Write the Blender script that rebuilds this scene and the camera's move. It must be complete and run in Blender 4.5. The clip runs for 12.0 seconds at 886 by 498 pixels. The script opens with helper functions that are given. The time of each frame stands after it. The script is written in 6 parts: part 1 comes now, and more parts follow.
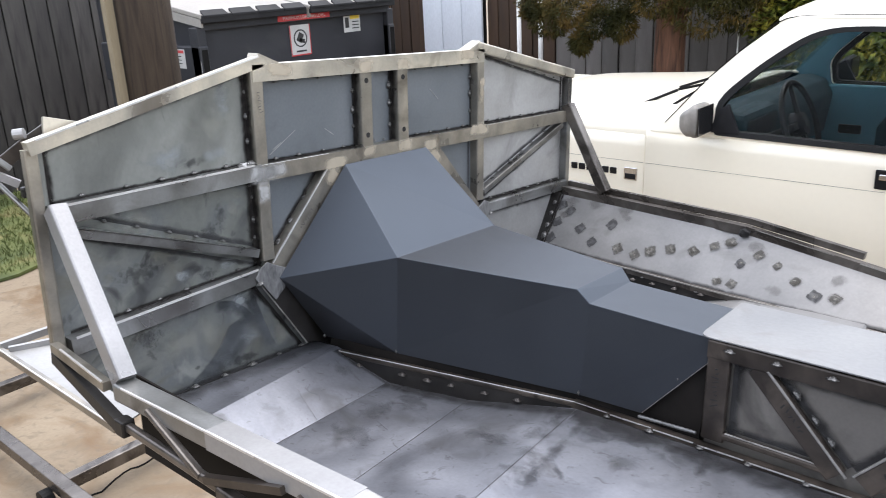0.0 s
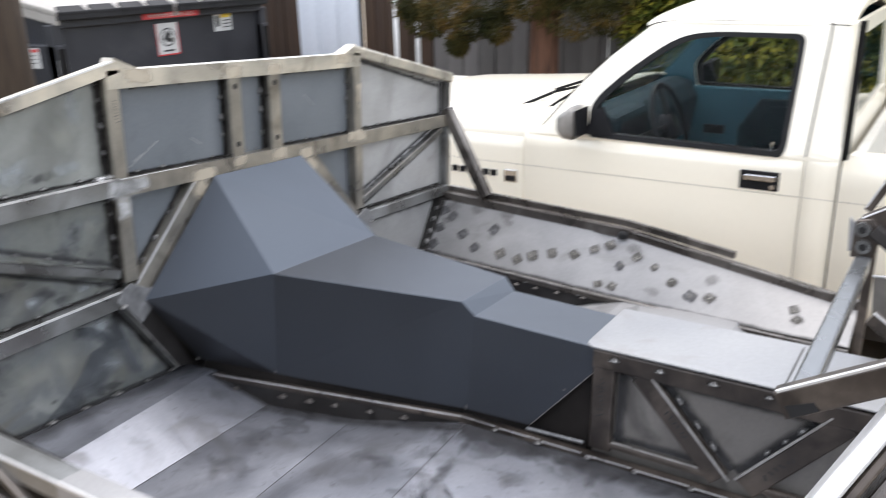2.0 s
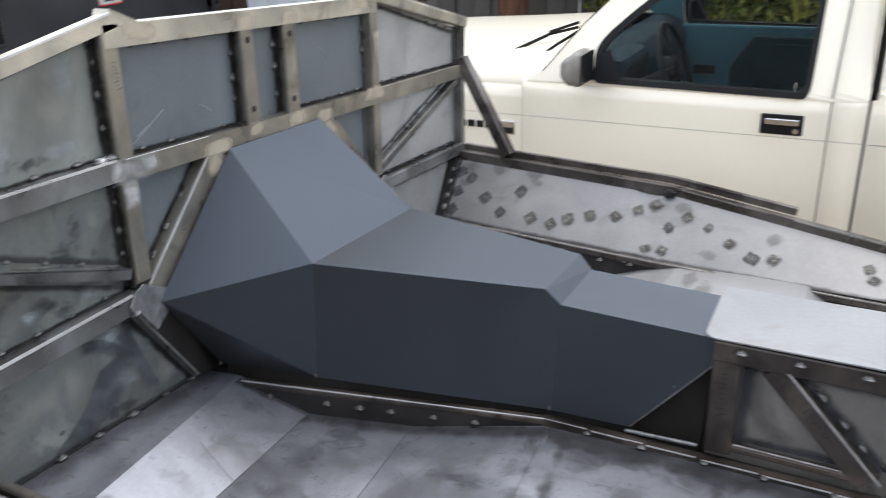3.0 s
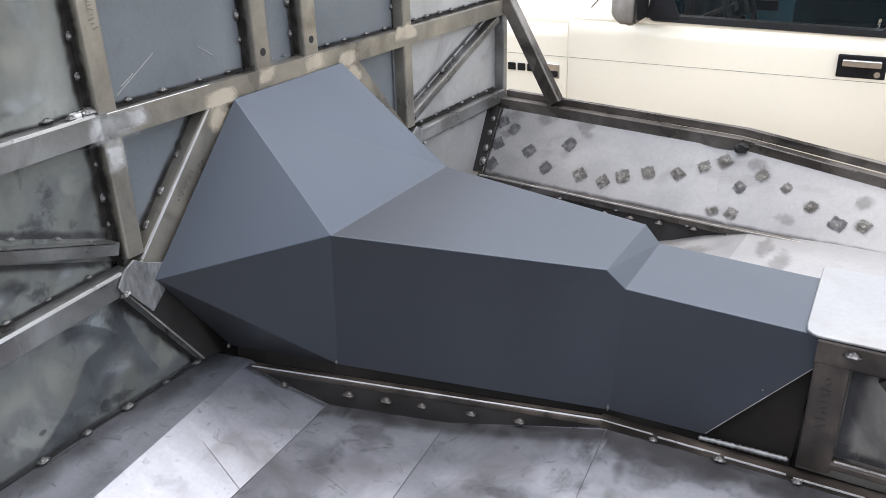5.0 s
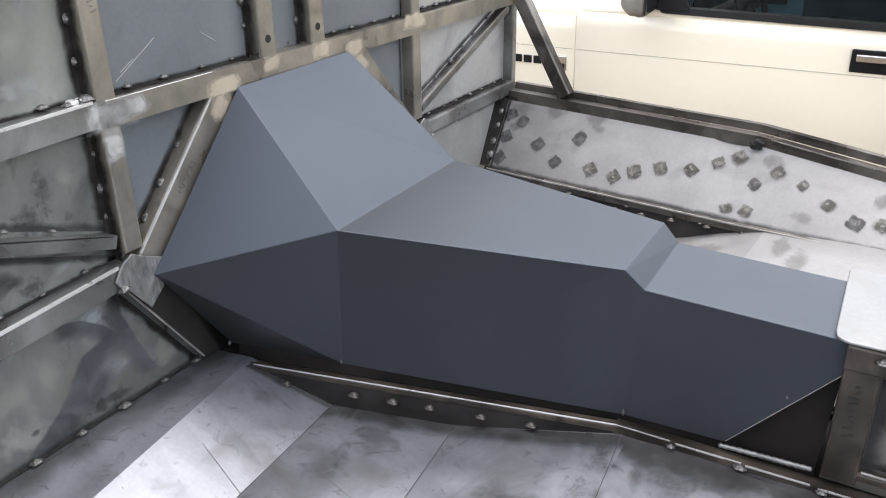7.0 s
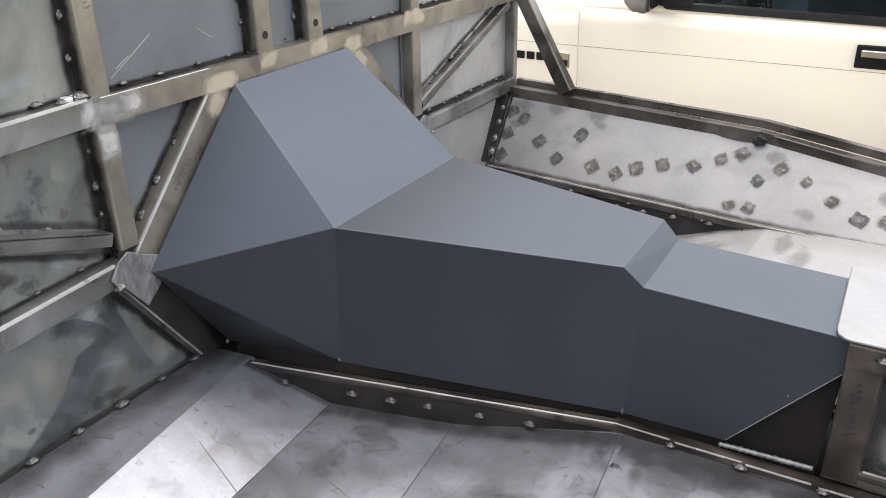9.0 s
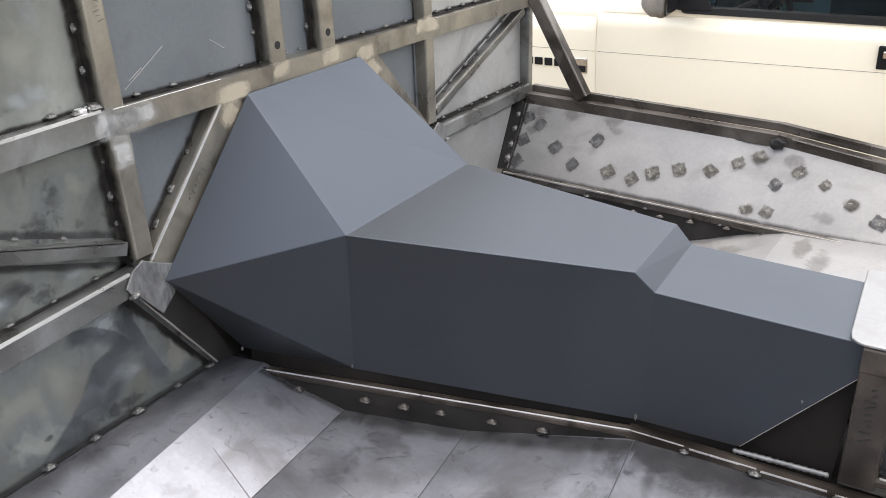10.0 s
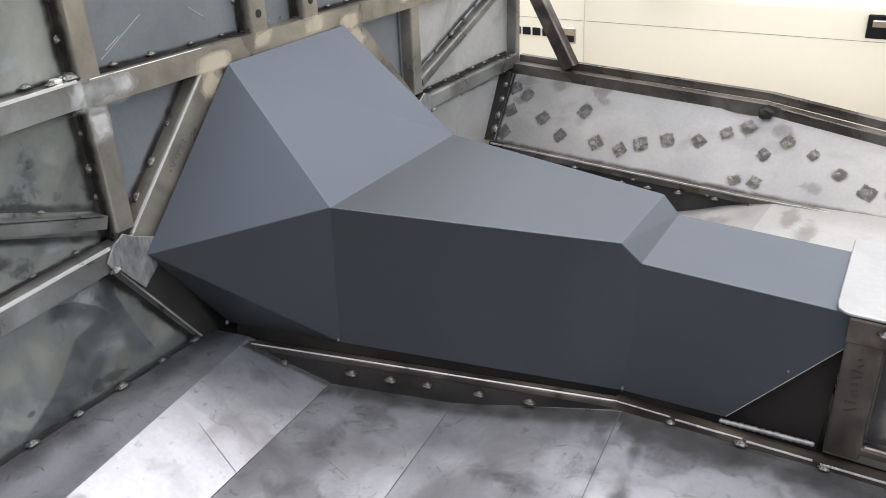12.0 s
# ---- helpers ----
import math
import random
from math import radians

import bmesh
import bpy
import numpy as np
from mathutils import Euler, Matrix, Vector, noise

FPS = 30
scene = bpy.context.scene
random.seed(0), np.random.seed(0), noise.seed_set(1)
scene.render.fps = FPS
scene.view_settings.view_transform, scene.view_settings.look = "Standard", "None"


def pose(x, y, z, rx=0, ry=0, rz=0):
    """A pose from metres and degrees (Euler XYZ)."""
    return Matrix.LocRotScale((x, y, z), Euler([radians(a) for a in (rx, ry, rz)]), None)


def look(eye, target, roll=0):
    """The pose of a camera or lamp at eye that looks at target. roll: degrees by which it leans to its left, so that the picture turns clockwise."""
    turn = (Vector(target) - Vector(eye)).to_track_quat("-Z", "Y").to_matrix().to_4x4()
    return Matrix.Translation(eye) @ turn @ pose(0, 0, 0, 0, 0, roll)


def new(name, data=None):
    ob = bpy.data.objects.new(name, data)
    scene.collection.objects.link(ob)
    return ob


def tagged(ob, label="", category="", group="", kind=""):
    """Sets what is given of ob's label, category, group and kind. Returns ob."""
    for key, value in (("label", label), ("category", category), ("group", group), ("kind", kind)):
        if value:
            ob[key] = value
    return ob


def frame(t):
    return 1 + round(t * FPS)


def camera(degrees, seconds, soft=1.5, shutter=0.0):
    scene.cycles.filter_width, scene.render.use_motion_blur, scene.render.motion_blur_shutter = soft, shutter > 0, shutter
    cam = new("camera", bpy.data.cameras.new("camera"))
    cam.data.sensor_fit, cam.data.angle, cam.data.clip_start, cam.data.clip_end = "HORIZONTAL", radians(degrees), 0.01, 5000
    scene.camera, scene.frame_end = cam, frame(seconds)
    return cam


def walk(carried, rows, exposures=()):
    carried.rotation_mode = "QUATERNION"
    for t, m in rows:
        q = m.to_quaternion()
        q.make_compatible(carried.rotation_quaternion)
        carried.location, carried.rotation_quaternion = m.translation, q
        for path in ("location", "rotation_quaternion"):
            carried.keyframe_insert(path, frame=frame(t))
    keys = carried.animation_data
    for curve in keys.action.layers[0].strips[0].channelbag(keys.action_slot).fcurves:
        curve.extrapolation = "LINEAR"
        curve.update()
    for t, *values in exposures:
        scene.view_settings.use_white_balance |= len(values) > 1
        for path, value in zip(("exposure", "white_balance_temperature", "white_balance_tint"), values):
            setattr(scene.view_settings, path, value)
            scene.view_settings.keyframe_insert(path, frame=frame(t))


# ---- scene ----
cam = camera(57.1, 12.0, 0.9, 0.45)
# the car stands with its near side a little high: its own level frame against the true one
CAR = Matrix.Translation((0.4, 1.9, 0.95)) @ Matrix.Rotation(radians(3.5), 4, Vector((-1, 0, 0))) @ Matrix.Translation((-0.4, -1.9, -0.95))
PATH = [
    (0, (1.4921, -1.4534, 1.8041), (0.2347, -0.0442, 1.1461), -2.89),
    (0.5, (1.5063, -1.4503, 1.8042), (0.3046, 0.0119, 1.1580), -2.37),
    (1, (1.5030, -1.4370, 1.8060), (0.3596, 0.0800, 1.1804), -2.28),
    (1.5, (1.4892, -1.4338, 1.8052), (0.3454, 0.0792, 1.1707), -2.26),
    (1.7, (1.4753, -1.4176, 1.8076), (0.3286, 0.0730, 1.1273), -2.31),
    (1.9, (1.4615, -1.4014, 1.8101), (0.3817, 0.1309, 1.1129), -1.90),
    (2, (1.4546, -1.3933, 1.8114), (0.4254, 0.1847, 1.1399), -1.68),
    (2.1, (1.4160, -1.3791, 1.8089), (0.4555, 0.2395, 1.1326), -1.33),
    (2.2, (1.3775, -1.3649, 1.8064), (0.4751, 0.2993, 1.1613), -1.40),
    (2.4, (1.2978, -1.3311, 1.8018), (0.5497, 0.3860, 1.1003), -3.31),
    (2.5, (1.2585, -1.3144, 1.7995), (0.5157, 0.3912, 1.0651), -3.39),
    (2.7, (1.1855, -1.3132, 1.8035), (0.4473, 0.3803, 1.0373), -2.69),
    (3, (1.1089, -1.2899, 1.7881), (0.2222, 0.3153, 0.9900), -2.61),
    (3.2, (1.0859, -1.2747, 1.7971), (0.1672, 0.2980, 0.9708), -2.19),
    (4.8, (0.9923, -1.1036, 1.7358), (0.0565, 0.4079, 0.8196), -3.52),
    (5, (0.9913, -1.0910, 1.7334), (0.0529, 0.4177, 0.8151), -3.60),
    (5.5, (0.9837, -1.0851, 1.7327), (0.0218, 0.4075, 0.8125), -3.60),
    (6, (0.9679, -1.0847, 1.7283), (-0.0095, 0.4118, 0.8310), -3.16),
    (6.5, (0.9549, -1.0680, 1.7243), (-0.0015, 0.4297, 0.8065), -2.66),
    (7, (0.9499, -1.0608, 1.7179), (0.0195, 0.4424, 0.7826), -2.91),
    (7.2, (0.9474, -1.0581, 1.7168), (0.0231, 0.4397, 0.7667), -3.13),
    (8.8, (0.9504, -1.0525, 1.7152), (0.0120, 0.4416, 0.7733), -3.20),
    (9, (0.9562, -1.0483, 1.7127), (0.0148, 0.4453, 0.7731), -3.21),
    (9.5, (0.9709, -1.0442, 1.7106), (0.0277, 0.4531, 0.7787), -3.22),
    (10, (0.9749, -1.0400, 1.7112), (-0.0210, 0.4305, 0.7915), -4.51),
    (10.5, (0.9775, -1.0381, 1.7088), (-0.0105, 0.4312, 0.7788), -4.39),
    (11, (0.9805, -1.0352, 1.7057), (-0.0101, 0.4272, 0.7675), -4.66),
    (11.5, (0.9755, -1.0286, 1.7019), (-0.0127, 0.4185, 0.7377), -4.74),
    (12, (0.9741, -1.0280, 1.7030), (0.0127, 0.4269, 0.7236), -4.53),
]
EXPOSURES = [(0.0, 2.15, 6620, 12), (1.5, 2.18, 6670, 12), (2.0, 2.20, 6720, 12), (2.5, 1.95, 6800, 11), (3.2, 1.95, 6650, 10), (5.0, 2.37, 6800, 12), (7.2, 2.37, 7000, 12), (9.0, 2.37, 7200, 12), (12.0, 2.37, 7200, 11)]
walk(cam, [(t, look(eye, target, roll)) for t, eye, target, roll in PATH], EXPOSURES)

# ---- world and light ----
SUN_ELEV, SUN_TURN = 75.0, -5.0
world = bpy.data.worlds.new("sky")
scene.world = world
world.use_nodes = True
wn = world.node_tree.nodes
sky = wn.new("ShaderNodeTexSky")
sky.sky_type = "NISHITA"
sky.sun_disc = False
sky.sun_elevation, sky.sun_rotation = radians(SUN_ELEV), radians(SUN_TURN)
sky.air_density, sky.dust_density = 1.0, 0.6
wn["Background"].inputs["Strength"].default_value = 0.15
hazy = wn.new("ShaderNodeHueSaturation")  # thin cloud: a paler sky
hazy.inputs["Saturation"].default_value = 0.38
world.node_tree.links.new(sky.outputs["Color"], hazy.inputs["Color"])
world.node_tree.links.new(hazy.outputs["Color"], wn["Background"].inputs["Color"])
sun = new("sun", bpy.data.lights.new("sun", "SUN"))
sun.data.energy, sun.data.angle, sun.data.color = 0.5, radians(60), (1.0, 0.98, 0.95)
sun_way = Vector((math.sin(radians(SUN_TURN)) * math.cos(radians(SUN_ELEV)), math.cos(radians(SUN_TURN)) * math.cos(radians(SUN_ELEV)), math.sin(radians(SUN_ELEV))))
sun.matrix_world = look(sun_way * 30, (0, 0, 0))


# ---- materials ----
def surf(name, cols, scale=5.0, rough=0.5, metal=0.0, bump=0.1, fine=80.0, rvar=0.1, stretch=(1, 1, 1), warp=0.6, stain=None, stain_scale=3.0, stain_at=(0.55, 0.7), spec=0.5, each=0.0, coat=0.0, gvar=0.05, spots=None, spots_scale=18.0, spots_at=(0.6, 0.72), tint=(1, 1, 1)):
    """A surface whose colour wanders over cols at one scale, with fine grain, uneven gloss, relief and an optional stain."""
    m = bpy.data.materials.new(name)
    m.use_nodes = True
    nt = m.node_tree
    n, link = nt.nodes, nt.links.new
    bsdf = n["Principled BSDF"]
    tc = n.new("ShaderNodeTexCoord")
    mp = n.new("ShaderNodeMapping")
    mp.inputs["Scale"].default_value = stretch
    link(tc.outputs["Object"], mp.inputs["Vector"])
    big = n.new("ShaderNodeTexNoise")
    big.inputs["Scale"].default_value, big.inputs["Detail"].default_value, big.inputs["Distortion"].default_value = scale, 6.0, warp
    link(mp.outputs["Vector"], big.inputs["Vector"])
    ramp = n.new("ShaderNodeValToRGB")
    els = ramp.color_ramp.elements
    lo, hi = 0.32, 0.68
    for k, c in enumerate(cols):
        at = lo + (hi - lo) * k / max(1, len(cols) - 1)
        e = els[k] if k < 2 else els.new(at)
        e.position, e.color = at, (*c, 1)
    link(big.outputs["Fac"], ramp.inputs["Fac"])
    grain = n.new("ShaderNodeTexNoise")
    grain.inputs["Scale"].default_value, grain.inputs["Detail"].default_value = fine, 4.0
    link(mp.outputs["Vector"], grain.inputs["Vector"])
    mr = n.new("ShaderNodeMapRange")
    mr.inputs["From Min"].default_value, mr.inputs["From Max"].default_value = 0.3, 0.7
    mr.inputs["To Min"].default_value, mr.inputs["To Max"].default_value = 1 - gvar, 1 + gvar
    link(grain.outputs["Fac"], mr.inputs["Value"])
    mul = n.new("ShaderNodeVectorMath")
    mul.operation = "SCALE"
    link(ramp.outputs["Color"], mul.inputs[0])
    link(mr.outputs["Result"], mul.inputs["Scale"])
    out = mul.outputs["Vector"]
    for tone, tone_scale, tone_at in ((stain, stain_scale, stain_at), (spots, spots_scale, spots_at)):
        if not tone:
            continue
        st = n.new("ShaderNodeTexNoise")
        st.inputs["Scale"].default_value, st.inputs["Detail"].default_value, st.inputs["Distortion"].default_value = tone_scale, 5.0, 1.6
        link(mp.outputs["Vector"], st.inputs["Vector"])
        sr = n.new("ShaderNodeMapRange")
        sr.inputs["From Min"].default_value, sr.inputs["From Max"].default_value = tone_at
        link(st.outputs["Fac"], sr.inputs["Value"])
        mix = n.new("ShaderNodeMixRGB")
        mix.inputs["Color2"].default_value = (*tone, 1)
        link(sr.outputs["Result"], mix.inputs["Fac"])
        link(out, mix.inputs["Color1"])
        out = mix.outputs["Color"]
    if each:
        oi = n.new("ShaderNodeObjectInfo")
        er = n.new("ShaderNodeMapRange")
        er.inputs["To Min"].default_value, er.inputs["To Max"].default_value = 1 - each, 1 + each
        link(oi.outputs["Random"], er.inputs["Value"])
        em = n.new("ShaderNodeVectorMath")
        em.operation = "SCALE"
        link(out, em.inputs[0])
        link(er.outputs["Result"], em.inputs["Scale"])
        out = em.outputs["Vector"]
    link(out, bsdf.inputs["Base Color"])
    rr = n.new("ShaderNodeMapRange")
    rr.inputs["From Min"].default_value, rr.inputs["From Max"].default_value = 0.3, 0.7
    rr.inputs["To Min"].default_value, rr.inputs["To Max"].default_value = max(0.03, rough - rvar), min(1.0, rough + rvar)
    link(big.outputs["Fac"], rr.inputs["Value"])
    link(rr.outputs["Result"], bsdf.inputs["Roughness"])
    bsdf.inputs["Metallic"].default_value = metal
    bsdf.inputs["Specular IOR Level"].default_value = spec
    bsdf.inputs["Specular Tint"].default_value = (*tint, 1)
    bsdf.inputs["Coat Weight"].default_value = coat
    if bump:
        bp = n.new("ShaderNodeBump")
        bp.inputs["Strength"].default_value, bp.inputs["Distance"].default_value = bump, 0.004
        link(grain.outputs["Fac"], bp.inputs["Height"])
        link(bp.outputs["Normal"], bsdf.inputs["Normal"])
    return m


def glass(name, tint=(0.9, 0.95, 0.95)):
    m = bpy.data.materials.new(name)
    m.use_nodes = True
    b = m.node_tree.nodes["Principled BSDF"]
    b.inputs["Base Color"].default_value = (*tint, 1)
    b.inputs["Transmission Weight"].default_value = 1.0
    b.inputs["Roughness"].default_value, b.inputs["IOR"].default_value = 0.0, 1.1
    return m


def film_of(name, dark, pale, kind, strength=0.9, grain_scale=35.0, reach=1.0, ragged=0.75, crisp=0.25, square=0.4, ends=False):
    """A film that thins out over a strip's width, or from its middle (scorch), broken up by noise."""
    m = bpy.data.materials.new(name)
    m.use_nodes = True
    nt = m.node_tree
    n, link = nt.nodes, nt.links.new
    bsdf = n["Principled BSDF"]
    uv, sep, tc = n.new("ShaderNodeUVMap"), n.new("ShaderNodeSeparateXYZ"), n.new("ShaderNodeTexCoord")
    link(uv.outputs["UV"], sep.inputs["Vector"])
    noise = n.new("ShaderNodeTexNoise")
    noise.inputs["Scale"].default_value, noise.inputs["Detail"].default_value, noise.inputs["Distortion"].default_value = grain_scale, 4.0, 0.8
    link(tc.outputs["Object"], noise.inputs["Vector"])

    def math_node(op, a, b=None):
        k = n.new("ShaderNodeMath")
        k.operation = op
        for i, v in enumerate((a, b)):
            if v is None:
                continue
            if isinstance(v, (int, float)):
                k.inputs[i].default_value = v
            else:
                link(v, k.inputs[i])
        return k.outputs[0]

    if kind == "dark_strip":
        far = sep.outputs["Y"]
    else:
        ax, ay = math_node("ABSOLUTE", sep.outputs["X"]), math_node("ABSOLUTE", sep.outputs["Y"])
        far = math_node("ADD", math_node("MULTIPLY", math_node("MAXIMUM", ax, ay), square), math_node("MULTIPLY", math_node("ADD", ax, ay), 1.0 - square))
    wander = math_node("MULTIPLY", math_node("SUBTRACT", noise.outputs["Fac"], 0.5), 0.6 if kind == "dark_strip" else ragged)
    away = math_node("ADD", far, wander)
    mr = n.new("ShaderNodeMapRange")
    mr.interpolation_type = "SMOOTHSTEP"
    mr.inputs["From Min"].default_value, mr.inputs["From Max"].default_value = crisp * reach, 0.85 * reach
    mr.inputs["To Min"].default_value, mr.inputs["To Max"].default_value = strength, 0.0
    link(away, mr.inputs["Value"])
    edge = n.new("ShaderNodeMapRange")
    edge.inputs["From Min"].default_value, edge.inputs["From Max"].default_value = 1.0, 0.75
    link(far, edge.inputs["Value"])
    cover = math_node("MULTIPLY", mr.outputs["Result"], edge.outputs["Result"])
    if ends:
        x = sep.outputs["X"]
        cover = math_node("MULTIPLY", cover, math_node("MINIMUM", math_node("MULTIPLY", math_node("MULTIPLY", x, math_node("SUBTRACT", 1.0, x)), 7.0), 1.0))
        begin = math_node("ADD", math_node("MULTIPLY", far, 15.0), math_node("MULTIPLY", math_node("SUBTRACT", noise.outputs["Fac"], 0.5), 1.6))
        cover = math_node("MULTIPLY", cover, math_node("MAXIMUM", math_node("MINIMUM", begin, 1.0), 0.0))
    link(cover, bsdf.inputs["Alpha"])
    mix = n.new("ShaderNodeMixRGB")
    mix.inputs["Color1"].default_value, mix.inputs["Color2"].default_value = (*dark, 1), (*pale, 1)
    ring = n.new("ShaderNodeMapRange")
    ring.inputs["From Min"].default_value, ring.inputs["From Max"].default_value = 0.42, 0.62
    link(noise.outputs["Fac"], ring.inputs["Value"])
    link(ring.outputs["Result"], mix.inputs["Fac"])
    link(mix.outputs["Color"], bsdf.inputs["Base Color"])
    bsdf.inputs["Roughness"].default_value = 0.75
    bsdf.inputs["Specular IOR Level"].default_value = 0.2
    return m


# Sooty film that also carries the shade inside the tube joints
M_SOOT_SHADE = film_of("soot_and_shade", (0.014, 0.012, 0.011), (0.03, 0.027, 0.024), "dark_strip", 0.96)
M_THIN_BAND = film_of("thin_dark_band", (0.03, 0.029, 0.03), (0.06, 0.06, 0.062), "dark_strip", 0.75, 22)
M_FLOOR_BAND = film_of("faint_floor_band", (0.04, 0.04, 0.042), (0.09, 0.09, 0.094), "dark_strip", 0.52, 14)
M_BURN = film_of("dark_scorch", (0.055, 0.054, 0.055), (0.12, 0.12, 0.12), "scorch", 0.86, 60, 1.0, 0.6, 0.66, 0.9)
M_BURN_PALE = film_of("pale_scorch", (0.055, 0.05, 0.042), (0.17, 0.162, 0.145), "scorch", 0.68, 80, 1.0, 0.6, 0.62, 0.9)
M_HEART = film_of("pale_scorch_heart", (0.27, 0.258, 0.232), (0.17, 0.160, 0.14), "scorch", 0.60, 140, 1.0, 1.6, 0.2, 0.7)
M_SMUDGE = film_of("grey_smudge", (0.12, 0.112, 0.104), (0.20, 0.19, 0.18), "scorch", 0.34, 30, 1.0, 1.1)
M_FLOOR_STAIN = film_of("floor_stain", (0.055, 0.055, 0.060), (0.11, 0.11, 0.116), "scorch", 0.30, 26, 0.9, 1.7, 0.1)
M_VEIN = film_of("vein_stain", (0.045, 0.045, 0.050), (0.09, 0.09, 0.096), "scorch", 0.50, 30, 1.0, 1.1, 0.05)
M_SPECKLE = film_of("speckled_soot", (0.045, 0.046, 0.047), (0.11, 0.112, 0.11), "scorch", 0.50, 75, 1.0, 1.9, 0.0)
M_CLOUD = film_of("pale_heat_cloud", (0.36, 0.385, 0.39), (0.27, 0.29, 0.295), "scorch", 0.50, 22, 0.95, 1.8, 0.1)
M_OLIVE = film_of("olive_heat_cloud", (0.33, 0.33, 0.285), (0.26, 0.265, 0.235), "scorch", 0.42, 14, 1.0, 1.9, 0.1)
M_SCRATCH = surf("scratched_steel", [(0.16, 0.16, 0.168), (0.21, 0.21, 0.218)], 60, 0.5, 0.4, 0.0)
M_PATCH = film_of("sanded_patch", (0.54, 0.47, 0.36), (0.42, 0.36, 0.275), "scorch", 0.58, 20, 1.0, 1.1, 0.40, 0.8)
M_PATCH_GREY = film_of("ground_patch", (0.50, 0.50, 0.49), (0.38, 0.38, 0.37), "scorch", 0.66, 45, 1.0, 0.5, 0.3, 0.9)
M_TIDE = film_of("tide_mark", (0.055, 0.061, 0.067), (0.115, 0.125, 0.133), "dark_strip", 0.66, 20, ends=True)
# Bright metal standing in for highlights along the tube corners
M_EDGE = surf("bright_highlight", [(0.58, 0.57, 0.55), (0.74, 0.73, 0.71)], 9, 0.30, 0.55, 0.0, 200, 0.05)
M_EDGE_DULL = surf("dull_highlight", [(0.30, 0.285, 0.26), (0.48, 0.46, 0.43)], 30, 0.35, 0.6, 0.0, 200, 0.08)
M_BRUSHED = surf("brushed_plate", [(0.135, 0.135, 0.135), (0.270, 0.270, 0.266)], 26, 0.38, 0.5, 0.25, 60, 0.1, stretch=(1, 2.5, 0.8), warp=1.8)
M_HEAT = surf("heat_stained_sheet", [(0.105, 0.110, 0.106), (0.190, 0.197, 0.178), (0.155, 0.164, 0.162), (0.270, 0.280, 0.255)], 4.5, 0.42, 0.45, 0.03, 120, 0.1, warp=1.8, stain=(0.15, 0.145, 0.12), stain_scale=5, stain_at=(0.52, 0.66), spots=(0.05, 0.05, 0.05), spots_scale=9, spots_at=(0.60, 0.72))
M_TUBE = surf("tube_steel", [(0.138, 0.132, 0.125), (0.234, 0.234, 0.223), (0.307, 0.310, 0.303)], 7, 0.32, 0.75, 0.03, 160, 0.1, stain=(0.07, 0.06, 0.05), stain_scale=5, stain_at=(0.54, 0.76))
M_TUBE_CREAM = surf("cream_tube_steel", [(0.330, 0.307, 0.264), (0.450, 0.412, 0.342), (0.580, 0.518, 0.412)], 8, 0.34, 0.6, 0.03, 160, 0.1, stain=(0.20, 0.172, 0.136), stain_scale=6, stain_at=(0.56, 0.76))
M_TUBE_SANDED = surf("sanded_tube_steel", [(0.165, 0.155, 0.136), (0.262, 0.243, 0.207), (0.370, 0.332, 0.268)], 7, 0.33, 0.68, 0.03, 160, 0.1, stain=(0.14, 0.122, 0.098), stain_scale=6, stain_at=(0.53, 0.75))
M_BOX = surf("dirty_box_steel", [(0.030, 0.025, 0.021), (0.063, 0.051, 0.042), (0.128, 0.104, 0.084)], 9, 0.38, 0.4, 0.03, 160, 0.1, stain=(0.024, 0.019, 0.016), stain_scale=8, stain_at=(0.5, 0.72))
M_BOX_SHEET = surf("box_sheet", [(0.150, 0.138, 0.122), (0.235, 0.218, 0.195)], 5, 0.45, 0.35, 0.03, 160, 0.08, stain=(0.055, 0.05, 0.045), stain_scale=5, stain_at=(0.52, 0.8))
M_SIDE = surf("pale_side_sheet", [(0.185, 0.182, 0.178), (0.262, 0.258, 0.252)], 5, 0.45, 0.3, 0.03, 120, 0.1, stain=(0.14, 0.134, 0.126), stain_scale=5, stain_at=(0.56, 0.8))
M_TUBE_BROWN = surf("brownish_tube_steel", [(0.075, 0.065, 0.057), (0.130, 0.115, 0.101), (0.205, 0.186, 0.167)], 7, 0.30, 0.7, 0.03, 160, 0.1, stain=(0.040, 0.034, 0.029), stain_scale=6, stain_at=(0.52, 0.74))
M_FLOOR_DARK = surf("dark_floor_steel", [(0.072, 0.072, 0.074), (0.132, 0.132, 0.138)], 6, 0.42, 0.4, 0.03, 160, 0.08, stain=(0.17, 0.17, 0.175), stain_scale=7, stain_at=(0.55, 0.75))
M_TUBE_BRIGHT = surf("bright_tube_steel", [(0.280, 0.273, 0.266), (0.360, 0.353, 0.346)], 6, 0.34, 0.4, 0.03, 160, 0.08)
M_SHEET = surf("sheet_steel", [(0.158, 0.164, 0.152), (0.242, 0.249, 0.230), (0.335, 0.342, 0.318)], 4, 0.40, 0.45, 0.02, 120, 0.1, stretch=(1, 1.3, 0.9), warp=0.9, stain=(0.180, 0.185, 0.172), stain_scale=3, stain_at=(0.52, 0.78), spots=(0.13, 0.134, 0.126), spots_scale=11, spots_at=(0.60, 0.78), gvar=0.05)
M_SHEET_LIGHT = surf("light_sheet_steel", [(0.285, 0.280, 0.266), (0.400, 0.394, 0.380)], 5, 0.45, 0.3, 0.03, 120, 0.1, stain=(0.23, 0.224, 0.212), stain_scale=5, stain_at=(0.58, 0.8))
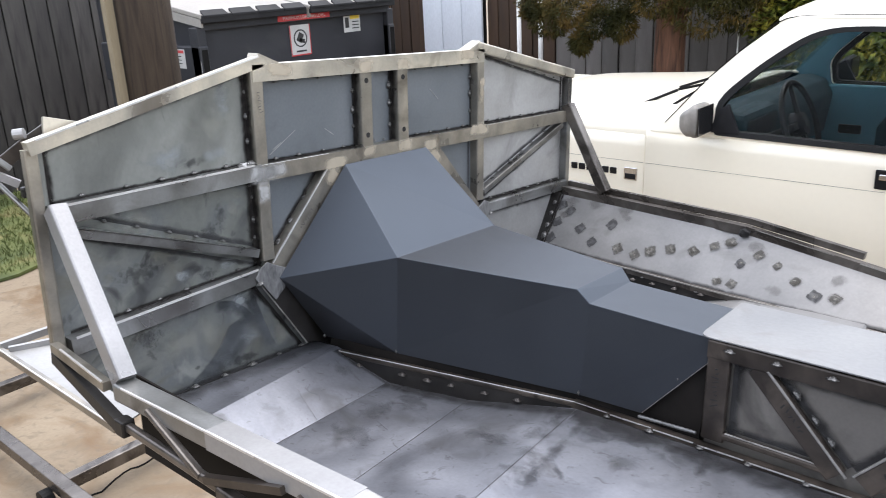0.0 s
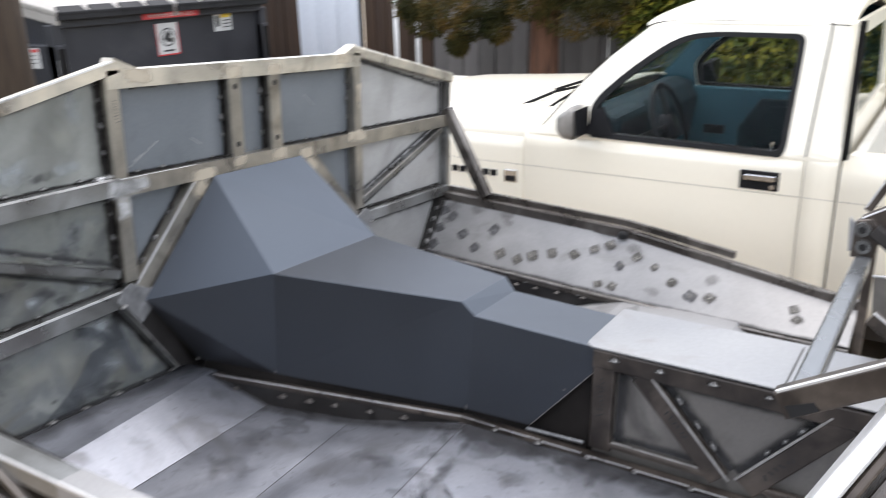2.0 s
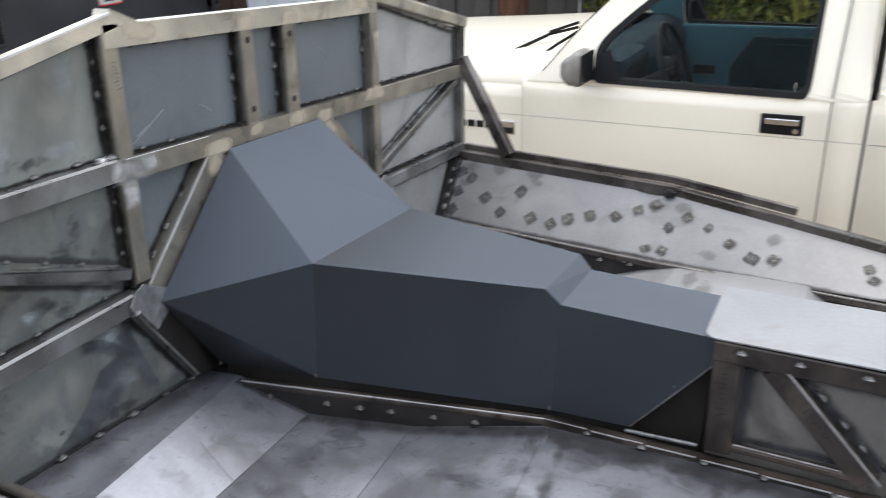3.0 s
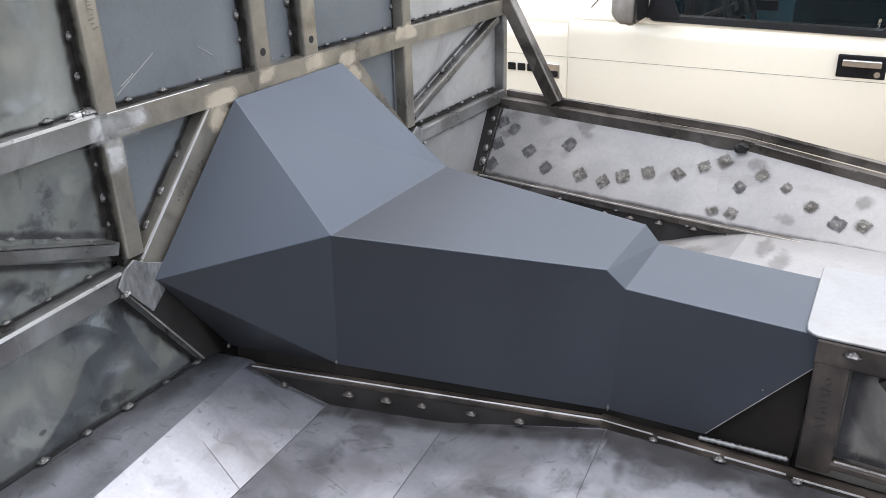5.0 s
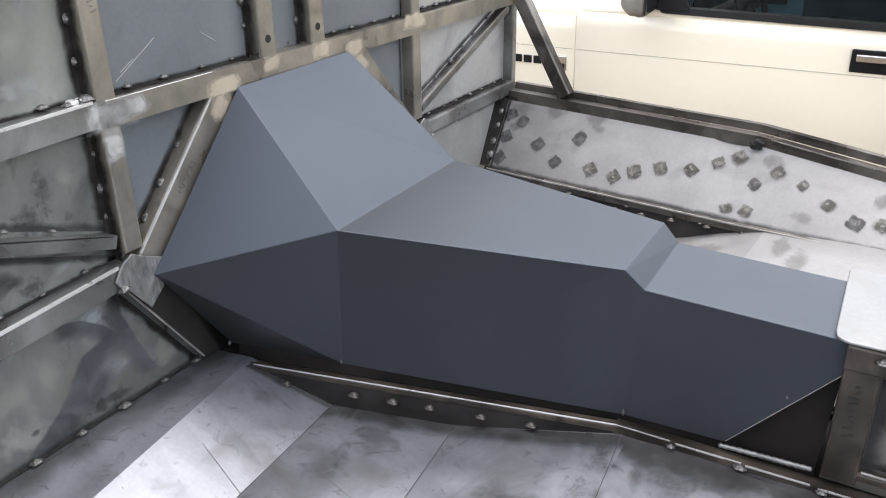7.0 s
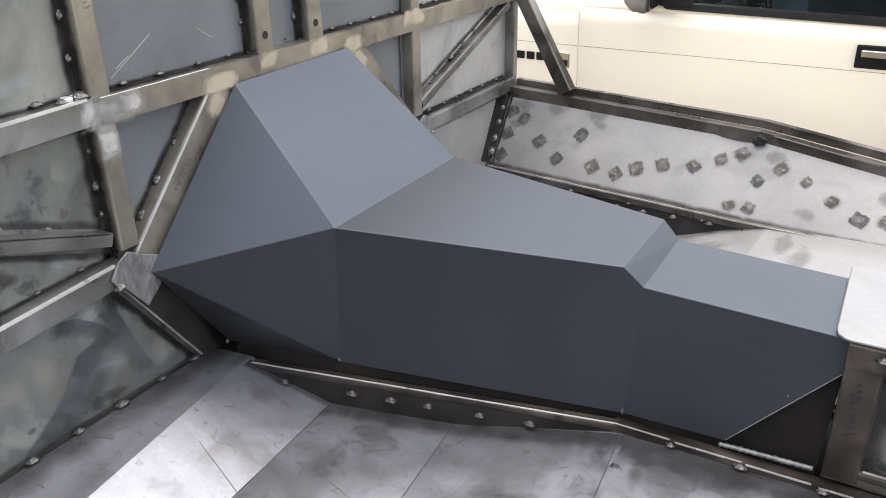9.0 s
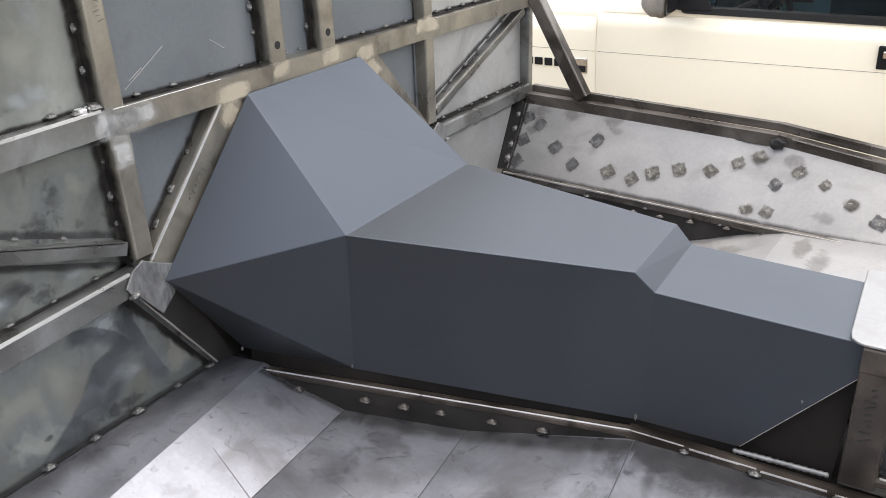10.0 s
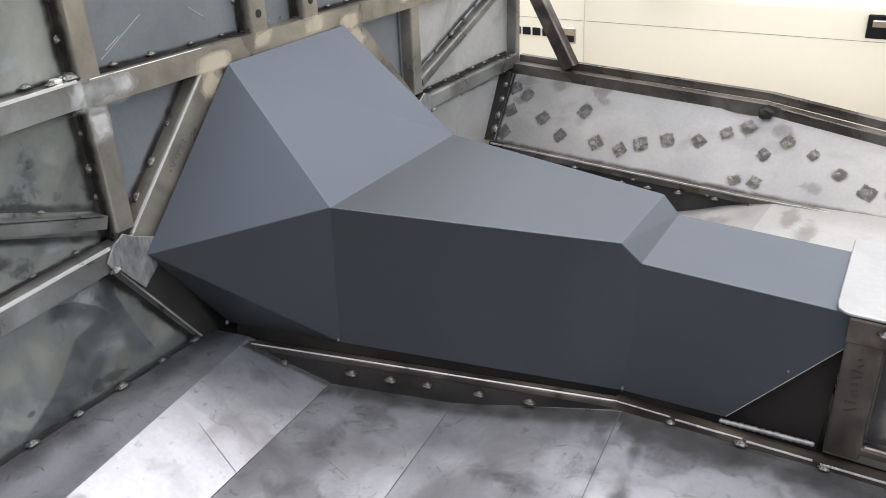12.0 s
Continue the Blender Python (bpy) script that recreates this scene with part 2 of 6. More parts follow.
M_FLOOR = surf("floor_steel", [(0.185, 0.190, 0.210), (0.246, 0.254, 0.280), (0.302, 0.310, 0.340)], 5, 0.42, 0.65, 0.04, 140, 0.07, warp=1.0, stain=(0.160, 0.161, 0.172), stain_scale=7, stain_at=(0.52, 0.72), spots=(0.135, 0.135, 0.143), spots_scale=30, spots_at=(0.60, 0.76), gvar=0.05)
M_BLUE = surf("blue_grey_primer", [(0.108, 0.121, 0.131), (0.146, 0.158, 0.167)], 4, 0.42, 0.2, 0.02, 160, 0.06, stain=(0.095, 0.103, 0.108), stain_scale=5, stain_at=(0.55, 0.8))
M_TUNNEL = surf("tunnel_paint", [(0.0190, 0.0176, 0.0170), (0.0225, 0.0209, 0.0202)], 3, 0.47, 0.0, 0.03, 260, 0.055, spec=0.90, gvar=0.03, tint=(0.64, 0.80, 1.0))
M_WELD = surf("weld_metal", [(0.05, 0.048, 0.045), (0.16, 0.157, 0.15), (0.34, 0.333, 0.322)], 160, 0.42, 0.7, 0.6, 300, 0.12)
M_SCORCH = surf("scorched_steel", [(0.035, 0.031, 0.028), (0.11, 0.10, 0.092), (0.06, 0.053, 0.047)], 60, 0.5, 0.5, 0.3, 200, 0.1)
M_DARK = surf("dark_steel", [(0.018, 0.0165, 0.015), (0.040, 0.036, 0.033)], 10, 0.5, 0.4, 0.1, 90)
M_UNDER = surf("near_black_steel", [(0.009, 0.008, 0.007), (0.020, 0.017, 0.015)], 8, 0.7, 0.2, 0.1, 60, spec=0.15)
M_HOLE = surf("hole_shade_and_black", [(0.008, 0.008, 0.008), (0.014, 0.013, 0.012)], 10, 0.9, 0.0, 0.0)
M_PENCIL = surf("faded_pen", [(0.11, 0.10, 0.088), (0.16, 0.148, 0.13)], 90, 0.6, 0.0, 0.0)
M_MARKER = surf("marker_ink", [(0.014, 0.013, 0.012), (0.03, 0.028, 0.026)], 90, 0.6, 0.0, 0.0)
M_CONCRETE = surf("concrete", [(0.184, 0.141, 0.093), (0.242, 0.189, 0.128), (0.282, 0.225, 0.155)], 1.3, 0.85, 0.0, 0.4, 60, 0.08, stain=(0.17, 0.11, 0.06), stain_scale=2.6, stain_at=(0.5, 0.72), spots=(0.15, 0.12, 0.085), spots_scale=14, spots_at=(0.52, 0.85))
M_GRASS = surf("grass", [(0.050, 0.070, 0.018), (0.110, 0.130, 0.036), (0.176, 0.160, 0.063)], 3, 0.8, 0.0, 0.2, 60)
M_FENCE = surf("dark_fence_wood", [(0.024, 0.022, 0.020), (0.051, 0.046, 0.042), (0.074, 0.068, 0.061)], 3, 0.8, 0.0, 0.5, 50, stretch=(6, 6, 0.7), each=0.25)
M_FENCE_GREY = surf("grey_fence_wood", [(0.110, 0.104, 0.098), (0.175, 0.167, 0.159)], 3, 0.8, 0.0, 0.4, 50, stretch=(6, 6, 0.7), each=0.18, stain=(0.095, 0.088, 0.079), stain_scale=2)
M_FENCE_BROWN = surf("brown_fence_wood", [(0.033, 0.019, 0.012), (0.066, 0.039, 0.023)], 3, 0.8, 0.0, 0.4, 50, stretch=(6, 6, 0.7), each=0.25)
M_POLE = surf("pole_wood", [(0.026, 0.018, 0.014), (0.058, 0.042, 0.030), (0.075, 0.058, 0.042)], 4, 0.85, 0.0, 0.6, 40, stretch=(9, 9, 0.6))
M_PALE = surf("pale_pole_face", [(0.210, 0.168, 0.105), (0.266, 0.217, 0.140)], 4, 0.8, 0.0, 0.4, 50, stretch=(9, 9, 0.6))
M_BIN = surf("bin_paint", [(0.017, 0.018, 0.022), (0.028, 0.029, 0.034)], 3, 0.55, 0.0, 0.1, 60, stain=(0.05, 0.049, 0.048), stain_scale=2, stain_at=(0.6, 0.85))
M_LID = surf("bin_lid", [(0.300, 0.284, 0.258), (0.360, 0.343, 0.315)], 3, 0.8, 0.0, 0.1, 50, stain=(0.22, 0.207, 0.187), stain_scale=4, stain_at=(0.6, 0.8), spec=0.1)
M_LID_EDGE = surf("bin_lid_edge", [(0.012, 0.012, 0.013), (0.024, 0.024, 0.025)], 8, 0.6, 0.0, 0.1, spec=0.2)
M_STICKER = surf("sticker", [(0.46, 0.46, 0.445), (0.54, 0.54, 0.52)], 9, 0.5, 0.0, 0.0)
M_RED = surf("red_sticker", [(0.45, 0.035, 0.04), (0.52, 0.05, 0.05)], 9, 0.5, 0.0, 0.0)
M_YELLOW = surf("yellow_sticker", [(0.6, 0.42, 0.04), (0.66, 0.47, 0.05)], 9, 0.5, 0.0, 0.0)
M_INK = surf("sticker_ink", [(0.02, 0.02, 0.02), (0.04, 0.04, 0.04)], 20, 0.6, 0.0, 0.0)
M_SIDING = surf("pale_siding", [(0.572, 0.611, 0.663), (0.676, 0.715, 0.767)], 2, 0.6, 0.0, 0.1, 60, stretch=(1, 1, 0.4))
# Warm pale tone for the unseen wall that bounces light
M_BOUNCE_WALL = surf("bounce_wall", [(0.47, 0.445, 0.405), (0.56, 0.53, 0.485)], 2, 0.6, 0.0, 0.1, 60, stretch=(1, 1, 0.4))
M_WHITE = surf("truck_paint", [(0.87, 0.81, 0.665), (0.88, 0.82, 0.675)], 1.5, 0.28, 0.0, 0.0, 40, 0.0, coat=0.4, gvar=0.008)
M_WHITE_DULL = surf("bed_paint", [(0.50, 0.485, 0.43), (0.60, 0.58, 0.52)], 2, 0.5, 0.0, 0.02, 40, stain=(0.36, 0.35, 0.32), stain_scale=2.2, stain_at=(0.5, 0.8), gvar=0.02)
M_RUST = surf("rust", [(0.10, 0.05, 0.025), (0.2, 0.10, 0.05)], 40, 0.8, 0.0, 0.2)
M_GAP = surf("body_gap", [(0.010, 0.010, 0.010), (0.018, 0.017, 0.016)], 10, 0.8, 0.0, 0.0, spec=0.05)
M_CREASE = surf("crease_line", [(0.05, 0.048, 0.042), (0.08, 0.075, 0.065)], 10, 0.6, 0.0, 0.0)
M_RUBBER = surf("black_rubber", [(0.010, 0.010, 0.010), (0.016, 0.016, 0.016)], 12, 0.55, 0.0, 0.05, spec=0.15)
M_TRIM_BLACK = surf("black_plastic", [(0.008, 0.008, 0.009), (0.014, 0.014, 0.015)], 15, 0.5, 0.0, 0.05, spec=0.18)
M_MIRROR_SHELL = surf("mirror_shell", [(0.07, 0.066, 0.06), (0.30, 0.28, 0.25)], 6, 0.5, 0.0, 0.05)
M_TEAL = surf("teal_trim", [(0.030, 0.076, 0.096), (0.044, 0.100, 0.122)], 5, 0.6, 0.0, 0.1, 200, spec=0.08)
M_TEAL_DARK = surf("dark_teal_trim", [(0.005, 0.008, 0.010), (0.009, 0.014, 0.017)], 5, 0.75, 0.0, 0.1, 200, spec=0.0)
# Darker copy of the teal trim, with the cabin's shade in its colour
M_TEAL_MID = surf("shaded_teal_trim", [(0.009, 0.017, 0.021), (0.014, 0.025, 0.030)], 5, 0.6, 0.0, 0.1, 200, spec=0.05)
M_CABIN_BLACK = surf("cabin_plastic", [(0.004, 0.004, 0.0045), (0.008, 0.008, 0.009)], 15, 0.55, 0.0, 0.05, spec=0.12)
M_CHROME = surf("chrome", [(0.6, 0.6, 0.6), (0.72, 0.72, 0.72)], 5, 0.2, 1.0, 0.0)
M_BOX_TOP = surf("sanded_plate", [(0.201, 0.201, 0.201), (0.251, 0.251, 0.246)], 5, 0.38, 0.3, 0.03, 120, 0.08, stain=(0.20, 0.19, 0.18), stain_scale=7, stain_at=(0.58, 0.75))
M_CROSS = surf("dull_grey_tube", [(0.105, 0.110, 0.112), (0.155, 0.16, 0.162)], 5, 0.30, 0.6, 0.03, 120, 0.08, stain=(0.075, 0.072, 0.068), stain_scale=5, stain_at=(0.55, 0.78))
M_MIRROR = surf("mirror_glass", [(0.10, 0.10, 0.105), (0.12, 0.12, 0.125)], 5, 0.08, 0.9, 0.0)
M_EMBLEM = surf("grey_emblem", [(0.13, 0.13, 0.125), (0.45, 0.44, 0.42)], 30, 0.35, 0.6, 0.0)
M_GLASS = glass("window_glass")
M_BARK = surf("red_bark", [(0.055, 0.024, 0.014), (0.13, 0.062, 0.036), (0.18, 0.09, 0.055)], 5, 0.9, 0.0, 0.8, 30, stretch=(7, 7, 0.8))
M_JUNIPER = surf("conifer_foliage", [(0.012, 0.015, 0.004), (0.044, 0.041, 0.012), (0.15, 0.092, 0.028)], 4, 0.75, 0.0, 0.0, spec=0.1)
M_LEAF = surf("hedge_leaf", [(0.016, 0.034, 0.004), (0.080, 0.092, 0.010), (0.290, 0.245, 0.032)], 9, 0.5, 0.0, 0.0, spec=0.22)
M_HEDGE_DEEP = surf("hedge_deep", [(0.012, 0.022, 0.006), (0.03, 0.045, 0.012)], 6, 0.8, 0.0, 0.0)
M_PVC = surf("white_pipe", [(0.68, 0.68, 0.66), (0.75, 0.75, 0.73)], 6, 0.4, 0.0, 0.0)
M_TYRE = surf("tyre", [(0.02, 0.02, 0.02), (0.035, 0.034, 0.033)], 12, 0.8, 0.0, 0.2)
M_RIM = surf("steel_rim", [(0.35, 0.35, 0.35), (0.5, 0.5, 0.5)], 8, 0.4, 0.7, 0.0)


# ---- building helpers ----
def mesh_ob(name, bm, material, parent=None, smooth=False):
    me = bpy.data.meshes.new(name)
    bmesh.ops.recalc_face_normals(bm, faces=bm.faces)
    bm.to_mesh(me)
    bm.free()
    me.materials.append(material)
    if smooth:
        me.polygons.foreach_set("use_smooth", [True] * len(me.polygons))
    ob = new(name, me)
    ob.parent = parent
    return ob


def part(name, bm, material, parent, label="", smooth=False):
    ob = mesh_ob(name, bm, material, parent, smooth)
    return tagged(ob, label) if label else ob


def thing(name, label, category, at=(0, 0, 0), m=None, group="", kind=""):
    """An empty at the thing's base, whose children are built in the coordinates of the frame m."""
    root = new(name)
    root.empty_display_size = 0.2
    root.matrix_world = m if m is not None else Matrix.Identity(4)
    return tagged(root, label, category, group, kind)


def bm_bar(p0, p1, w=0.036, d=0.036, side=(1, 0, 0), bevel=0.004, bm=None):
    """A square-section bar from p0 to p1: w across, d along side."""
    own = bm is None
    bm = bm or bmesh.new()
    p0, p1 = Vector(p0), Vector(p1)
    ax = (p1 - p0).normalized()
    s = Vector(side)
    s = (s - ax * s.dot(ax)).normalized()
    u = ax.cross(s)
    made = bmesh.ops.create_cube(bm, size=1.0)["verts"]
    L = (p1 - p0).length
    for v in made:
        v.co = (p0 + p1) / 2 + ax * (v.co.x * L) + s * (v.co.y * d) + u * (v.co.z * w)
    if bevel and own:
        long_edges = [e for e in bm.edges if abs((e.verts[0].co - e.verts[1].co).normalized().dot(ax)) > 0.99]
        bmesh.ops.bevel(bm, geom=long_edges, offset=bevel, segments=2, affect="EDGES", profile=0.5)
    return bm


def bm_box(lo, hi, bevel=0.0, segs=2):
    bm = bmesh.new()
    lo, hi = Vector(lo), Vector(hi)
    for v in bmesh.ops.create_cube(bm, size=1.0)["verts"]:
        v.co = Vector([(lo[k] + hi[k]) / 2 + v.co[k] * (hi[k] - lo[k]) for k in range(3)])
    if bevel:
        bmesh.ops.bevel(bm, geom=list(bm.edges), offset=bevel, segments=segs, affect="EDGES", profile=0.5)
    return bm


def bm_prism(pts, off, bevel=0.0):
    """A flat polygon given thickness along the vector off."""
    bm = bmesh.new()
    a = [bm.verts.new(p) for p in pts]
    b = [bm.verts.new(Vector(p) + Vector(off)) for p in pts]
    bm.faces.new(a)
    bm.faces.new(b[::-1])
    k = len(pts)
    for i in range(k):
        bm.faces.new((a[i], b[i], b[(i + 1) % k], a[(i + 1) % k]))
    if bevel:
        bmesh.ops.recalc_face_normals(bm, faces=bm.faces)
        bmesh.ops.bevel(bm, geom=list(bm.edges), offset=bevel, segments=2, affect="EDGES", profile=0.5)
    return bm


def bm_ring(outer, inner, off):
    """A frame between two loops of equally many points, given thickness along off."""
    bm = bmesh.new()
    k = len(outer)
    rows = [[bm.verts.new(p) for p in outer], [bm.verts.new(p) for p in inner]]
    rows += [[bm.verts.new(Vector(p) + Vector(off)) for p in inner], [bm.verts.new(Vector(p) + Vector(off)) for p in outer]]
    for r in range(4):
        a, b = rows[r], rows[(r + 1) % 4]
        for i in range(k):
            bm.faces.new((a[i], a[(i + 1) % k], b[(i + 1) % k], b[i]))
    return bm


def bm_grid(xs, ys, f):
    """A sheet of quads over two lists, placed by f(x, y)."""
    bm = bmesh.new()
    vs = [[bm.verts.new(f(x, y)) for y in ys] for x in xs]
    for i in range(len(xs) - 1):
        for j in range(len(ys) - 1):
            bm.faces.new((vs[i][j], vs[i + 1][j], vs[i + 1][j + 1], vs[i][j + 1]))
    return bm


def thicken(bm, off):
    """Gives an open sheet thickness along off."""
    geo = bmesh.ops.extrude_face_region(bm, geom=list(bm.faces))
    for g in geo["geom"]:
        if isinstance(g, bmesh.types.BMVert):
            g.co += Vector(off)
    return bm


def bm_rod(p0, p1, r, r2=None, segs=12, bm=None):
    bm = bm or bmesh.new()
    p0, p1 = Vector(p0), Vector(p1)
    q = (p1 - p0).to_track_quat("Z", "Y").to_matrix().to_4x4()
    m = Matrix.Translation((p0 + p1) / 2) @ q
    bmesh.ops.create_cone(bm, cap_ends=True, segments=segs, radius1=r, radius2=r if r2 is None else r2, depth=(p1 - p0).length, matrix=m)
    return bm


def smooth_steps(a, b, k):
    return [a + (b - a) * i / k for i in range(k + 1)]


def bead_mesh(mat):
    """One lumpy tack of weld on a thin collar, a little long in x, standing up in z."""
    bm = bmesh.new()
    bmesh.ops.create_uvsphere(bm, u_segments=8, v_segments=5, radius=1.0)
    for v in bm.verts:
        k = 1 + 0.20 * math.sin(4 * v.co.x + 3 * v.co.y)
        v.co = Vector((v.co.x * 0.0064 * k, v.co.y * 0.0054 * k, v.co.z * 0.0044))
    collar = bmesh.ops.create_cone(bm, cap_ends=True, segments=10, radius1=0.0088, radius2=0.0062, depth=0.0016)["verts"]
    for k, v in enumerate(collar):
        v.co.x *= 1.1 + 0.12 * math.sin(2.3 * k)
        v.co.y *= 0.92 + 0.1 * math.sin(1.7 * k)
    me = bpy.data.meshes.new("weld_bead")
    bm.to_mesh(me)
    bm.free()
    me.materials.append(mat)
    me.polygons.foreach_set("use_smooth", [True] * len(me.polygons))
    return me


BEAD = bead_mesh(M_WELD)
BEAD_DARK = bead_mesh(M_SCORCH)


def beads(parent, p0, p1, n, along=None, size=0.75, mesh=BEAD):
    """A row of n tack welds from p0 to p1 on a parent, each an object on one mesh."""
    p0, p1 = Vector(p0), Vector(p1)
    ax = (Vector(along) if along else (p1 - p0)).normalized()
    for i in range(n):
        t = (i + 0.5) / n + random.uniform(-0.12, 0.12) / n
        o = new("weld_bead", mesh)
        o.parent = parent
        s = size * random.uniform(0.75, 1.3)
        o.matrix_basis = Matrix.Translation(p0 + (p1 - p0) * t) @ ax.to_track_quat("X", "Z").to_matrix().to_4x4() @ Matrix.Diagonal((s * random.uniform(0.85, 1.2), s, s, 1))


def flat_film(parent, name, corners, mat, nu=1, uv=((0, 0), (1, 0), (1, 1), (0, 1)), label=""):
    """A thin film lying on a surface: four corners, with its own coordinates for the film material."""
    me = bpy.data.meshes.new(name)
    a, b, c, d = [Vector(p) for p in corners]
    vs, fs, uvs = [], [], []
    for i in range(nu + 1):
        f = i / nu
        vs += [a.lerp(b, f), d.lerp(c, f)]
        uvs += [Vector(uv[0]).lerp(Vector(uv[1]), f), Vector(uv[3]).lerp(Vector(uv[2]), f)]
    for i in range(nu):
        fs.append((2 * i, 2 * i + 2, 2 * i + 3, 2 * i + 1))
    me.from_pydata(vs, [], fs)
    layer = me.uv_layers.new(name="film")
    for lp in me.loops:
        layer.data[lp.index].uv = uvs[lp.vertex_index]
    me.materials.append(mat)
    o = new(name, me)
    o.parent = parent
    return tagged(o, label) if label else o


def dark_strip(parent, p0, p1, across, mat=None):
    """A sooty band along a joint from p0 to p1, the joint's shade painted in, thinning out across."""
    p0, p1, across = Vector(p0), Vector(p1), Vector(across)
    if mat is None and parent is not chassis:
        across *= 0.8
    return flat_film(parent, "dark_band", (p0, p1, p1 + across, p0 + across), mat or M_SOOT_SHADE)


def edge_film(parent, pts, across, mat, name="tide_mark"):
    """A stain along a wandering line, dark at the line and thinning out across."""
    me = bpy.data.meshes.new(name)
    k, across = len(pts), Vector(across)
    me.from_pydata([Vector(p) for p in pts] + [Vector(p) + across for p in pts], [], [(i, i + 1, k + i + 1, k + i) for i in range(k - 1)])
    layer = me.uv_layers.new(name="film")
    for lp in me.loops:
        i = lp.vertex_index
        layer.data[lp.index].uv = ((i % k) / (k - 1), 0 if i < k else 1)
    me.materials.append(mat)
    o = new(name, me)
    o.parent = parent
    return o


def blotch(parent, c, u, v, mat, name="scorch_mark", label=""):
    """A stain round c, reaching u one way and v the other."""
    c, u, v = Vector(c), Vector(u), Vector(v)
    return flat_film(parent, name, (c - u - v, c + u - v, c + u + v, c - u + v), mat, 1, ((-1, -1), (1, -1), (1, 1), (-1, 1)), label)


# ---- ground ----
ground = mesh_ob("ground", bm_grid([-200, -60, -20, -8, -4, -2, 0, 2, 5, 20, 60, 200], [-200, -60, -20, -6, -3, -1, 0, 1, 3, 6, 20, 60, 200], lambda x, y: (x, y, 0)), M_CONCRETE)
tagged(ground, "tan stained concrete driveway with a crack", "ground", kind="structure")

# ---- chassis ----
chassis = thing("car_chassis", "bare welded steel tube and sheet car chassis on a dolly", "car chassis", m=CAR)


def frame_bar(p0, p1, w=0.036, d=0.036, side=(1, 0, 0), mat=None, label=""):
    return part("frame_tube", bm_bar(p0, p1, w, d, side), mat or M_TUBE, chassis, label)


def edge_highlight(parent, p0, p1, w=0.004, mat=None):
    """A tube corner's highlight, painted as a thin bright bar."""
    return part("edge_highlight", bm_bar(p0, p1, w, w, (0, 0, 1), w * 0.25), mat or M_EDGE, parent)


def pen_note(parent, c, along, across, n=5, out=(0.0008, 0, 0), ink=None):
    """An unreadable pen note: a row of short dark bars."""
    c, along, across, out = Vector(c), Vector(along), Vector(across), Vector(out)
    bm = bmesh.new()
    for k in range(n):
        p = c + along * ((k + random.uniform(-0.2, 0.2)) / n) + across * random.uniform(-0.15, 0.15)
        h = random.uniform(0.25, 0.9)
        lean = along * (random.uniform(-0.3, 0.3) / n)
        bm_bar(p - across * 0.5 * h + out - lean, p + across * 0.5 * h + out + lean, along.length / n * 0.28, 0.0008, out, 0, bm)
    return part("pen_note", bm, ink or M_MARKER, parent, "unreadable dark pen note")


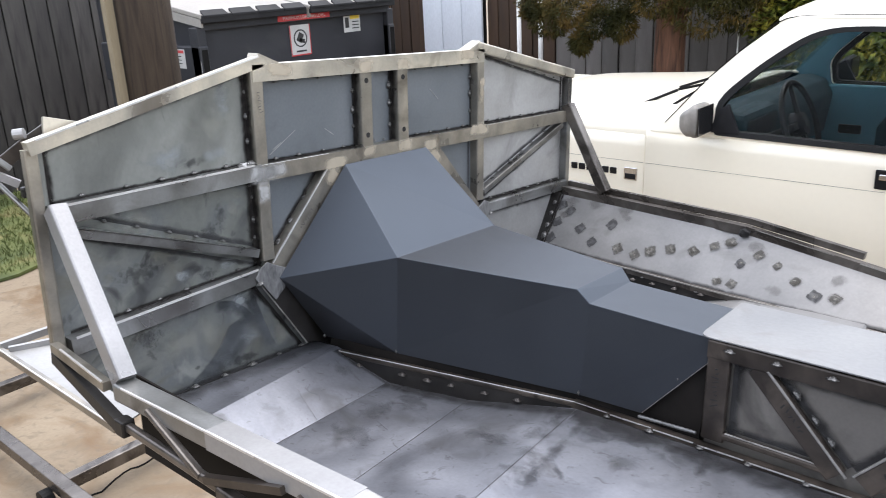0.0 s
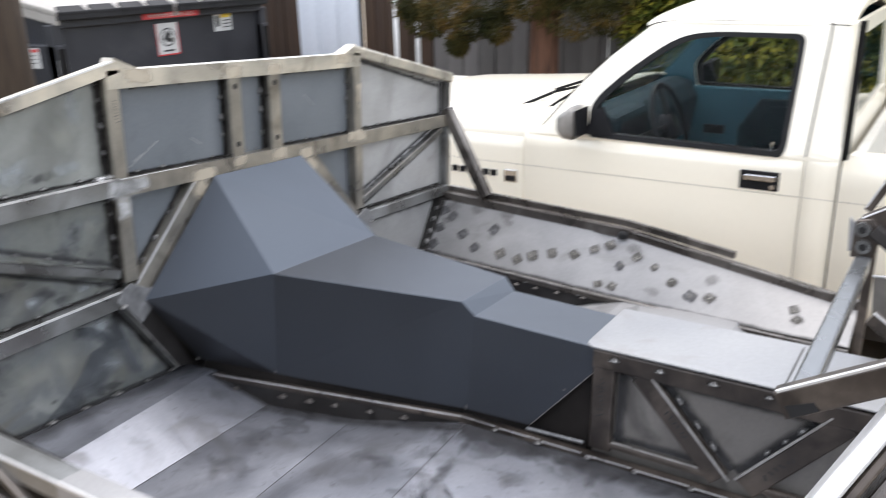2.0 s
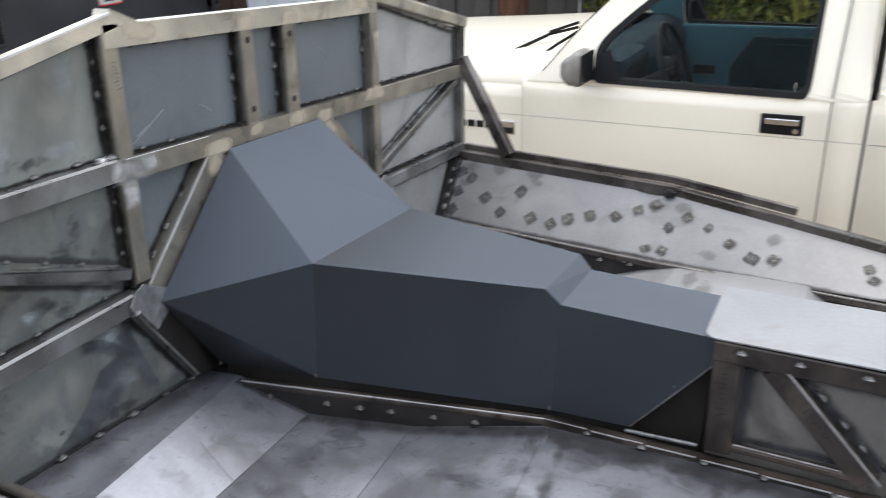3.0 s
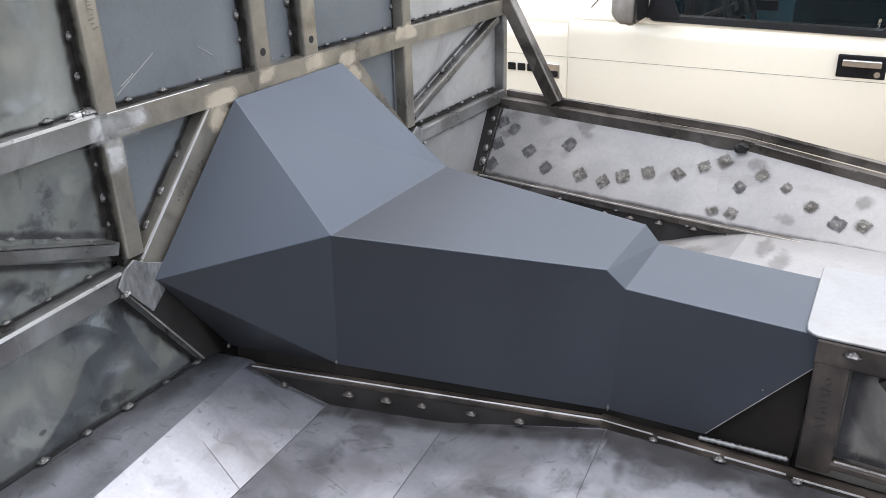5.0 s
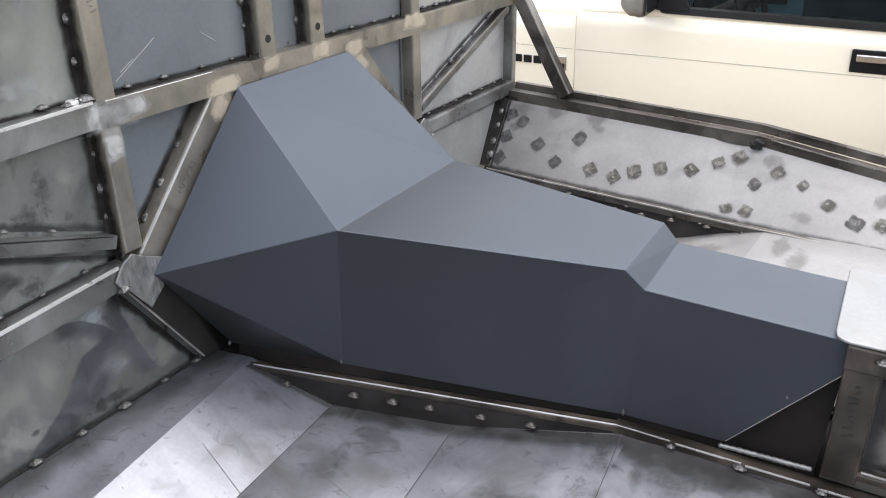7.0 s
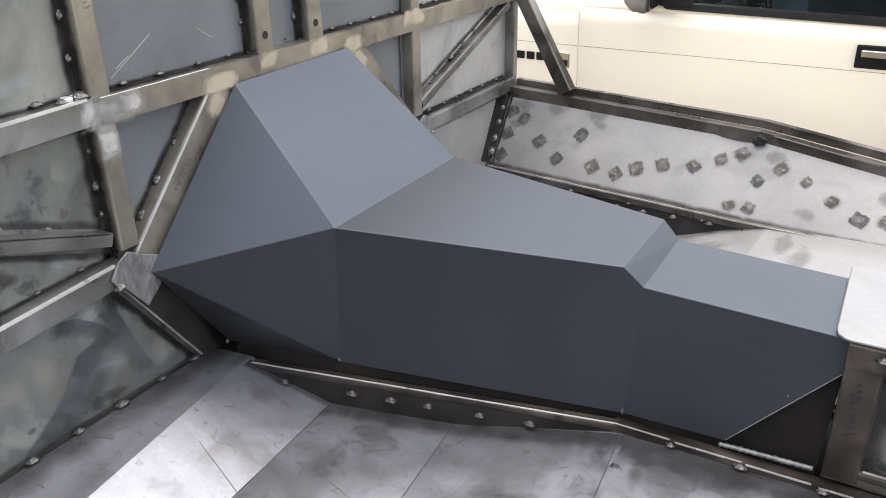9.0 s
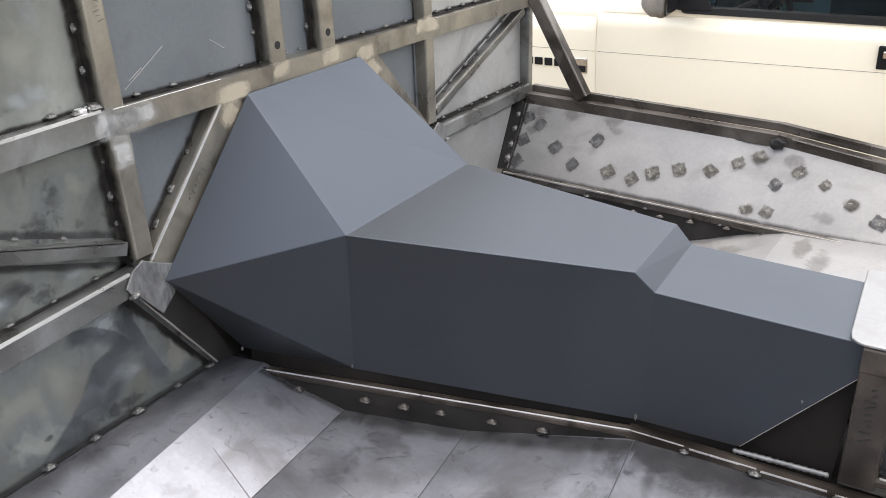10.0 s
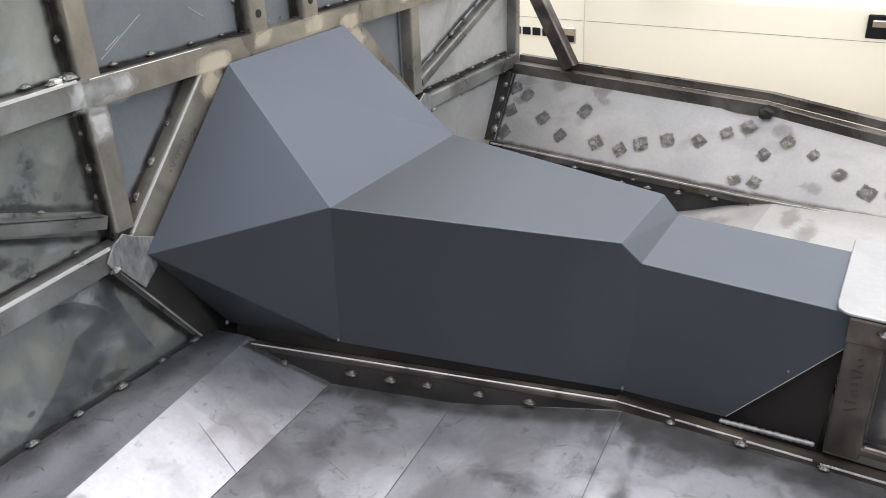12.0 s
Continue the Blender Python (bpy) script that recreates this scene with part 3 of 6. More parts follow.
XT = -0.018  # middle of the bulkhead's tubes
XP = -0.030  # face of its sheet panels
for s in (-1, 1):
    end = M_TUBE_SANDED if s < 0 else M_TUBE
    frame_bar((XT - 0.002, s * (0.891 if s < 0 else 0.882), 0.955 if s < 0 else 0.925), (XT - 0.002, s * (0.891 if s < 0 else 0.882), 1.357 if s < 0 else 1.366), 0.025, 0.020 if s < 0 else 0.032, mat=end)
    frame_bar((XT + (0.007 if s < 0 else 0), s * 0.898, 1.360 if s < 0 else 1.378), (XT + (0.007 if s < 0 else 0), s * 0.380, 1.487), 0.025 if s < 0 else 0.030, 0.022 if s < 0 else 0.036, mat=M_TUBE_CREAM, label="sloping top tube")
    frame_bar((XT - 0.001, s * 0.395, 1.488), (XT - 0.001, s * 0.322, 1.458), 0.034, mat=M_TUBE_CREAM)
    frame_bar((XT - 0.002, s * 0.396, 1.035), (XT - 0.002, s * 0.396, 1.475), 0.033, mat=M_TUBE_SANDED)
    frame_bar((XT - 0.001, s * 0.872, 0.971 if s < 0 else 1.003), (XT - 0.001, s * 0.405, 1.003), 0.035, mat=M_TUBE)
    dgb = frame_bar((XT - 0.004, s * 0.850, 1.198 if s < 0 else 1.212), (XT - 0.004, s * 0.420, 1.055), 0.020, 0.030, mat=M_TUBE)
    edge_highlight(dgb, (-0.0085, s * 0.846, 1.205 if s < 0 else 1.219), (-0.0085, s * 0.424, 1.065), 0.0030, M_EDGE_DULL)
    frame_bar((XT - 0.003, s * 0.1705, 1.2205), (XT - 0.003, s * 0.3755, 0.994), 0.060, mat=M_TUBE_SANDED)
    plate = part("foot_plate", bm_prism([(-0.008, s * 0.420, 0.978), (-0.008, s * 0.296, 0.795), (-0.008, s * 0.258, 0.785), (-0.008, s * 0.350, 0.985)], (-0.004, 0, 0)), M_DARK, chassis, "dark sloping plate at the tunnel's foot")
    edge_highlight(plate, (-0.007, s * 0.421, 0.977), (-0.007, s * 0.297, 0.794), 0.0032, M_EDGE_DULL)
    part("gusset", bm_prism([(0.001, s * 0.350, 1.005), (0.001, s * 0.388, 1.022), (0.001, s * 0.408, 1.034), (0.001, s * 0.427, 1.024), (0.001, s * 0.443, 1.001), (0.001, s * 0.437, 0.990), (0.001, s * 0.424, 0.981), (0.001, s * 0.390, 0.936), (0.001, s * 0.362, 0.960)], (0.004, 0, 0), 0.001), M_BRUSHED, chassis, "ground-bright weld gusset")
    for dy, dz, k in ((0.434, 0.988, 0.9),):
        beads(chassis, (0.006, s * dy, dz), (0.006, s * dy + 0.001, dz), 1, (0, 1, 0.4), k)
    part("node_plate", bm_prism([(-0.004, s * 0.120, 1.226), (-0.004, s * 0.205, 1.226), (-0.004, s * 0.190, 1.190), (-0.004, s * 0.150, 1.205)], (-0.012, 0, 0)), M_TUBE_SANDED, chassis, "sanded joint plate")
    bar = frame_bar((XT - 0.002, s * 0.066, 1.250), (XT - 0.002, s * 0.066, 1.450), 0.040, mat=M_TUBE_SANDED)
    # Solid black discs paint the shade inside the drilled holes
    for z in (1.287, 1.423):
        part("bolt_hole", bm_rod((-0.006, s * 0.066, z), (-0.0015, s * 0.066, z), 0.0068, segs=14), M_HOLE, bar, "black disc for a drilled bolt hole")
    # sheets behind the tubes
    sheet = M_SHEET if s < 0 else M_SHEET_LIGHT
    up = part("sheet_panel", bm_prism([(XP, s * 0.885, 1.235), (XP, s * 0.39, 1.235), (XP, s * 0.39, 1.485), (XP, s * 0.885, 1.362)], (-0.003, 0, 0)), sheet, chassis, "mottled sheet steel bulkhead panel")
    beads(up, (XP + 0.003, s * 0.84, 1.258 if s < 0 else 1.264), (XP + 0.003, s * 0.43, 1.266), 5 if s < 0 else 7)
    beads(up, (XP + 0.003, s * 0.415, 1.28), (XP + 0.003, s * 0.415, 1.45), 3, size=0.6)
    dark_strip(up, (XP + 0.001, s * 0.86, 1.249 if s < 0 else 1.258), (XP + 0.001, s * 0.40, 1.260), (0, 0, 0.013))
    dark_strip(up, (XP + 0.001, s * 0.412, 1.25), (XP + 0.001, s * 0.412, 1.47), (0, s * 0.024, 0))
    dark_strip(up, (XP + 0.001, s * 0.864, 1.25), (XP + 0.001, s * 0.864, 1.37), (0, -s * 0.02, 0))
    dark_strip(up, (XP + 0.001, s * 0.86, 1.355), (XP + 0.001, s * 0.40, 1.470), (0, 0, -0.016), M_THIN_BAND)
    if s > 0:
        beads(up, (XP + 0.003, 0.43, 1.452), (XP + 0.003, 0.85, 1.363), 7)
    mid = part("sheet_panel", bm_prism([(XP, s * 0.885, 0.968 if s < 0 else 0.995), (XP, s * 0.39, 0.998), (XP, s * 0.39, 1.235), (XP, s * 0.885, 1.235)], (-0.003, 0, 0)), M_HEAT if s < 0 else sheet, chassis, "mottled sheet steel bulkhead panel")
    beads(mid, (XP + 0.003, s * 0.84, 0.998 if s < 0 else 1.026), (XP + 0.003, s * 0.44, 1.026), 6)
    beads(mid, (XP + 0.003, s * 0.415, 1.06), (XP + 0.003, s * 0.415, 1.21), 3, size=0.6)
    beads(mid, (XP + 0.004, s * 0.80, 1.212), (XP + 0.004, s * 0.47, 1.088), 5)
    dark_strip(mid, (XP + 0.001, s * 0.86, 0.990 if s < 0 else 1.022), (XP + 0.001, s * 0.40, 1.020), (0, 0, 0.014))
    dark_strip(mid, (XP + 0.001, s * 0.413, 1.02), (XP + 0.001, s * 0.413, 1.22), (0, s * 0.028, 0))
    dark_strip(mid, (XP + 0.001, s * 0.86, 1.222), (XP + 0.001, s * 0.40, 1.222), (0, 0, -0.014), M_THIN_BAND)
    dark_strip(mid, (XP + 0.001, s * 0.85, 1.230), (XP + 0.001, s * 0.42, 1.068), (0, 0, 0.018), M_THIN_BAND)
    dark_strip(mid, (XP + 0.001, s * 0.85, 1.192), (XP + 0.001, s * 0.42, 1.030), (0, 0, -0.016), M_THIN_BAND)
    tri = part("primed_panel", bm_prism([(XP, s * 0.38, 1.235), (XP, s * 0.20, 1.235), (XP, s * 0.38, 1.03)], (-0.003, 0, 0)), M_BLUE, chassis, "blue-grey primed triangular panel")
    for y, z in ((0.267, 1.155), (0.311, 1.107), (0.349, 1.063)):
        beads(tri, (XP + 0.003, s * y, z), (XP + 0.003, s * y + 0.0005, z + 0.001), 1, (0, 1, 1), 1.35)
    beads(tri, (XP + 0.003, s * 0.36, 1.217), (XP + 0.003, s * 0.25, 1.217), 2)
    dark_strip(tri, (XP + 0.001, s * 0.200, 1.228), (XP + 0.001, s * 0.372, 1.040), (0, s * 0.018, 0.014))
    dark_strip(tri, (XP + 0.001, s * 0.372, 1.05), (XP + 0.001, s * 0.372, 1.222), (0, -s * 0.012, 0), M_THIN_BAND)
    dark_strip(tri, (XP + 0.001, s * 0.372, 1.222), (XP + 0.001, s * 0.21, 1.222), (0, 0, -0.010), M_THIN_BAND)
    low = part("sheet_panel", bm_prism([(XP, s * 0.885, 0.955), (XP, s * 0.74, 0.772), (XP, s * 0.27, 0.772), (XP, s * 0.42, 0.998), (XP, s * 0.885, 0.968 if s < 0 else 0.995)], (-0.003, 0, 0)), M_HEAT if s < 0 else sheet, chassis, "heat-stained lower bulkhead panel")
    for y in (0.700, 0.607, 0.530, 0.451, 0.371, 0.300):
        beads(low, (XP + 0.008, s * (y + 0.002), 0.785), (XP + 0.008, s * y, 0.785), 1, (0, 1, 0), 0.85)
    dark_strip(low, (XP + 0.001, s * 0.74, 0.780), (XP + 0.001, s * 0.29, 0.780), (0, 0, 0.014), M_THIN_BAND)
    if s < 0:
        edge_film(low, [(XP + 0.0008, y, z) for y, z in ((-0.642, 0.774), (-0.601, 0.802), (-0.557, 0.833), (-0.531, 0.857), (-0.518, 0.880), (-0.506, 0.896), (-0.488, 0.902), (-0.464, 0.911))], (0, 0.115, -0.030), M_TIDE)
        edge_film(low, [(XP + 0.0010, y, z) for y, z in ((-0.432, 0.965), (-0.414, 0.915), (-0.404, 0.881), (-0.394, 0.855), (-0.385, 0.832), (-0.369, 0.803))], (0, -0.050, 0.0), M_TIDE)
        edge_film(low, [(XP + 0.0009, y, z) for y, z in ((-0.53, 0.965), (-0.49, 0.955), (-0.455, 0.93), (-0.43, 0.90))], (0, -0.02, -0.035), M_TIDE)
        for y, z, w, h, film in ((-0.444, 0.856, 0.055, 0.045, M_CLOUD), (-0.470, 0.945, 0.045, 0.035, M_CLOUD), (-0.355, 0.835, 0.030, 0.060, M_OLIVE), (-0.60, 0.90, 0.10, 0.07, M_OLIVE), (-0.532, 0.800, 0.024, 0.018, M_OLIVE), (-0.593, 0.823, 0.010, 0.007, M_SPECKLE), (-0.47, 0.805, 0.07, 0.022, M_SPECKLE), (-0.70, 0.93, 0.06, 0.04, M_SPECKLE), (-0.43, 0.94, 0.03, 0.035, M_SPECKLE)):
            blotch(low, (XP + 0.0006, y, z), (0, w, 0), (0, 0, h), film, "heat_stain", "cloudy heat stain")
        for y, z, w, h, film in ((-0.528, 1.118, 0.050, 0.042, M_SPECKLE), (-0.500, 1.155, 0.022, 0.055, M_SPECKLE), (-0.550, 1.100, 0.060, 0.020, M_SPECKLE), (-0.546, 1.032, 0.045, 0.022, M_SPECKLE), (-0.60, 1.045, 0.05, 0.030, M_CLOUD), (-0.49, 1.042, 0.04, 0.020, M_CLOUD), (-0.70, 1.075, 0.08, 0.035, M_SPECKLE), (-0.70, 1.18, 0.08, 0.04, M_OLIVE), (-0.47, 1.17, 0.03, 0.03, M_OLIVE)):
            blotch(mid, (XP + 0.0006, y, z), (0, w, 0), (0, 0, h), film, "heat_stain", "cloudy heat stain")
        for y, z, w, h, film in ((-0.52, 1.36, 0.07, 0.06, M_OLIVE), (-0.62, 1.30, 0.09, 0.05, M_CLOUD), (-0.47, 1.41, 0.035, 0.05, M_CLOUD), (-0.56, 1.285, 0.06, 0.016, M_SPECKLE), (-0.50, 1.295, 0.05, 0.025, M_CLOUD)):
            blotch(up, (XP + 0.0006, y, z), (0, w, 0), (0, 0, h), film, "heat_stain", "cloudy heat stain")
    dark_strip(low, (XP + 0.0012, s * 0.425, 0.975), (XP + 0.0012, s * 0.295, 0.785), (0, s * 0.028, 0.0))
    dark_strip(low, (XP + 0.0012, s * 0.87, 0.954 if s < 0 else 0.983), (XP + 0.0012, s * 0.42, 0.985), (0, 0, -0.024), M_THIN_BAND)
    for y0, y1 in ((0.745, 0.612), (0.602, 0.535), (0.525, 0.456), (0.446, 0.376), (0.366, 0.29)):
        part("seam", bm_bar((XP + 0.004, s * y0, 0.7795), (XP + 0.004, s * y1, 0.7795), 0.004, 0.004, (1, 0, 0), 0), M_HOLE, chassis, "black seam along the bulkhead's foot")
    big = part("primed_panel", bm_prism([(XP, s * 0.385, 1.245), (XP, s * 0.080, 1.245), (XP, s * 0.080, 1.455), (XP, s * 0.385, 1.455)], (-0.003, 0, 0)), M_BLUE, chassis, "blue-grey primed bulkhead panel")
    beads(big, (XP + 0.003, s * 0.37, 1.264), (XP + 0.003, s * 0.10, 1.264), 4)
    beads(big, (XP + 0.003, s * 0.37, 1.438), (XP + 0.003, s * 0.10, 1.438), 4)
    beads(big, (XP + 0.003, (0.093 if s < 0 else 0.373) * s, 1.28), (XP + 0.003, (0.093 if s < 0 else 0.373) * s, 1.43), 3)
    dark_strip(big, (XP + 0.001, s * 0.38, 1.257), (XP + 0.001, s * 0.085, 1.257), (0, 0, 0.013))
    dark_strip(big, (XP + 0.001, s * 0.38, 1.444), (XP + 0.001, s * 0.085, 1.444), (0, 0, -0.011))
    dark_strip(big, (XP + 0.001, s * 0.086, 1.25), (XP + 0.001, s * 0.086, 1.45), (0, s * 0.012, 0))
    dark_strip(big, (XP + 0.001, s * 0.380, 1.25), (XP + 0.001, s * 0.380, 1.45), (0, -s * 0.012, 0))
narrow = part("primed_panel", bm_prism([(XP, -0.05, 1.245), (XP, 0.05, 1.245), (XP, 0.05, 1.455), (XP, -0.05, 1.455)], (-0.003, 0, 0)), M_BLUE, chassis, "narrow blue-grey primed panel")
beads(narrow, (XP + 0.003, 0.038, 1.275), (XP + 0.003, 0.038, 1.43), 3)
beads(narrow, (XP + 0.003, -0.035, 1.265), (XP + 0.003, 0.035, 1.265), 2)
for y, dy in ((0.046, -0.018), (-0.046, 0.012)):
    dark_strip(narrow, (XP + 0.001, y, 1.25), (XP + 0.001, y, 1.45), (0, dy, 0))
frame_bar((XT, -0.408, 1.461), (XT, 0.408, 1.461), 0.037, mat=M_TUBE_CREAM, label="level top tube")
frame_bar((XT, -0.872, 1.2315), (XT, -0.40, 1.2435), 0.036, mat=M_TUBE)
frame_bar((XT, -0.40, 1.240), (XT, 0.862, 1.240), 0.037, mat=M_TUBE_SANDED)
# Added plate stops light and ground showing through behind the tunnel
part("backing_plate", bm_prism([(XP - 0.006, -0.44, 0.750), (XP - 0.006, 0.44, 0.750), (XP - 0.006, 0.40, 1.235), (XP - 0.006, -0.40, 1.235)], (-0.003, 0, 0)), M_DARK, chassis, "added dark plate blocking light behind the tunnel")
# sooty shade bands on inner tube faces, painted corner highlights, ground and sanded joints
for s in (-1, 1):
    for y0, y1, z in ((0.375, 0.088, 1.2592),) if s < 0 else ((0.86, 0.415, 1.2592), (0.375, 0.088, 1.2592), (0.86, 0.43, 1.0227)):
        dark_strip(chassis, (-0.029, s * y0, z), (-0.029, s * y1, z), (0.026, 0, 0))
    for y, dz0, dz1 in ((0.4130, 1.255, 1.47), (0.0867, 1.262, 1.44), (0.0453, 1.262, 1.44), (0.4130, 1.02, 1.225)):
        dark_strip(chassis, (-0.029, s * y, dz0), (-0.029, s * y, dz1), (0.027, 0, 0))
edge_highlight(chassis, (0.0000, -0.885, 1.3755), (0.0000, -0.39, 1.4970), 0.0036)
edge_highlight(chassis, (-0.0010, -0.862, 1.2492), (-0.0010, -0.42, 1.2612), 0.0040)
edge_highlight(chassis, (-0.0015, -0.40, 1.2577), (-0.0015, -0.20, 1.2577), 0.0028)
edge_highlight(chassis, (-0.0018, -0.862, 0.9888), (-0.0018, -0.43, 1.0188), 0.0042)
edge_highlight(chassis, (-0.0045, -0.2065, 1.2200), (-0.0045, -0.386, 1.0245), 0.0035)
edge_highlight(chassis, (-0.0015, 0.862, 1.2577), (-0.0015, 0.42, 1.2577), 0.0025, M_EDGE_DULL)
for y, z, w, h in ((-0.185, 1.234, 0.055, 0.020), (0.172, 1.233, 0.045, 0.022), (0.385, 1.25, 0.06, 0.024), (-0.33, 1.466, 0.05, 0.022), (0.33, 1.468, 0.05, 0.022), (-0.066, 1.246, 0.035, 0.022), (0.066, 1.246, 0.035, 0.022), (-0.066, 1.456, 0.035, 0.022), (0.066, 1.456, 0.035, 0.022), (0.396, 1.36, 0.018, 0.06)):
    blotch(chassis, (0.0012, y, z), (0, w, 0), (0, 0, h), M_PATCH, "sanded_patch")
for s in (-1, 1):
    blotch(chassis, (-0.0016, s * 0.19, 1.200), (0, s * 0.025, -0.028), (0, s * 0.022, 0.020), M_PATCH, "sanded_patch")
for y, z, w, h in ((-0.395, 1.240, 0.060, 0.030), (-0.40, 1.205, 0.024, 0.045), (-0.365, 1.243, 0.05, 0.022)):
    blotch(chassis, (0.0014, y, z), (0, w, 0), (0, 0, h), M_PATCH_GREY, "ground_patch")
pen_note(chassis, (0.0002, -0.397, 1.42), (0, 0.004, -0.05), (0, 0.010, 0), 8, ink=M_PENCIL)
pen_note(chassis, (-0.0030, -0.262, 1.130), (0, -0.04, -0.044), (0, 0.008, -0.007), 8, ink=M_PENCIL)
for y0, z0, y1, z1 in ((-0.355, 1.273, -0.277, 1.321), (-0.186, 1.315, -0.158, 1.297), (-0.345, 1.284, -0.320, 1.298), (0.20, 1.38, 0.235, 1.35)):
    part("scratch", bm_bar((XP + 0.0006, y0, z0), (XP + 0.0006, y1, z1), 0.0011, 0.0008, (1, 0, 0), 0), M_SHEET_LIGHT, chassis, "pale scratch in the primer")
# Two raised welds, their white glint put into the pale metal
for y, z in ((-0.447, 1.2600), (-0.432, 1.2600)):
    part("weld_clamp", bm_box((-0.020, y, z), (-0.006, y + 0.012, z + 0.0085), 0.002), M_EDGE, chassis, "bright raised weld")

beads(chassis, (-0.012, -0.462, 1.2625), (-0.012, -0.410, 1.2665), 2, (0, 1, 0), 1.2)

# dished floor: z by x
FLOOR_X = [-0.03, 0.048, 0.205, 0.42, 0.68, 0.90, 1.50]
FLOOR_Z = [0.779, 0.780, 0.722, 0.724, 0.763, 0.768, 0.770]


def floor_z(x):
    return float(np.interp(x, FLOOR_X, FLOOR_Z))


def lip_y(x):
    """Half the width between the two lips beside the tunnel."""
    return float(np.interp(x, [-0.03, 0.08, 0.66, 0.90, 1.5], [0.268, 0.252, 0.112, 0.100, 0.100]))


def skew(x):
    """The folds run a little backwards on their way out."""
    return float(np.interp(x, [-0.03, 0.048, 0.205, 0.42, 0.68, 0.90], [0, 0.15, 0.07, 0.11, 0.10, 0]))


def rise(x):
    """How far the far floor has come up where it meets the sill."""
    return float(np.interp(x, [0.42, 0.50, 0.57, 0.67, 1.03, 1.10], [0.0, 0.012, 0.026, 0.040, 0.036, -0.006]))


def floor_at(x, y):
    """The floor's height at a place."""
    xn = x
    for _ in range(4):
        xn = x - skew(xn) * (abs(y) - 0.23)
    z = floor_z(xn)
    if y > 0:
        z += rise(xn) * max(0.0, (y - 0.25) / 0.46)
    return z


def floor_film(origin, u, v, mat, centred=False, lift=0.0012, name="dark_band", label=""):
    """A film that follows the floor: a corner (or the middle) and two sides, in plan."""
    me = bpy.data.meshes.new(name)
    k = 10
    vs, uvs = [], []
    for i in range(k + 1):
        for j in range(k + 1):
            a, b = i / k, j / k
            if centred:
                a, b = 2 * a - 1, 2 * b - 1
            x, y = origin[0] + u[0] * a + v[0] * b, origin[1] + u[1] * a + v[1] * b
            vs.append((x, y, floor_at(x, y) + lift))
            uvs.append((a, b))
    me.from_pydata(vs, [], [(i * (k + 1) + j, (i + 1) * (k + 1) + j, (i + 1) * (k + 1) + j + 1, i * (k + 1) + j + 1) for i in range(k) for j in range(k)])
    layer = me.uv_layers.new(name="film")
    for lp in me.loops:
        layer.data[lp.index].uv = uvs[lp.vertex_index]
    me.materials.append(mat)
    o = new(name, me)
    o.parent = chassis
    return tagged(o, label) if label else o


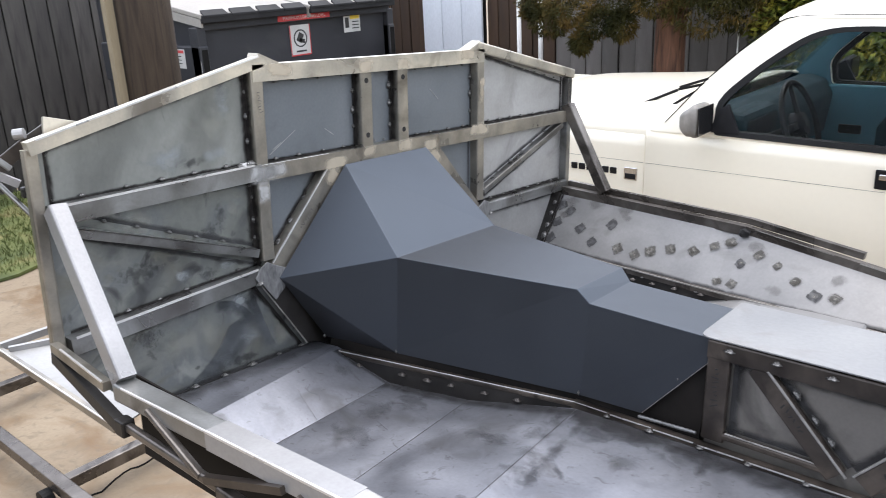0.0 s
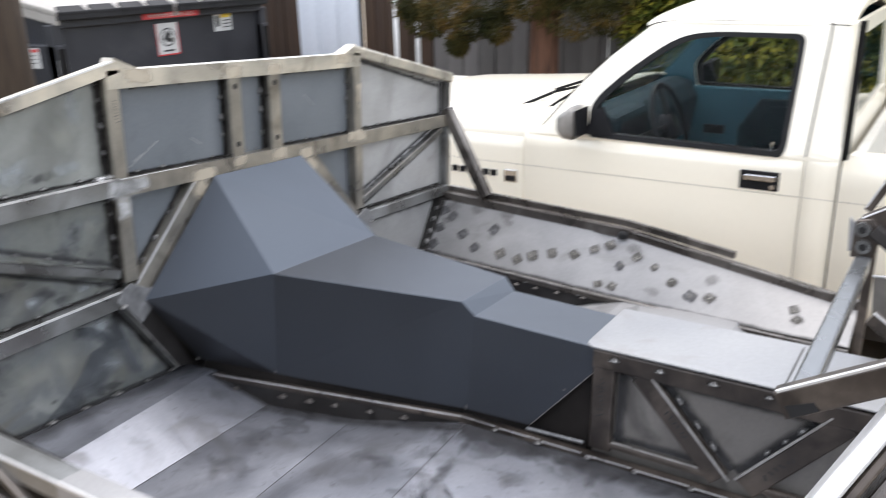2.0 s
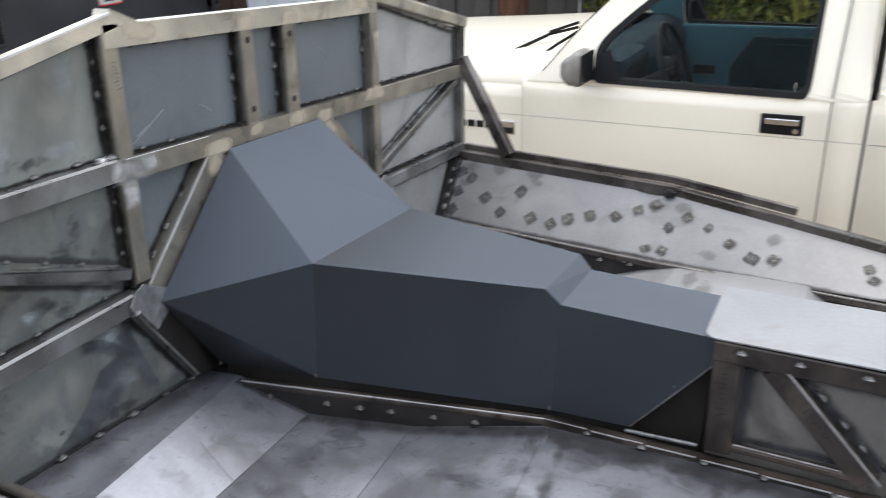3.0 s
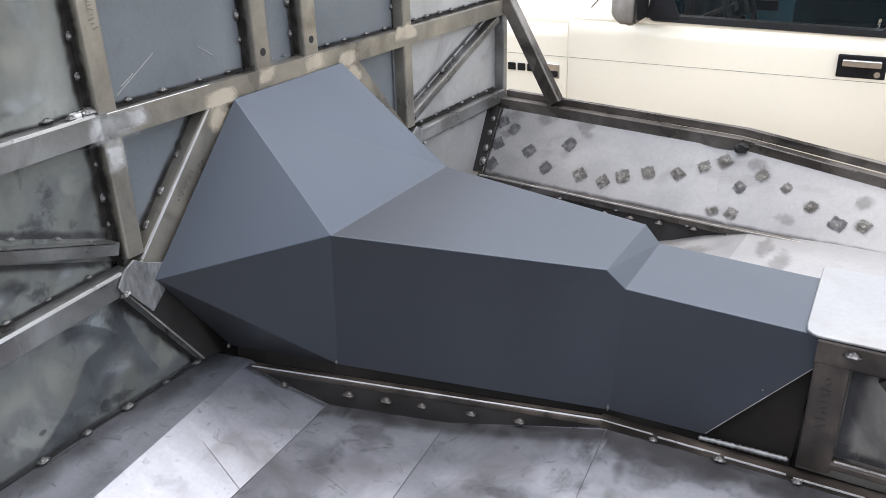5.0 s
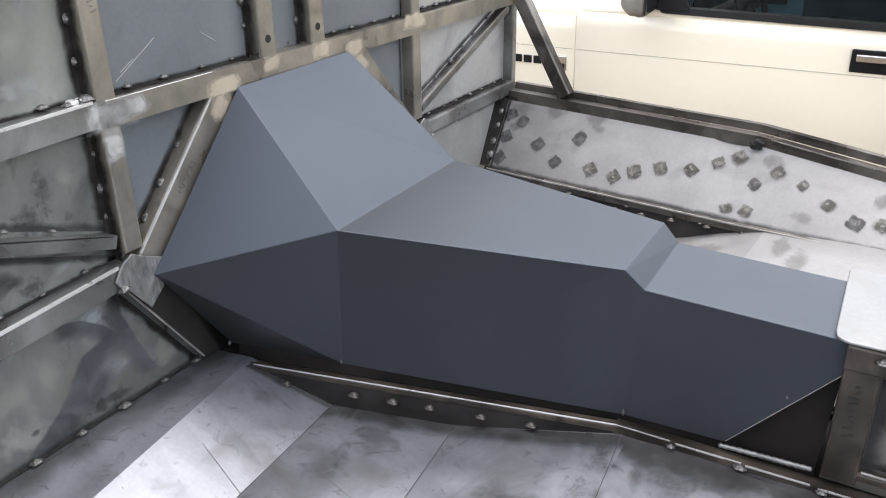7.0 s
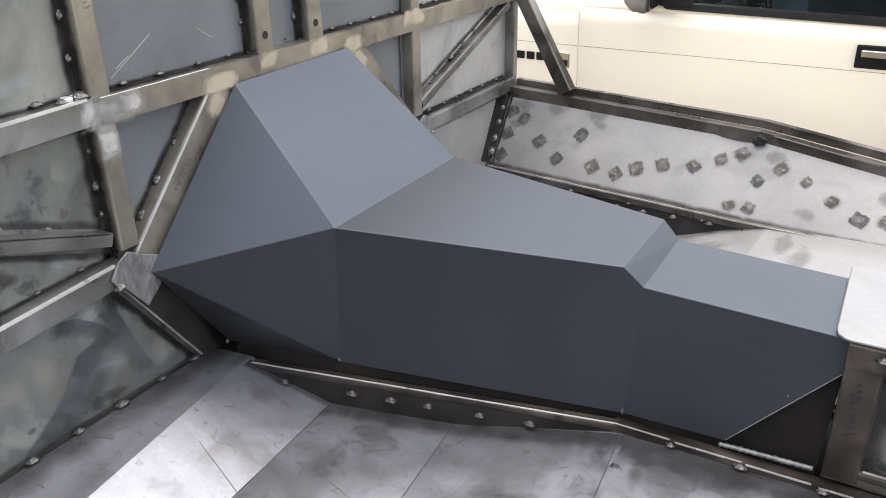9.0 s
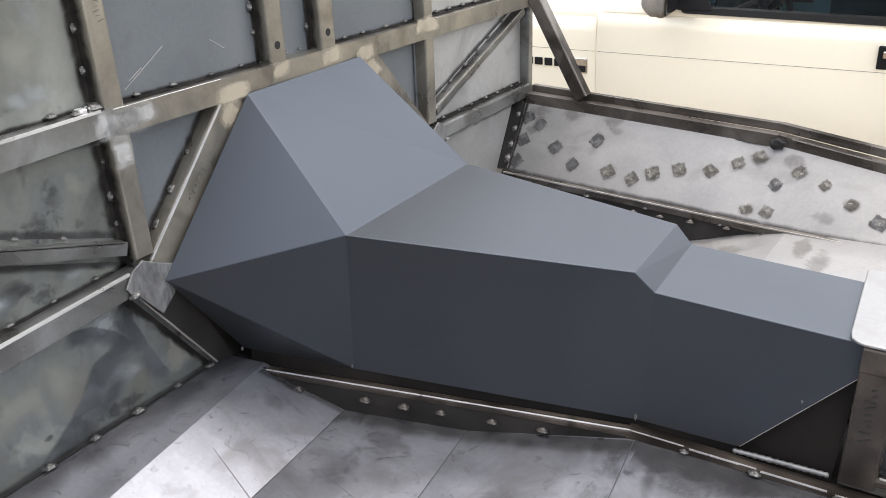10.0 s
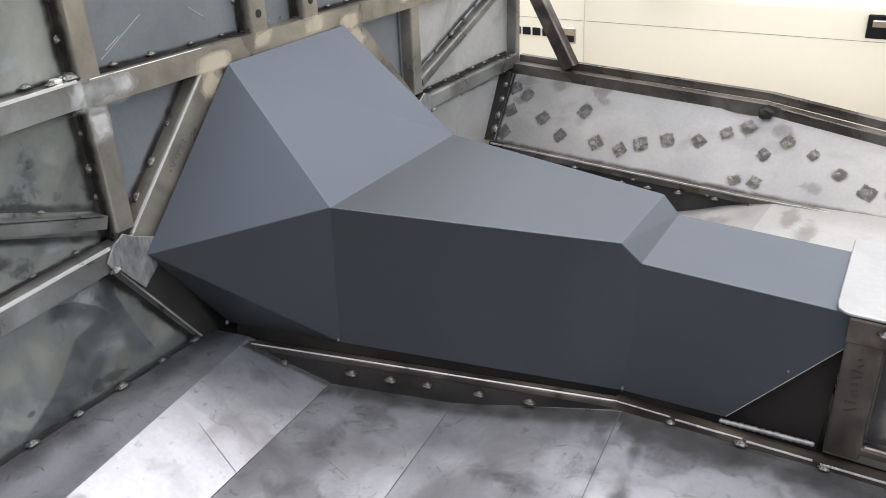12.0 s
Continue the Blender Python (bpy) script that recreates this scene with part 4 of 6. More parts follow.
for s in (-1, 1):
    knots = FLOOR_X if s < 0 else [-0.03, 0.048, 0.205, 0.42, 0.50, 0.57, 0.67, 0.90, 1.03, 1.10, 1.50]
    wide = 0.71 if s > 0 else 0.73
    for a, b in zip(knots, knots[1:]):
        def place(x, f):
            y = lip_y(x) - 0.012 + (wide - lip_y(x) + 0.012) * f
            z = floor_z(x) + (rise(x) * max(0.0, (y - 0.25) / 0.46) if s > 0 else 0.0)
            return (x + skew(x) * (y - 0.23), s * y, z)
        part("floor_panel", thicken(bm_grid([a, b], smooth_steps(0, 1, 8), place), (0, 0, -0.003)), M_FLOOR if s < 0 or a < 0.4 else M_SIDE, chassis, "swirled bare steel floor panel")
    # Dark bands, thinning out from the bulkhead and from the lips
    floor_film((-0.027, s * wide), (0, s * (0.25 - wide)), (0.080, 0), M_FLOOR_BAND)
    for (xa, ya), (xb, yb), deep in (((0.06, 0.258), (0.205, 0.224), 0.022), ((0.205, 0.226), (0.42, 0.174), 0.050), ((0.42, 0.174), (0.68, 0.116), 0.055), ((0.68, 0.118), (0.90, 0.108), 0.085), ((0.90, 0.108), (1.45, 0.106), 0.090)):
        floor_film((xa, s * ya), (xb - xa, s * (yb - ya)), (0, s * deep), M_THIN_BAND, lift=0.0016)
    # the upright lip beside the tunnel with its rail
    xs = [0.055, 0.12, 0.205, 0.42, 0.66, 0.70]
    bm = bmesh.new()
    top = [bm.verts.new((x, s * (lip_y(x) - 0.002), 0.778)) for x in xs]
    bot = [bm.verts.new((x, s * lip_y(x), floor_z(x) - 0.004)) for x in xs]
    for i in range(len(xs) - 1):
        bm.faces.new((top[i], top[i + 1], bot[i + 1], bot[i]))
    lip = part("floor_lip", thicken(bm, (0, s * 0.003, 0)), M_DARK, chassis, "dark upright lip beside the tunnel")
    for x in (0.125, 0.245, 0.31, 0.375, 0.455, 0.535, 0.62):
        beads(lip, (x - 0.01, s * (lip_y(x) + 0.006), 0.753), (x + 0.01, s * (lip_y(x) + 0.006), 0.753), 1, size=0.95, mesh=BEAD_DARK)
    for a, b in ((0.065, 0.66),):
        frame_bar((a, s * (lip_y(a) - 0.004), 0.771), (b, s * (lip_y(b) - 0.004), 0.771), 0.016, 0.014, (0, 0, 1), M_BOX, "lip rail")
        edge_highlight(lip, (a, s * (lip_y(a) + 0.002), 0.7770), (b, s * (lip_y(b) + 0.002), 0.7770), 0.0024)
    # Added strips fill the dark gap between the tunnel and the lip rail
    for a, b in zip((0.02, 0.08, 0.655), (0.08, 0.655, 0.93)):
        y0, y1 = s * (lip_y(a) - 0.014), s * (lip_y(b) - 0.014)
        part("tunnel_gap_strip", bm_prism([(a, y0, 0.765), (b, y1, 0.765), (b, y1 - s * 0.006, 0.800), (a, y0 - s * 0.006, 0.800)], (0, -s * 0.003, 0)), M_UNDER, chassis, "dark brown strip filling the gap under the tunnel")
    rail = frame_bar((0.655, s * 0.106, 0.769), (1.5, s * 0.100, 0.771), 0.020, 0.016, (0, 0, 1), M_BOX, "lip rail")
    for q0, q1 in ((0.66, 0.74), (0.748, 0.84), (0.846, 0.93), (0.94, 1.03), (1.036, 1.14), (1.148, 1.26), (1.27, 1.45)):
        edge_highlight(rail, (q0, s * 0.1145, 0.7765), (q1, s * 0.1135, 0.7775), 0.0022)
    beads(rail, (0.70, s * 0.119, 0.773), (1.4, s * 0.113, 0.776), 7, size=0.75)

for x0, y0, x1, y1 in ((0.27, -0.364, 0.37, -0.394), (0.064, -0.574, 0.118, -0.575), (0.126, -0.439, 0.223, -0.464), (-0.021, -0.463, -0.023, -0.405), (-0.014, -0.632, -0.016, -0.555), (0.72, -0.165, 0.708, -0.182), (0.33, -0.30, 0.37, -0.27)):
    part("scratch", bm_bar((x0, y0, floor_at(x0, y0) + 0.0008), (x1, y1, floor_at(x1, y1) + 0.0008), 0.0007, 0.0006, (0, 0, 1), 0), M_SCRATCH, chassis, "dark scratch on the floor sheet")
for xn in (0.205, 0.42, 0.68):
    y0, y1 = -lip_y(xn) - 0.004, -0.68
    x0, x1 = [xn + skew(xn) * (-y - 0.23) for y in (y0, y1)]
    part("floor_seam", bm_bar((x0, y0, floor_z(xn) + 0.0006), (x1, y1, floor_z(xn) + 0.0006), 0.0010, 0.001, (0, 0, 1), 0), M_FLOOR_DARK, chassis, "thin dark fold line")
for x, y, w, h in ((0.665, -0.155, 0.022, 0.03), (0.655, -0.20, 0.025, 0.04), (0.66, -0.26, 0.028, 0.05), (0.69, -0.32, 0.03, 0.05), (0.71, -0.16, 0.03, 0.025), (0.60, -0.31, 0.045, 0.03), (0.72, -0.40, 0.05, 0.06), (0.86, -0.25, 0.05, 0.03), (0.76, -0.19, 0.035, 0.05), (0.82, -0.17, 0.05, 0.03), (0.93, -0.18, 0.06, 0.03), (0.29, -0.35, 0.045, 0.05), (0.33, -0.27, 0.055, 0.04), (0.325, -0.46, 0.06, 0.05), (0.12, -0.30, 0.03, 0.03), (0.555, -0.30, 0.06, 0.04)):
    floor_film((x, y), (w * 1.5, 0), (0, h * 1.5), M_FLOOR_STAIN, True, 0.0022, "floor_stain", "dark oily floor stain")
for (xa, ya), (xb, yb), wide_ in (((0.708, -0.14), (0.728, -0.245), 0.020), ((0.722, -0.225), (0.742, -0.375), 0.024), ((0.738, -0.36), (0.762, -0.45), 0.022), ((0.740, -0.32), (0.815, -0.39), 0.018), ((0.968, -0.11), (0.986, -0.235), 0.022)):
    floor_film(((xa + xb) / 2, (ya + yb) / 2), ((xb - xa) * 0.65, (yb - ya) * 0.65), (wide_, 0), M_VEIN, True, 0.0026, "floor_stain", "dark vein-like floor stain")
for x, y, w, h in ((0.80, 0.56, 0.035, 0.10), (0.76, 0.62, 0.03, 0.08), (0.62, 0.60, 0.05, 0.05), (0.95, 0.45, 0.06, 0.05)):
    floor_film((x, y), (w, 0), (0, h), M_SMUDGE, True, 0.0022, "floor_stain", "faint brown smudge")

# ---- side walls and rails ----
RAIL = [(0.0, 0.862, 0.986), (0.650, 0.836, 0.959), (1.30, 0.819, 0.863)]
SILL = [(0.0, 0.730, 0.816), (0.650, 0.696, 0.799), (1.30, 0.679, 0.789)]
for s in (-1, 1):
    def mir(p, dy=0.0, dz=0.0):
        return (p[0], s * (p[1] + dy), p[2] + dz)
    near = s < 0
    bm = bmesh.new()
    rows = []
    for x in smooth_steps(0.2 if near else 0, 1.3, 40):
        lo, hi = [Vector([float(np.interp(x, [0, 0.650, 1.3], [p[i] for p in line])) for i in range(3)]) for line in (SILL, RAIL)]
        dip = 0.0 if near else 0.012 * max(0.0, 1 - abs(x - 0.602) / 0.045)  # a narrow gap under the rail
        lo, hi = Vector((lo.x, s * lo.y, lo.z)), Vector((hi.x, s * (hi.y - 0.012), hi.z - 0.008 - dip))
        rows.append([bm.verts.new(lo + (hi - lo) * f) for f in (0, 0.35, 0.7, 1)])
    for k in range(40):
        for j in range(3):
            bm.faces.new((rows[k][j], rows[k + 1][j], rows[k + 1][j + 1], rows[k][j + 1]))
    if near:
        for v in bm.verts:
            v.co.y = -0.856 + 0.03 * v.co.x
    # Near panel and skirt are near black, painting the shade of the open underside
    wall = part("side_panel", thicken(bm, (0, s * 0.004, 0)), M_UNDER if near else M_SIDE, chassis, "near side panel painted dark for the shade under the rail" if near else "pale sheet steel side panel with weld scorch marks")
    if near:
        # The rail's growing reflection is painted: one dull length, then bright ones
        dull = frame_bar((0.222, -0.888, 0.962), (0.50, -0.888, 0.973), 0.042, 0.032, (0, 0, 1), M_TUBE, "wide side rail, dull length")
        edge_highlight(dull, (0.245, -0.9075, 0.9775), (0.50, -0.9075, 0.9875), 0.0040)
        light = frame_bar((0.50, -0.888, 0.973), (0.81, -0.887, 0.984), 0.042, 0.032, (0, 0, 1), M_TUBE_BRIGHT, "wide side rail, reflection painted bright")
        edge_highlight(light, (0.50, -0.9075, 0.9875), (0.81, -0.9065, 0.9985), 0.0040)
        frame_bar((0.805, -0.887, 0.984), (1.30, -0.850, 0.935), 0.042, 0.032, (0, 0, 1), M_TUBE_BRIGHT, "wide side rail, reflection painted bright")
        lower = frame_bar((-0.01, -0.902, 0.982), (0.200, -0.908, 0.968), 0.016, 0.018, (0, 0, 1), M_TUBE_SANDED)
        edge_highlight(lower, (0.03, -0.909, 0.9895), (0.195, -0.915, 0.9775), 0.0036)
        part("rail_skirt", bm_prism([(0.2, -0.868, 0.955), (1.3, -0.825, 0.92), (1.3, -0.725, 0.765), (0.2, -0.725, 0.768)], (0, -0.003, 0)), M_UNDER, chassis, "sheet painted dark for the shade under the near rail")
    else:
        frame_bar(mir(RAIL[0]), mir(RAIL[1]), 0.030, 0.028, (0, 0, 1), M_TUBE_BROWN)
        frame_bar(mir(RAIL[1]), mir(RAIL[2]), 0.026, 0.028, (0, 0, 1), M_TUBE_BROWN)
        for xa, xb in ((0.16, 0.40), (0.42, 0.64), (0.68, 0.96), (0.97, 1.28)):
            pa, pb = [[float(np.interp(x, [0, 0.650, 1.3], [p[i] for p in RAIL])) for i in range(3)] for x in (xa, xb)]
            edge_highlight(chassis, (pa[0], pa[1] - 0.0125, pa[2] + 0.0125), (pb[0], pb[1] - 0.0115, pb[2] + 0.0125), 0.0026, M_EDGE_DULL)
        frame_bar(mir(RAIL[1], 0.03, 0.022), (0.970, s * 0.859, 0.936), 0.020, 0.018, (0, 0, 1), M_TUBE_BROWN)
        frame_bar(mir(RAIL[0], 0.03, 0.020), mir(RAIL[1], 0.03, 0.022), 0.016, 0.018, (0, 0, 1), M_TUBE_BROWN)
        bm = bmesh.new()
        bmesh.ops.create_uvsphere(bm, u_segments=12, v_segments=8, radius=0.013, matrix=Matrix.Translation((0.652, 0.815, 0.955)) @ Matrix.Diagonal((1.35, 0.8, 1.0, 1)))
        for v in bm.verts:
            v.co += (v.co - Vector((0.652, 0.815, 0.955))) * random.uniform(-0.15, 0.15)
        part("weld_lump", bm, M_HOLE, chassis, "dark weld lump on the rail")
        ends = frame_bar((-0.0165, 0.742, 0.818), (-0.0165, 0.836, 0.980), 0.012, 0.036, (1, 0, 0), M_DARK)
        beads(ends, (-0.006, 0.738, 0.831), (-0.006, 0.821, 0.966), 4, size=1.0)
        post = frame_bar((1.314, 0.75, 0.72), (1.314, 0.75, 1.06), 0.022, 0.03, (0, 1, 0), M_BOX, "far rear upright")
        edge_highlight(post, (1.304, 0.734, 0.73), (1.304, 0.734, 1.05), 0.004)
    lo_rail = frame_bar(mir(SILL[0], -0.004, -0.004), mir(SILL[1], -0.004, -0.004), 0.014, 0.018, (0, 0, 1), M_TUBE_BROWN)
    lo_rail2 = frame_bar(mir(SILL[1], -0.004, -0.004), mir(SILL[2], -0.004, -0.004), 0.014, 0.018, (0, 0, 1), M_TUBE_BROWN)
    if not near:
        edge_highlight(lo_rail, mir(SILL[0], -0.0125, 0.0035), mir(SILL[1], -0.0125, 0.0035), 0.0036, M_EDGE_DULL)
        edge_highlight(lo_rail2, mir(SILL[1], -0.0125, 0.0035), mir(SILL[2], -0.0125, 0.0035), 0.0030, M_EDGE_DULL)
    beads(lo_rail, mir(SILL[0], -0.012, -0.012), mir(SILL[1], -0.012, -0.012), 4, size=0.9)
    bm = bmesh.new()
    xs = [0.0, 0.045, 0.205, 0.42, 0.655, 1.3]
    t_ = [bm.verts.new((x, s * float(np.interp(x, [0, 0.650, 1.3], [0.724, 0.692, 0.675])), 0.799)) for x in xs]
    b_ = [bm.verts.new((x, s * 0.688, floor_z(x) - 0.004)) for x in xs]
    for i in range(len(xs) - 1):
        bm.faces.new((t_[i], t_[i + 1], b_[i + 1], b_[i]))
    if near:
        bm.free()
    else:
        sill = part("sill_plate", thicken(bm, (0, s * 0.003, 0)), M_DARK, chassis, "dark plate under the side panel")
        for x in (0.20, 0.29, 0.371, 0.436, 0.508, 0.591, 0.669, 1.16, 1.22):
            beads(sill, (x, 0.682, 0.786), (x + 0.001, 0.682, 0.786), 1, (1, 0, 0), 1.0, BEAD_DARK)
    # raking brace from the bulkhead's end down to the rail
    brace = frame_bar((0.012 if near else -0.004, s * 0.872, 1.250 if near else 1.276), (0.222, s * 0.886, 0.978) if near else (0.156, s * 0.866, 1.000), 0.040 if near else 0.036, 0.034, (0, 1, 0), M_TUBE_BRIGHT if near else M_TUBE_BROWN, "raking brace tube")

MARKS = [(0.020, 0.78), (0.06, 0.71), (0.024, 0.47), (0.022, 0.17), (0.12, 0.45), (0.227, 0.64), (0.179, 0.27), (0.277, 0.27), (0.341, 0.24), (0.389, 0.36), (0.449, 0.47), (0.521, 0.53),
         (0.577, 0.69), (0.621, 0.81), (0.668, 0.52), (0.71, 0.73), (0.769, 0.65), (0.828, 0.48), (0.888, 0.33), (0.621, 0.16), (0.664, 0.17), (0.94, 0.38), (1.155, 0.60), (1.168, 0.40)]
side_wall = [o for o in chassis.children if o.name.startswith("side_panel")][-1]


def on_side(x, f, off=0.002):
    """A place on the far side panel: x along, f from the sill up to the rail."""
    lo, hi = [Vector([float(np.interp(x, [0, 0.650, 1.3], [p[i] for p in line])) for i in range(3)]) for line in (SILL, RAIL)]
    hi += Vector((0, -0.012, -0.008))
    return lo + (hi - lo) * f + Vector((0, -0.7, 0.7)).normalized() * off


for k, (x, f) in enumerate(MARKS):
    c, u = on_side(x, f), (on_side(x, f + 0.1) - on_side(x, f)).normalized()
    w = Vector((1, 0, 0))
    r = random.uniform(0.019, 0.024) * (0.88 if k > 11 else 1.0)
    turn = radians(random.uniform(20, 70))
    e1, e2 = w * math.cos(turn) + u * math.sin(turn), u * math.cos(turn) - w * math.sin(turn)
    blotch(side_wall, c, e1 * r, e2 * r * random.uniform(0.8, 1.1), M_BURN if k < 7 or k == 14 or k == 18 else M_BURN_PALE)
    if k >= 7:
        e3, e4 = w * math.cos(turn + 0.6) + u * math.sin(turn + 0.6), u * math.cos(turn + 0.6) - w * math.sin(turn + 0.6)
        blotch(side_wall, c + (e1 * random.uniform(-0.3, 0.3) + e2 * random.uniform(-0.3, 0.3)) * r + Vector((0, -0.7, 0.7)) * 0.0006, e3 * r * random.uniform(0.35, 0.6), e4 * r * random.uniform(0.6, 0.85), M_HEART, "pale_heart")
    if k < 7 or k % 2:
        blotch(side_wall, on_side(x, f, 0.0013), w * r * 1.5, u * r * 1.5, M_SMUDGE, "smudge")
for x, f, r in ((0.143, 0.92, 0.045), (0.258, 0.93, 0.045), (0.05, 0.9, 0.05), (0.27, 0.82, 0.03), (0.69, 0.84, 0.04), (0.04, 0.62, 0.03), (0.78, 0.25, 0.04), (0.93, 0.70, 0.04)):
    blotch(side_wall, on_side(x, f, 0.001), (r, 0, 0), (on_side(x, f + 0.1) - on_side(x, f)).normalized() * r * 0.7, M_SMUDGE, "smudge")
dark_strip(side_wall, on_side(0.004, 0.02, 0.003), on_side(0.004, 0.98, 0.003), (0.013, 0, 0))
for xa, xb in ((0.0, 0.655), (0.655, 1.29)):
    dark_strip(side_wall, on_side(xa, 0.0, 0.003), on_side(xb, 0.0, 0.003), (0, 0.012, 0.014), M_THIN_BAND)

# ---- tunnel cover ----
tunnel = thing("tunnel_cover", "satin blue-grey painted folded sheet transmission tunnel cover", "tunnel cover", m=CAR)
V = {
    "topn": (0.004, -0.153, 1.225), "topf": (0.004, 0.145, 1.229),
    "basen": (0.008, -0.376, 0.987), "basef": (0.008, 0.374, 0.988),
    "apexn": (0.225, -0.203, 1.039), "apexf": (0.212, 0.184, 1.035),
    "lown": (0.213, -0.202, 0.796), "lowf": (0.213, 0.200, 0.797),
    "san": (0.646, -0.098, 1.027), "saf": (0.642, 0.101, 1.024),
    "sbn": (0.675, -0.093, 1.000), "sbf": (0.672, 0.087, 1.001),
    "sln": (0.667, -0.104, 0.792), "slf": (0.666, 0.103, 0.793),
    "endn": (0.940, -0.091, 0.993), "endf": (0.940, 0.086, 0.993),
    "endmn": (0.939, -0.092, 0.945), "endmf": (0.939, 0.090, 0.945),
    "endln": (0.811, -0.102, 0.797), "endlf": (0.811, 0.101, 0.797),
    "footn": (0.006, -0.245, 0.797), "footf": (0.006, 0.245, 0.797),
}


def facets(*faces):
    bm = bmesh.new()
    vs = {}
    for f in faces:
        for k in f:
            if k not in vs:
                vs[k] = bm.verts.new(V[k])
        bm.faces.new([vs[k] for k in f])
    bmesh.ops.recalc_face_normals(bm, faces=bm.faces)
    soft = [e for e in bm.edges if len(e.link_faces) == 2]
    bmesh.ops.bevel(bm, geom=soft, offset=0.0012, segments=2, affect="EDGES", profile=0.5)
    return bm


part("shell", facets(("topn", "topf", "apexf", "apexn"), ("apexn", "apexf", "saf", "san"), ("san", "saf", "sbf", "sbn"), ("sbn", "sbf", "endf", "endn"),
     ("topn", "apexn", "basen"), ("basen", "apexn", "lown"), ("apexn", "san", "sbn", "sln", "lown"), ("sbn", "endn", "endmn", "endln", "sln"),
     ("topf", "apexf", "basef"), ("basef", "apexf", "lowf"), ("apexf", "saf", "sbf", "slf", "lowf"), ("sbf", "endf", "endmf", "endlf", "slf"),
     ("basen", "lown", "footn"), ("basef", "lowf", "footf")), M_TUNNEL, tunnel)
for p in ((0.212, -0.2035, 0.799), (0.664, -0.1055, 0.797), (0.88, -0.0955, 0.892), (0.012, -0.255, 0.803)):
    beads(tunnel, (p[0], p[1], p[2]), (p[0] + 0.001, p[1], p[2]), 1, (0, 0, 1), 0.45)

# ---- gearbox box behind the tunnel ----
XA, XB = 0.938, 1.46
for s in (-1, 1):
    y = s * 0.094
    yi = s * 0.080
    d = 0.018
    core = part("sheet_panel", bm_prism([(XA, yi, 0.770), (XB, yi, 0.770), (XB, yi, 0.99), (XA, yi, 0.99)], (0, -s * 0.003, 0)), M_BOX_SHEET, chassis, "dull sheet panel in the box frame")
    b1 = frame_bar((XA, y, 0.976), (XB, y, 0.976), 0.038, d, (0, 1, 0), M_BOX)
    vp = frame_bar((0.960, y, 0.79), (0.960, y, 0.965), 0.044, d - 0.002, (0, 1, 0), M_BOX)
    pen_note(vp, (0.959, y + s * (d - 0.002) / 2, 0.94), (0.0, 0, -0.085), (0.018, 0, 0.004), 9, (0, s * 0.0006, 0))
    edge_highlight(vp, (0.9825, y + s * 0.007, 0.80), (0.9825, y + s * 0.007, 0.955), 0.0035, M_EDGE_DULL)
    for q0, q1, acr in (((0.984, 0.80), (0.984, 0.955), (0.03, 0, 0)), ((0.984, 0.955), (1.03, 0.955), (0, 0, -0.02)), ((1.06, 0.955), (1.20, 0.812), (0.02, 0, 0.02)), ((1.215, 0.812), (1.345, 0.955), (-0.02, 0, 0.016)), ((1.07, 0.957), (1.35, 0.957), (0, 0, -0.022)), ((0.98, 0.81), (1.17, 0.81), (0, 0, 0.022))):
        dark_strip(core, (q0[0], yi + s * 0.002, q0[1]), (q1[0], yi + s * 0.002, q1[1]), acr, M_THIN_BAND)
    dg1 = frame_bar((1.03, y, 0.962), (1.185, y, 0.800), 0.040, d - 0.003, (0, 1, 0), M_BOX)
    edge_highlight(dg1, (1.052, y + s * 0.007, 0.962), (1.203, y + s * 0.007, 0.803), 0.0045, M_EDGE_DULL)
    dg2 = frame_bar((1.232, y, 0.798), (1.376, y, 0.966), 0.042, d - 0.003, (0, 1, 0), M_BOX)
    edge_highlight(dg2, (1.214, y + s * 0.007, 0.811), (1.352, y + s * 0.007, 0.972), 0.0045, M_EDGE_DULL)
    oy = s * (d - 0.003) / 2
    pen_note(dg1, (1.085, y + oy, 0.905), (0.045, 0, -0.047), (0.010, 0, 0.010), 6, (0, s * 0.0006, 0))
    pen_note(dg2, (1.262, y + oy, 0.832), (0.05, 0, 0.058), (-0.009, 0, 0.008), 6, (0, s * 0.0006, 0))
    lb = frame_bar((0.97, y, 0.803), (1.17, y, 0.803), 0.014, d - 0.004, (0, 1, 0), M_BOX)
    edge_highlight(lb, (0.985, y + s * 0.005, 0.811), (1.16, y + s * 0.005, 0.811), 0.003, M_EDGE_DULL)
    frame_bar((1.24, y, 0.803), (XB, y, 0.803), 0.014, d - 0.004, (0, 1, 0), M_BOX)
    for x in (0.98, 1.066, 1.16, 1.252, 1.30):
        beads(b1, (x, y + s * 0.010, 0.982), (x + 0.002, y + s * 0.010, 0.982), 1, (1, 0, 0), 0.95)
    beads(core, (1.09, y + s * 0.002, 0.948), (1.19, y + s * 0.002, 0.84), 3, size=1.1)
    beads(core, (1.245, y + s * 0.002, 0.86), (1.325, y + s * 0.002, 0.95), 3, size=1.1)
    bm = bmesh.new()
    rings = []
    for k in range(41):
        x, rr = 0.804 + 0.0031 * k, (0.0037 + 0.0006 * math.sin(2.1 * k) + random.uniform(-0.0003, 0.0003)) * (0.6 if k in (0, 40) else 1.0)
        rings.append([bm.verts.new((x, s * (0.0995 - 0.00004 * k) + rr * math.cos(a), 0.787 + 0.00012 * k + rr * math.sin(a))) for a in [2 * math.pi * q / 8 for q in range(8)]])
    for a, b in zip(rings, rings[1:]):
        for q in range(8):
            bm.faces.new((a[q], a[(q + 1) % 8], b[(q + 1) % 8], b[q]))
    bm.faces.new(rings[0])
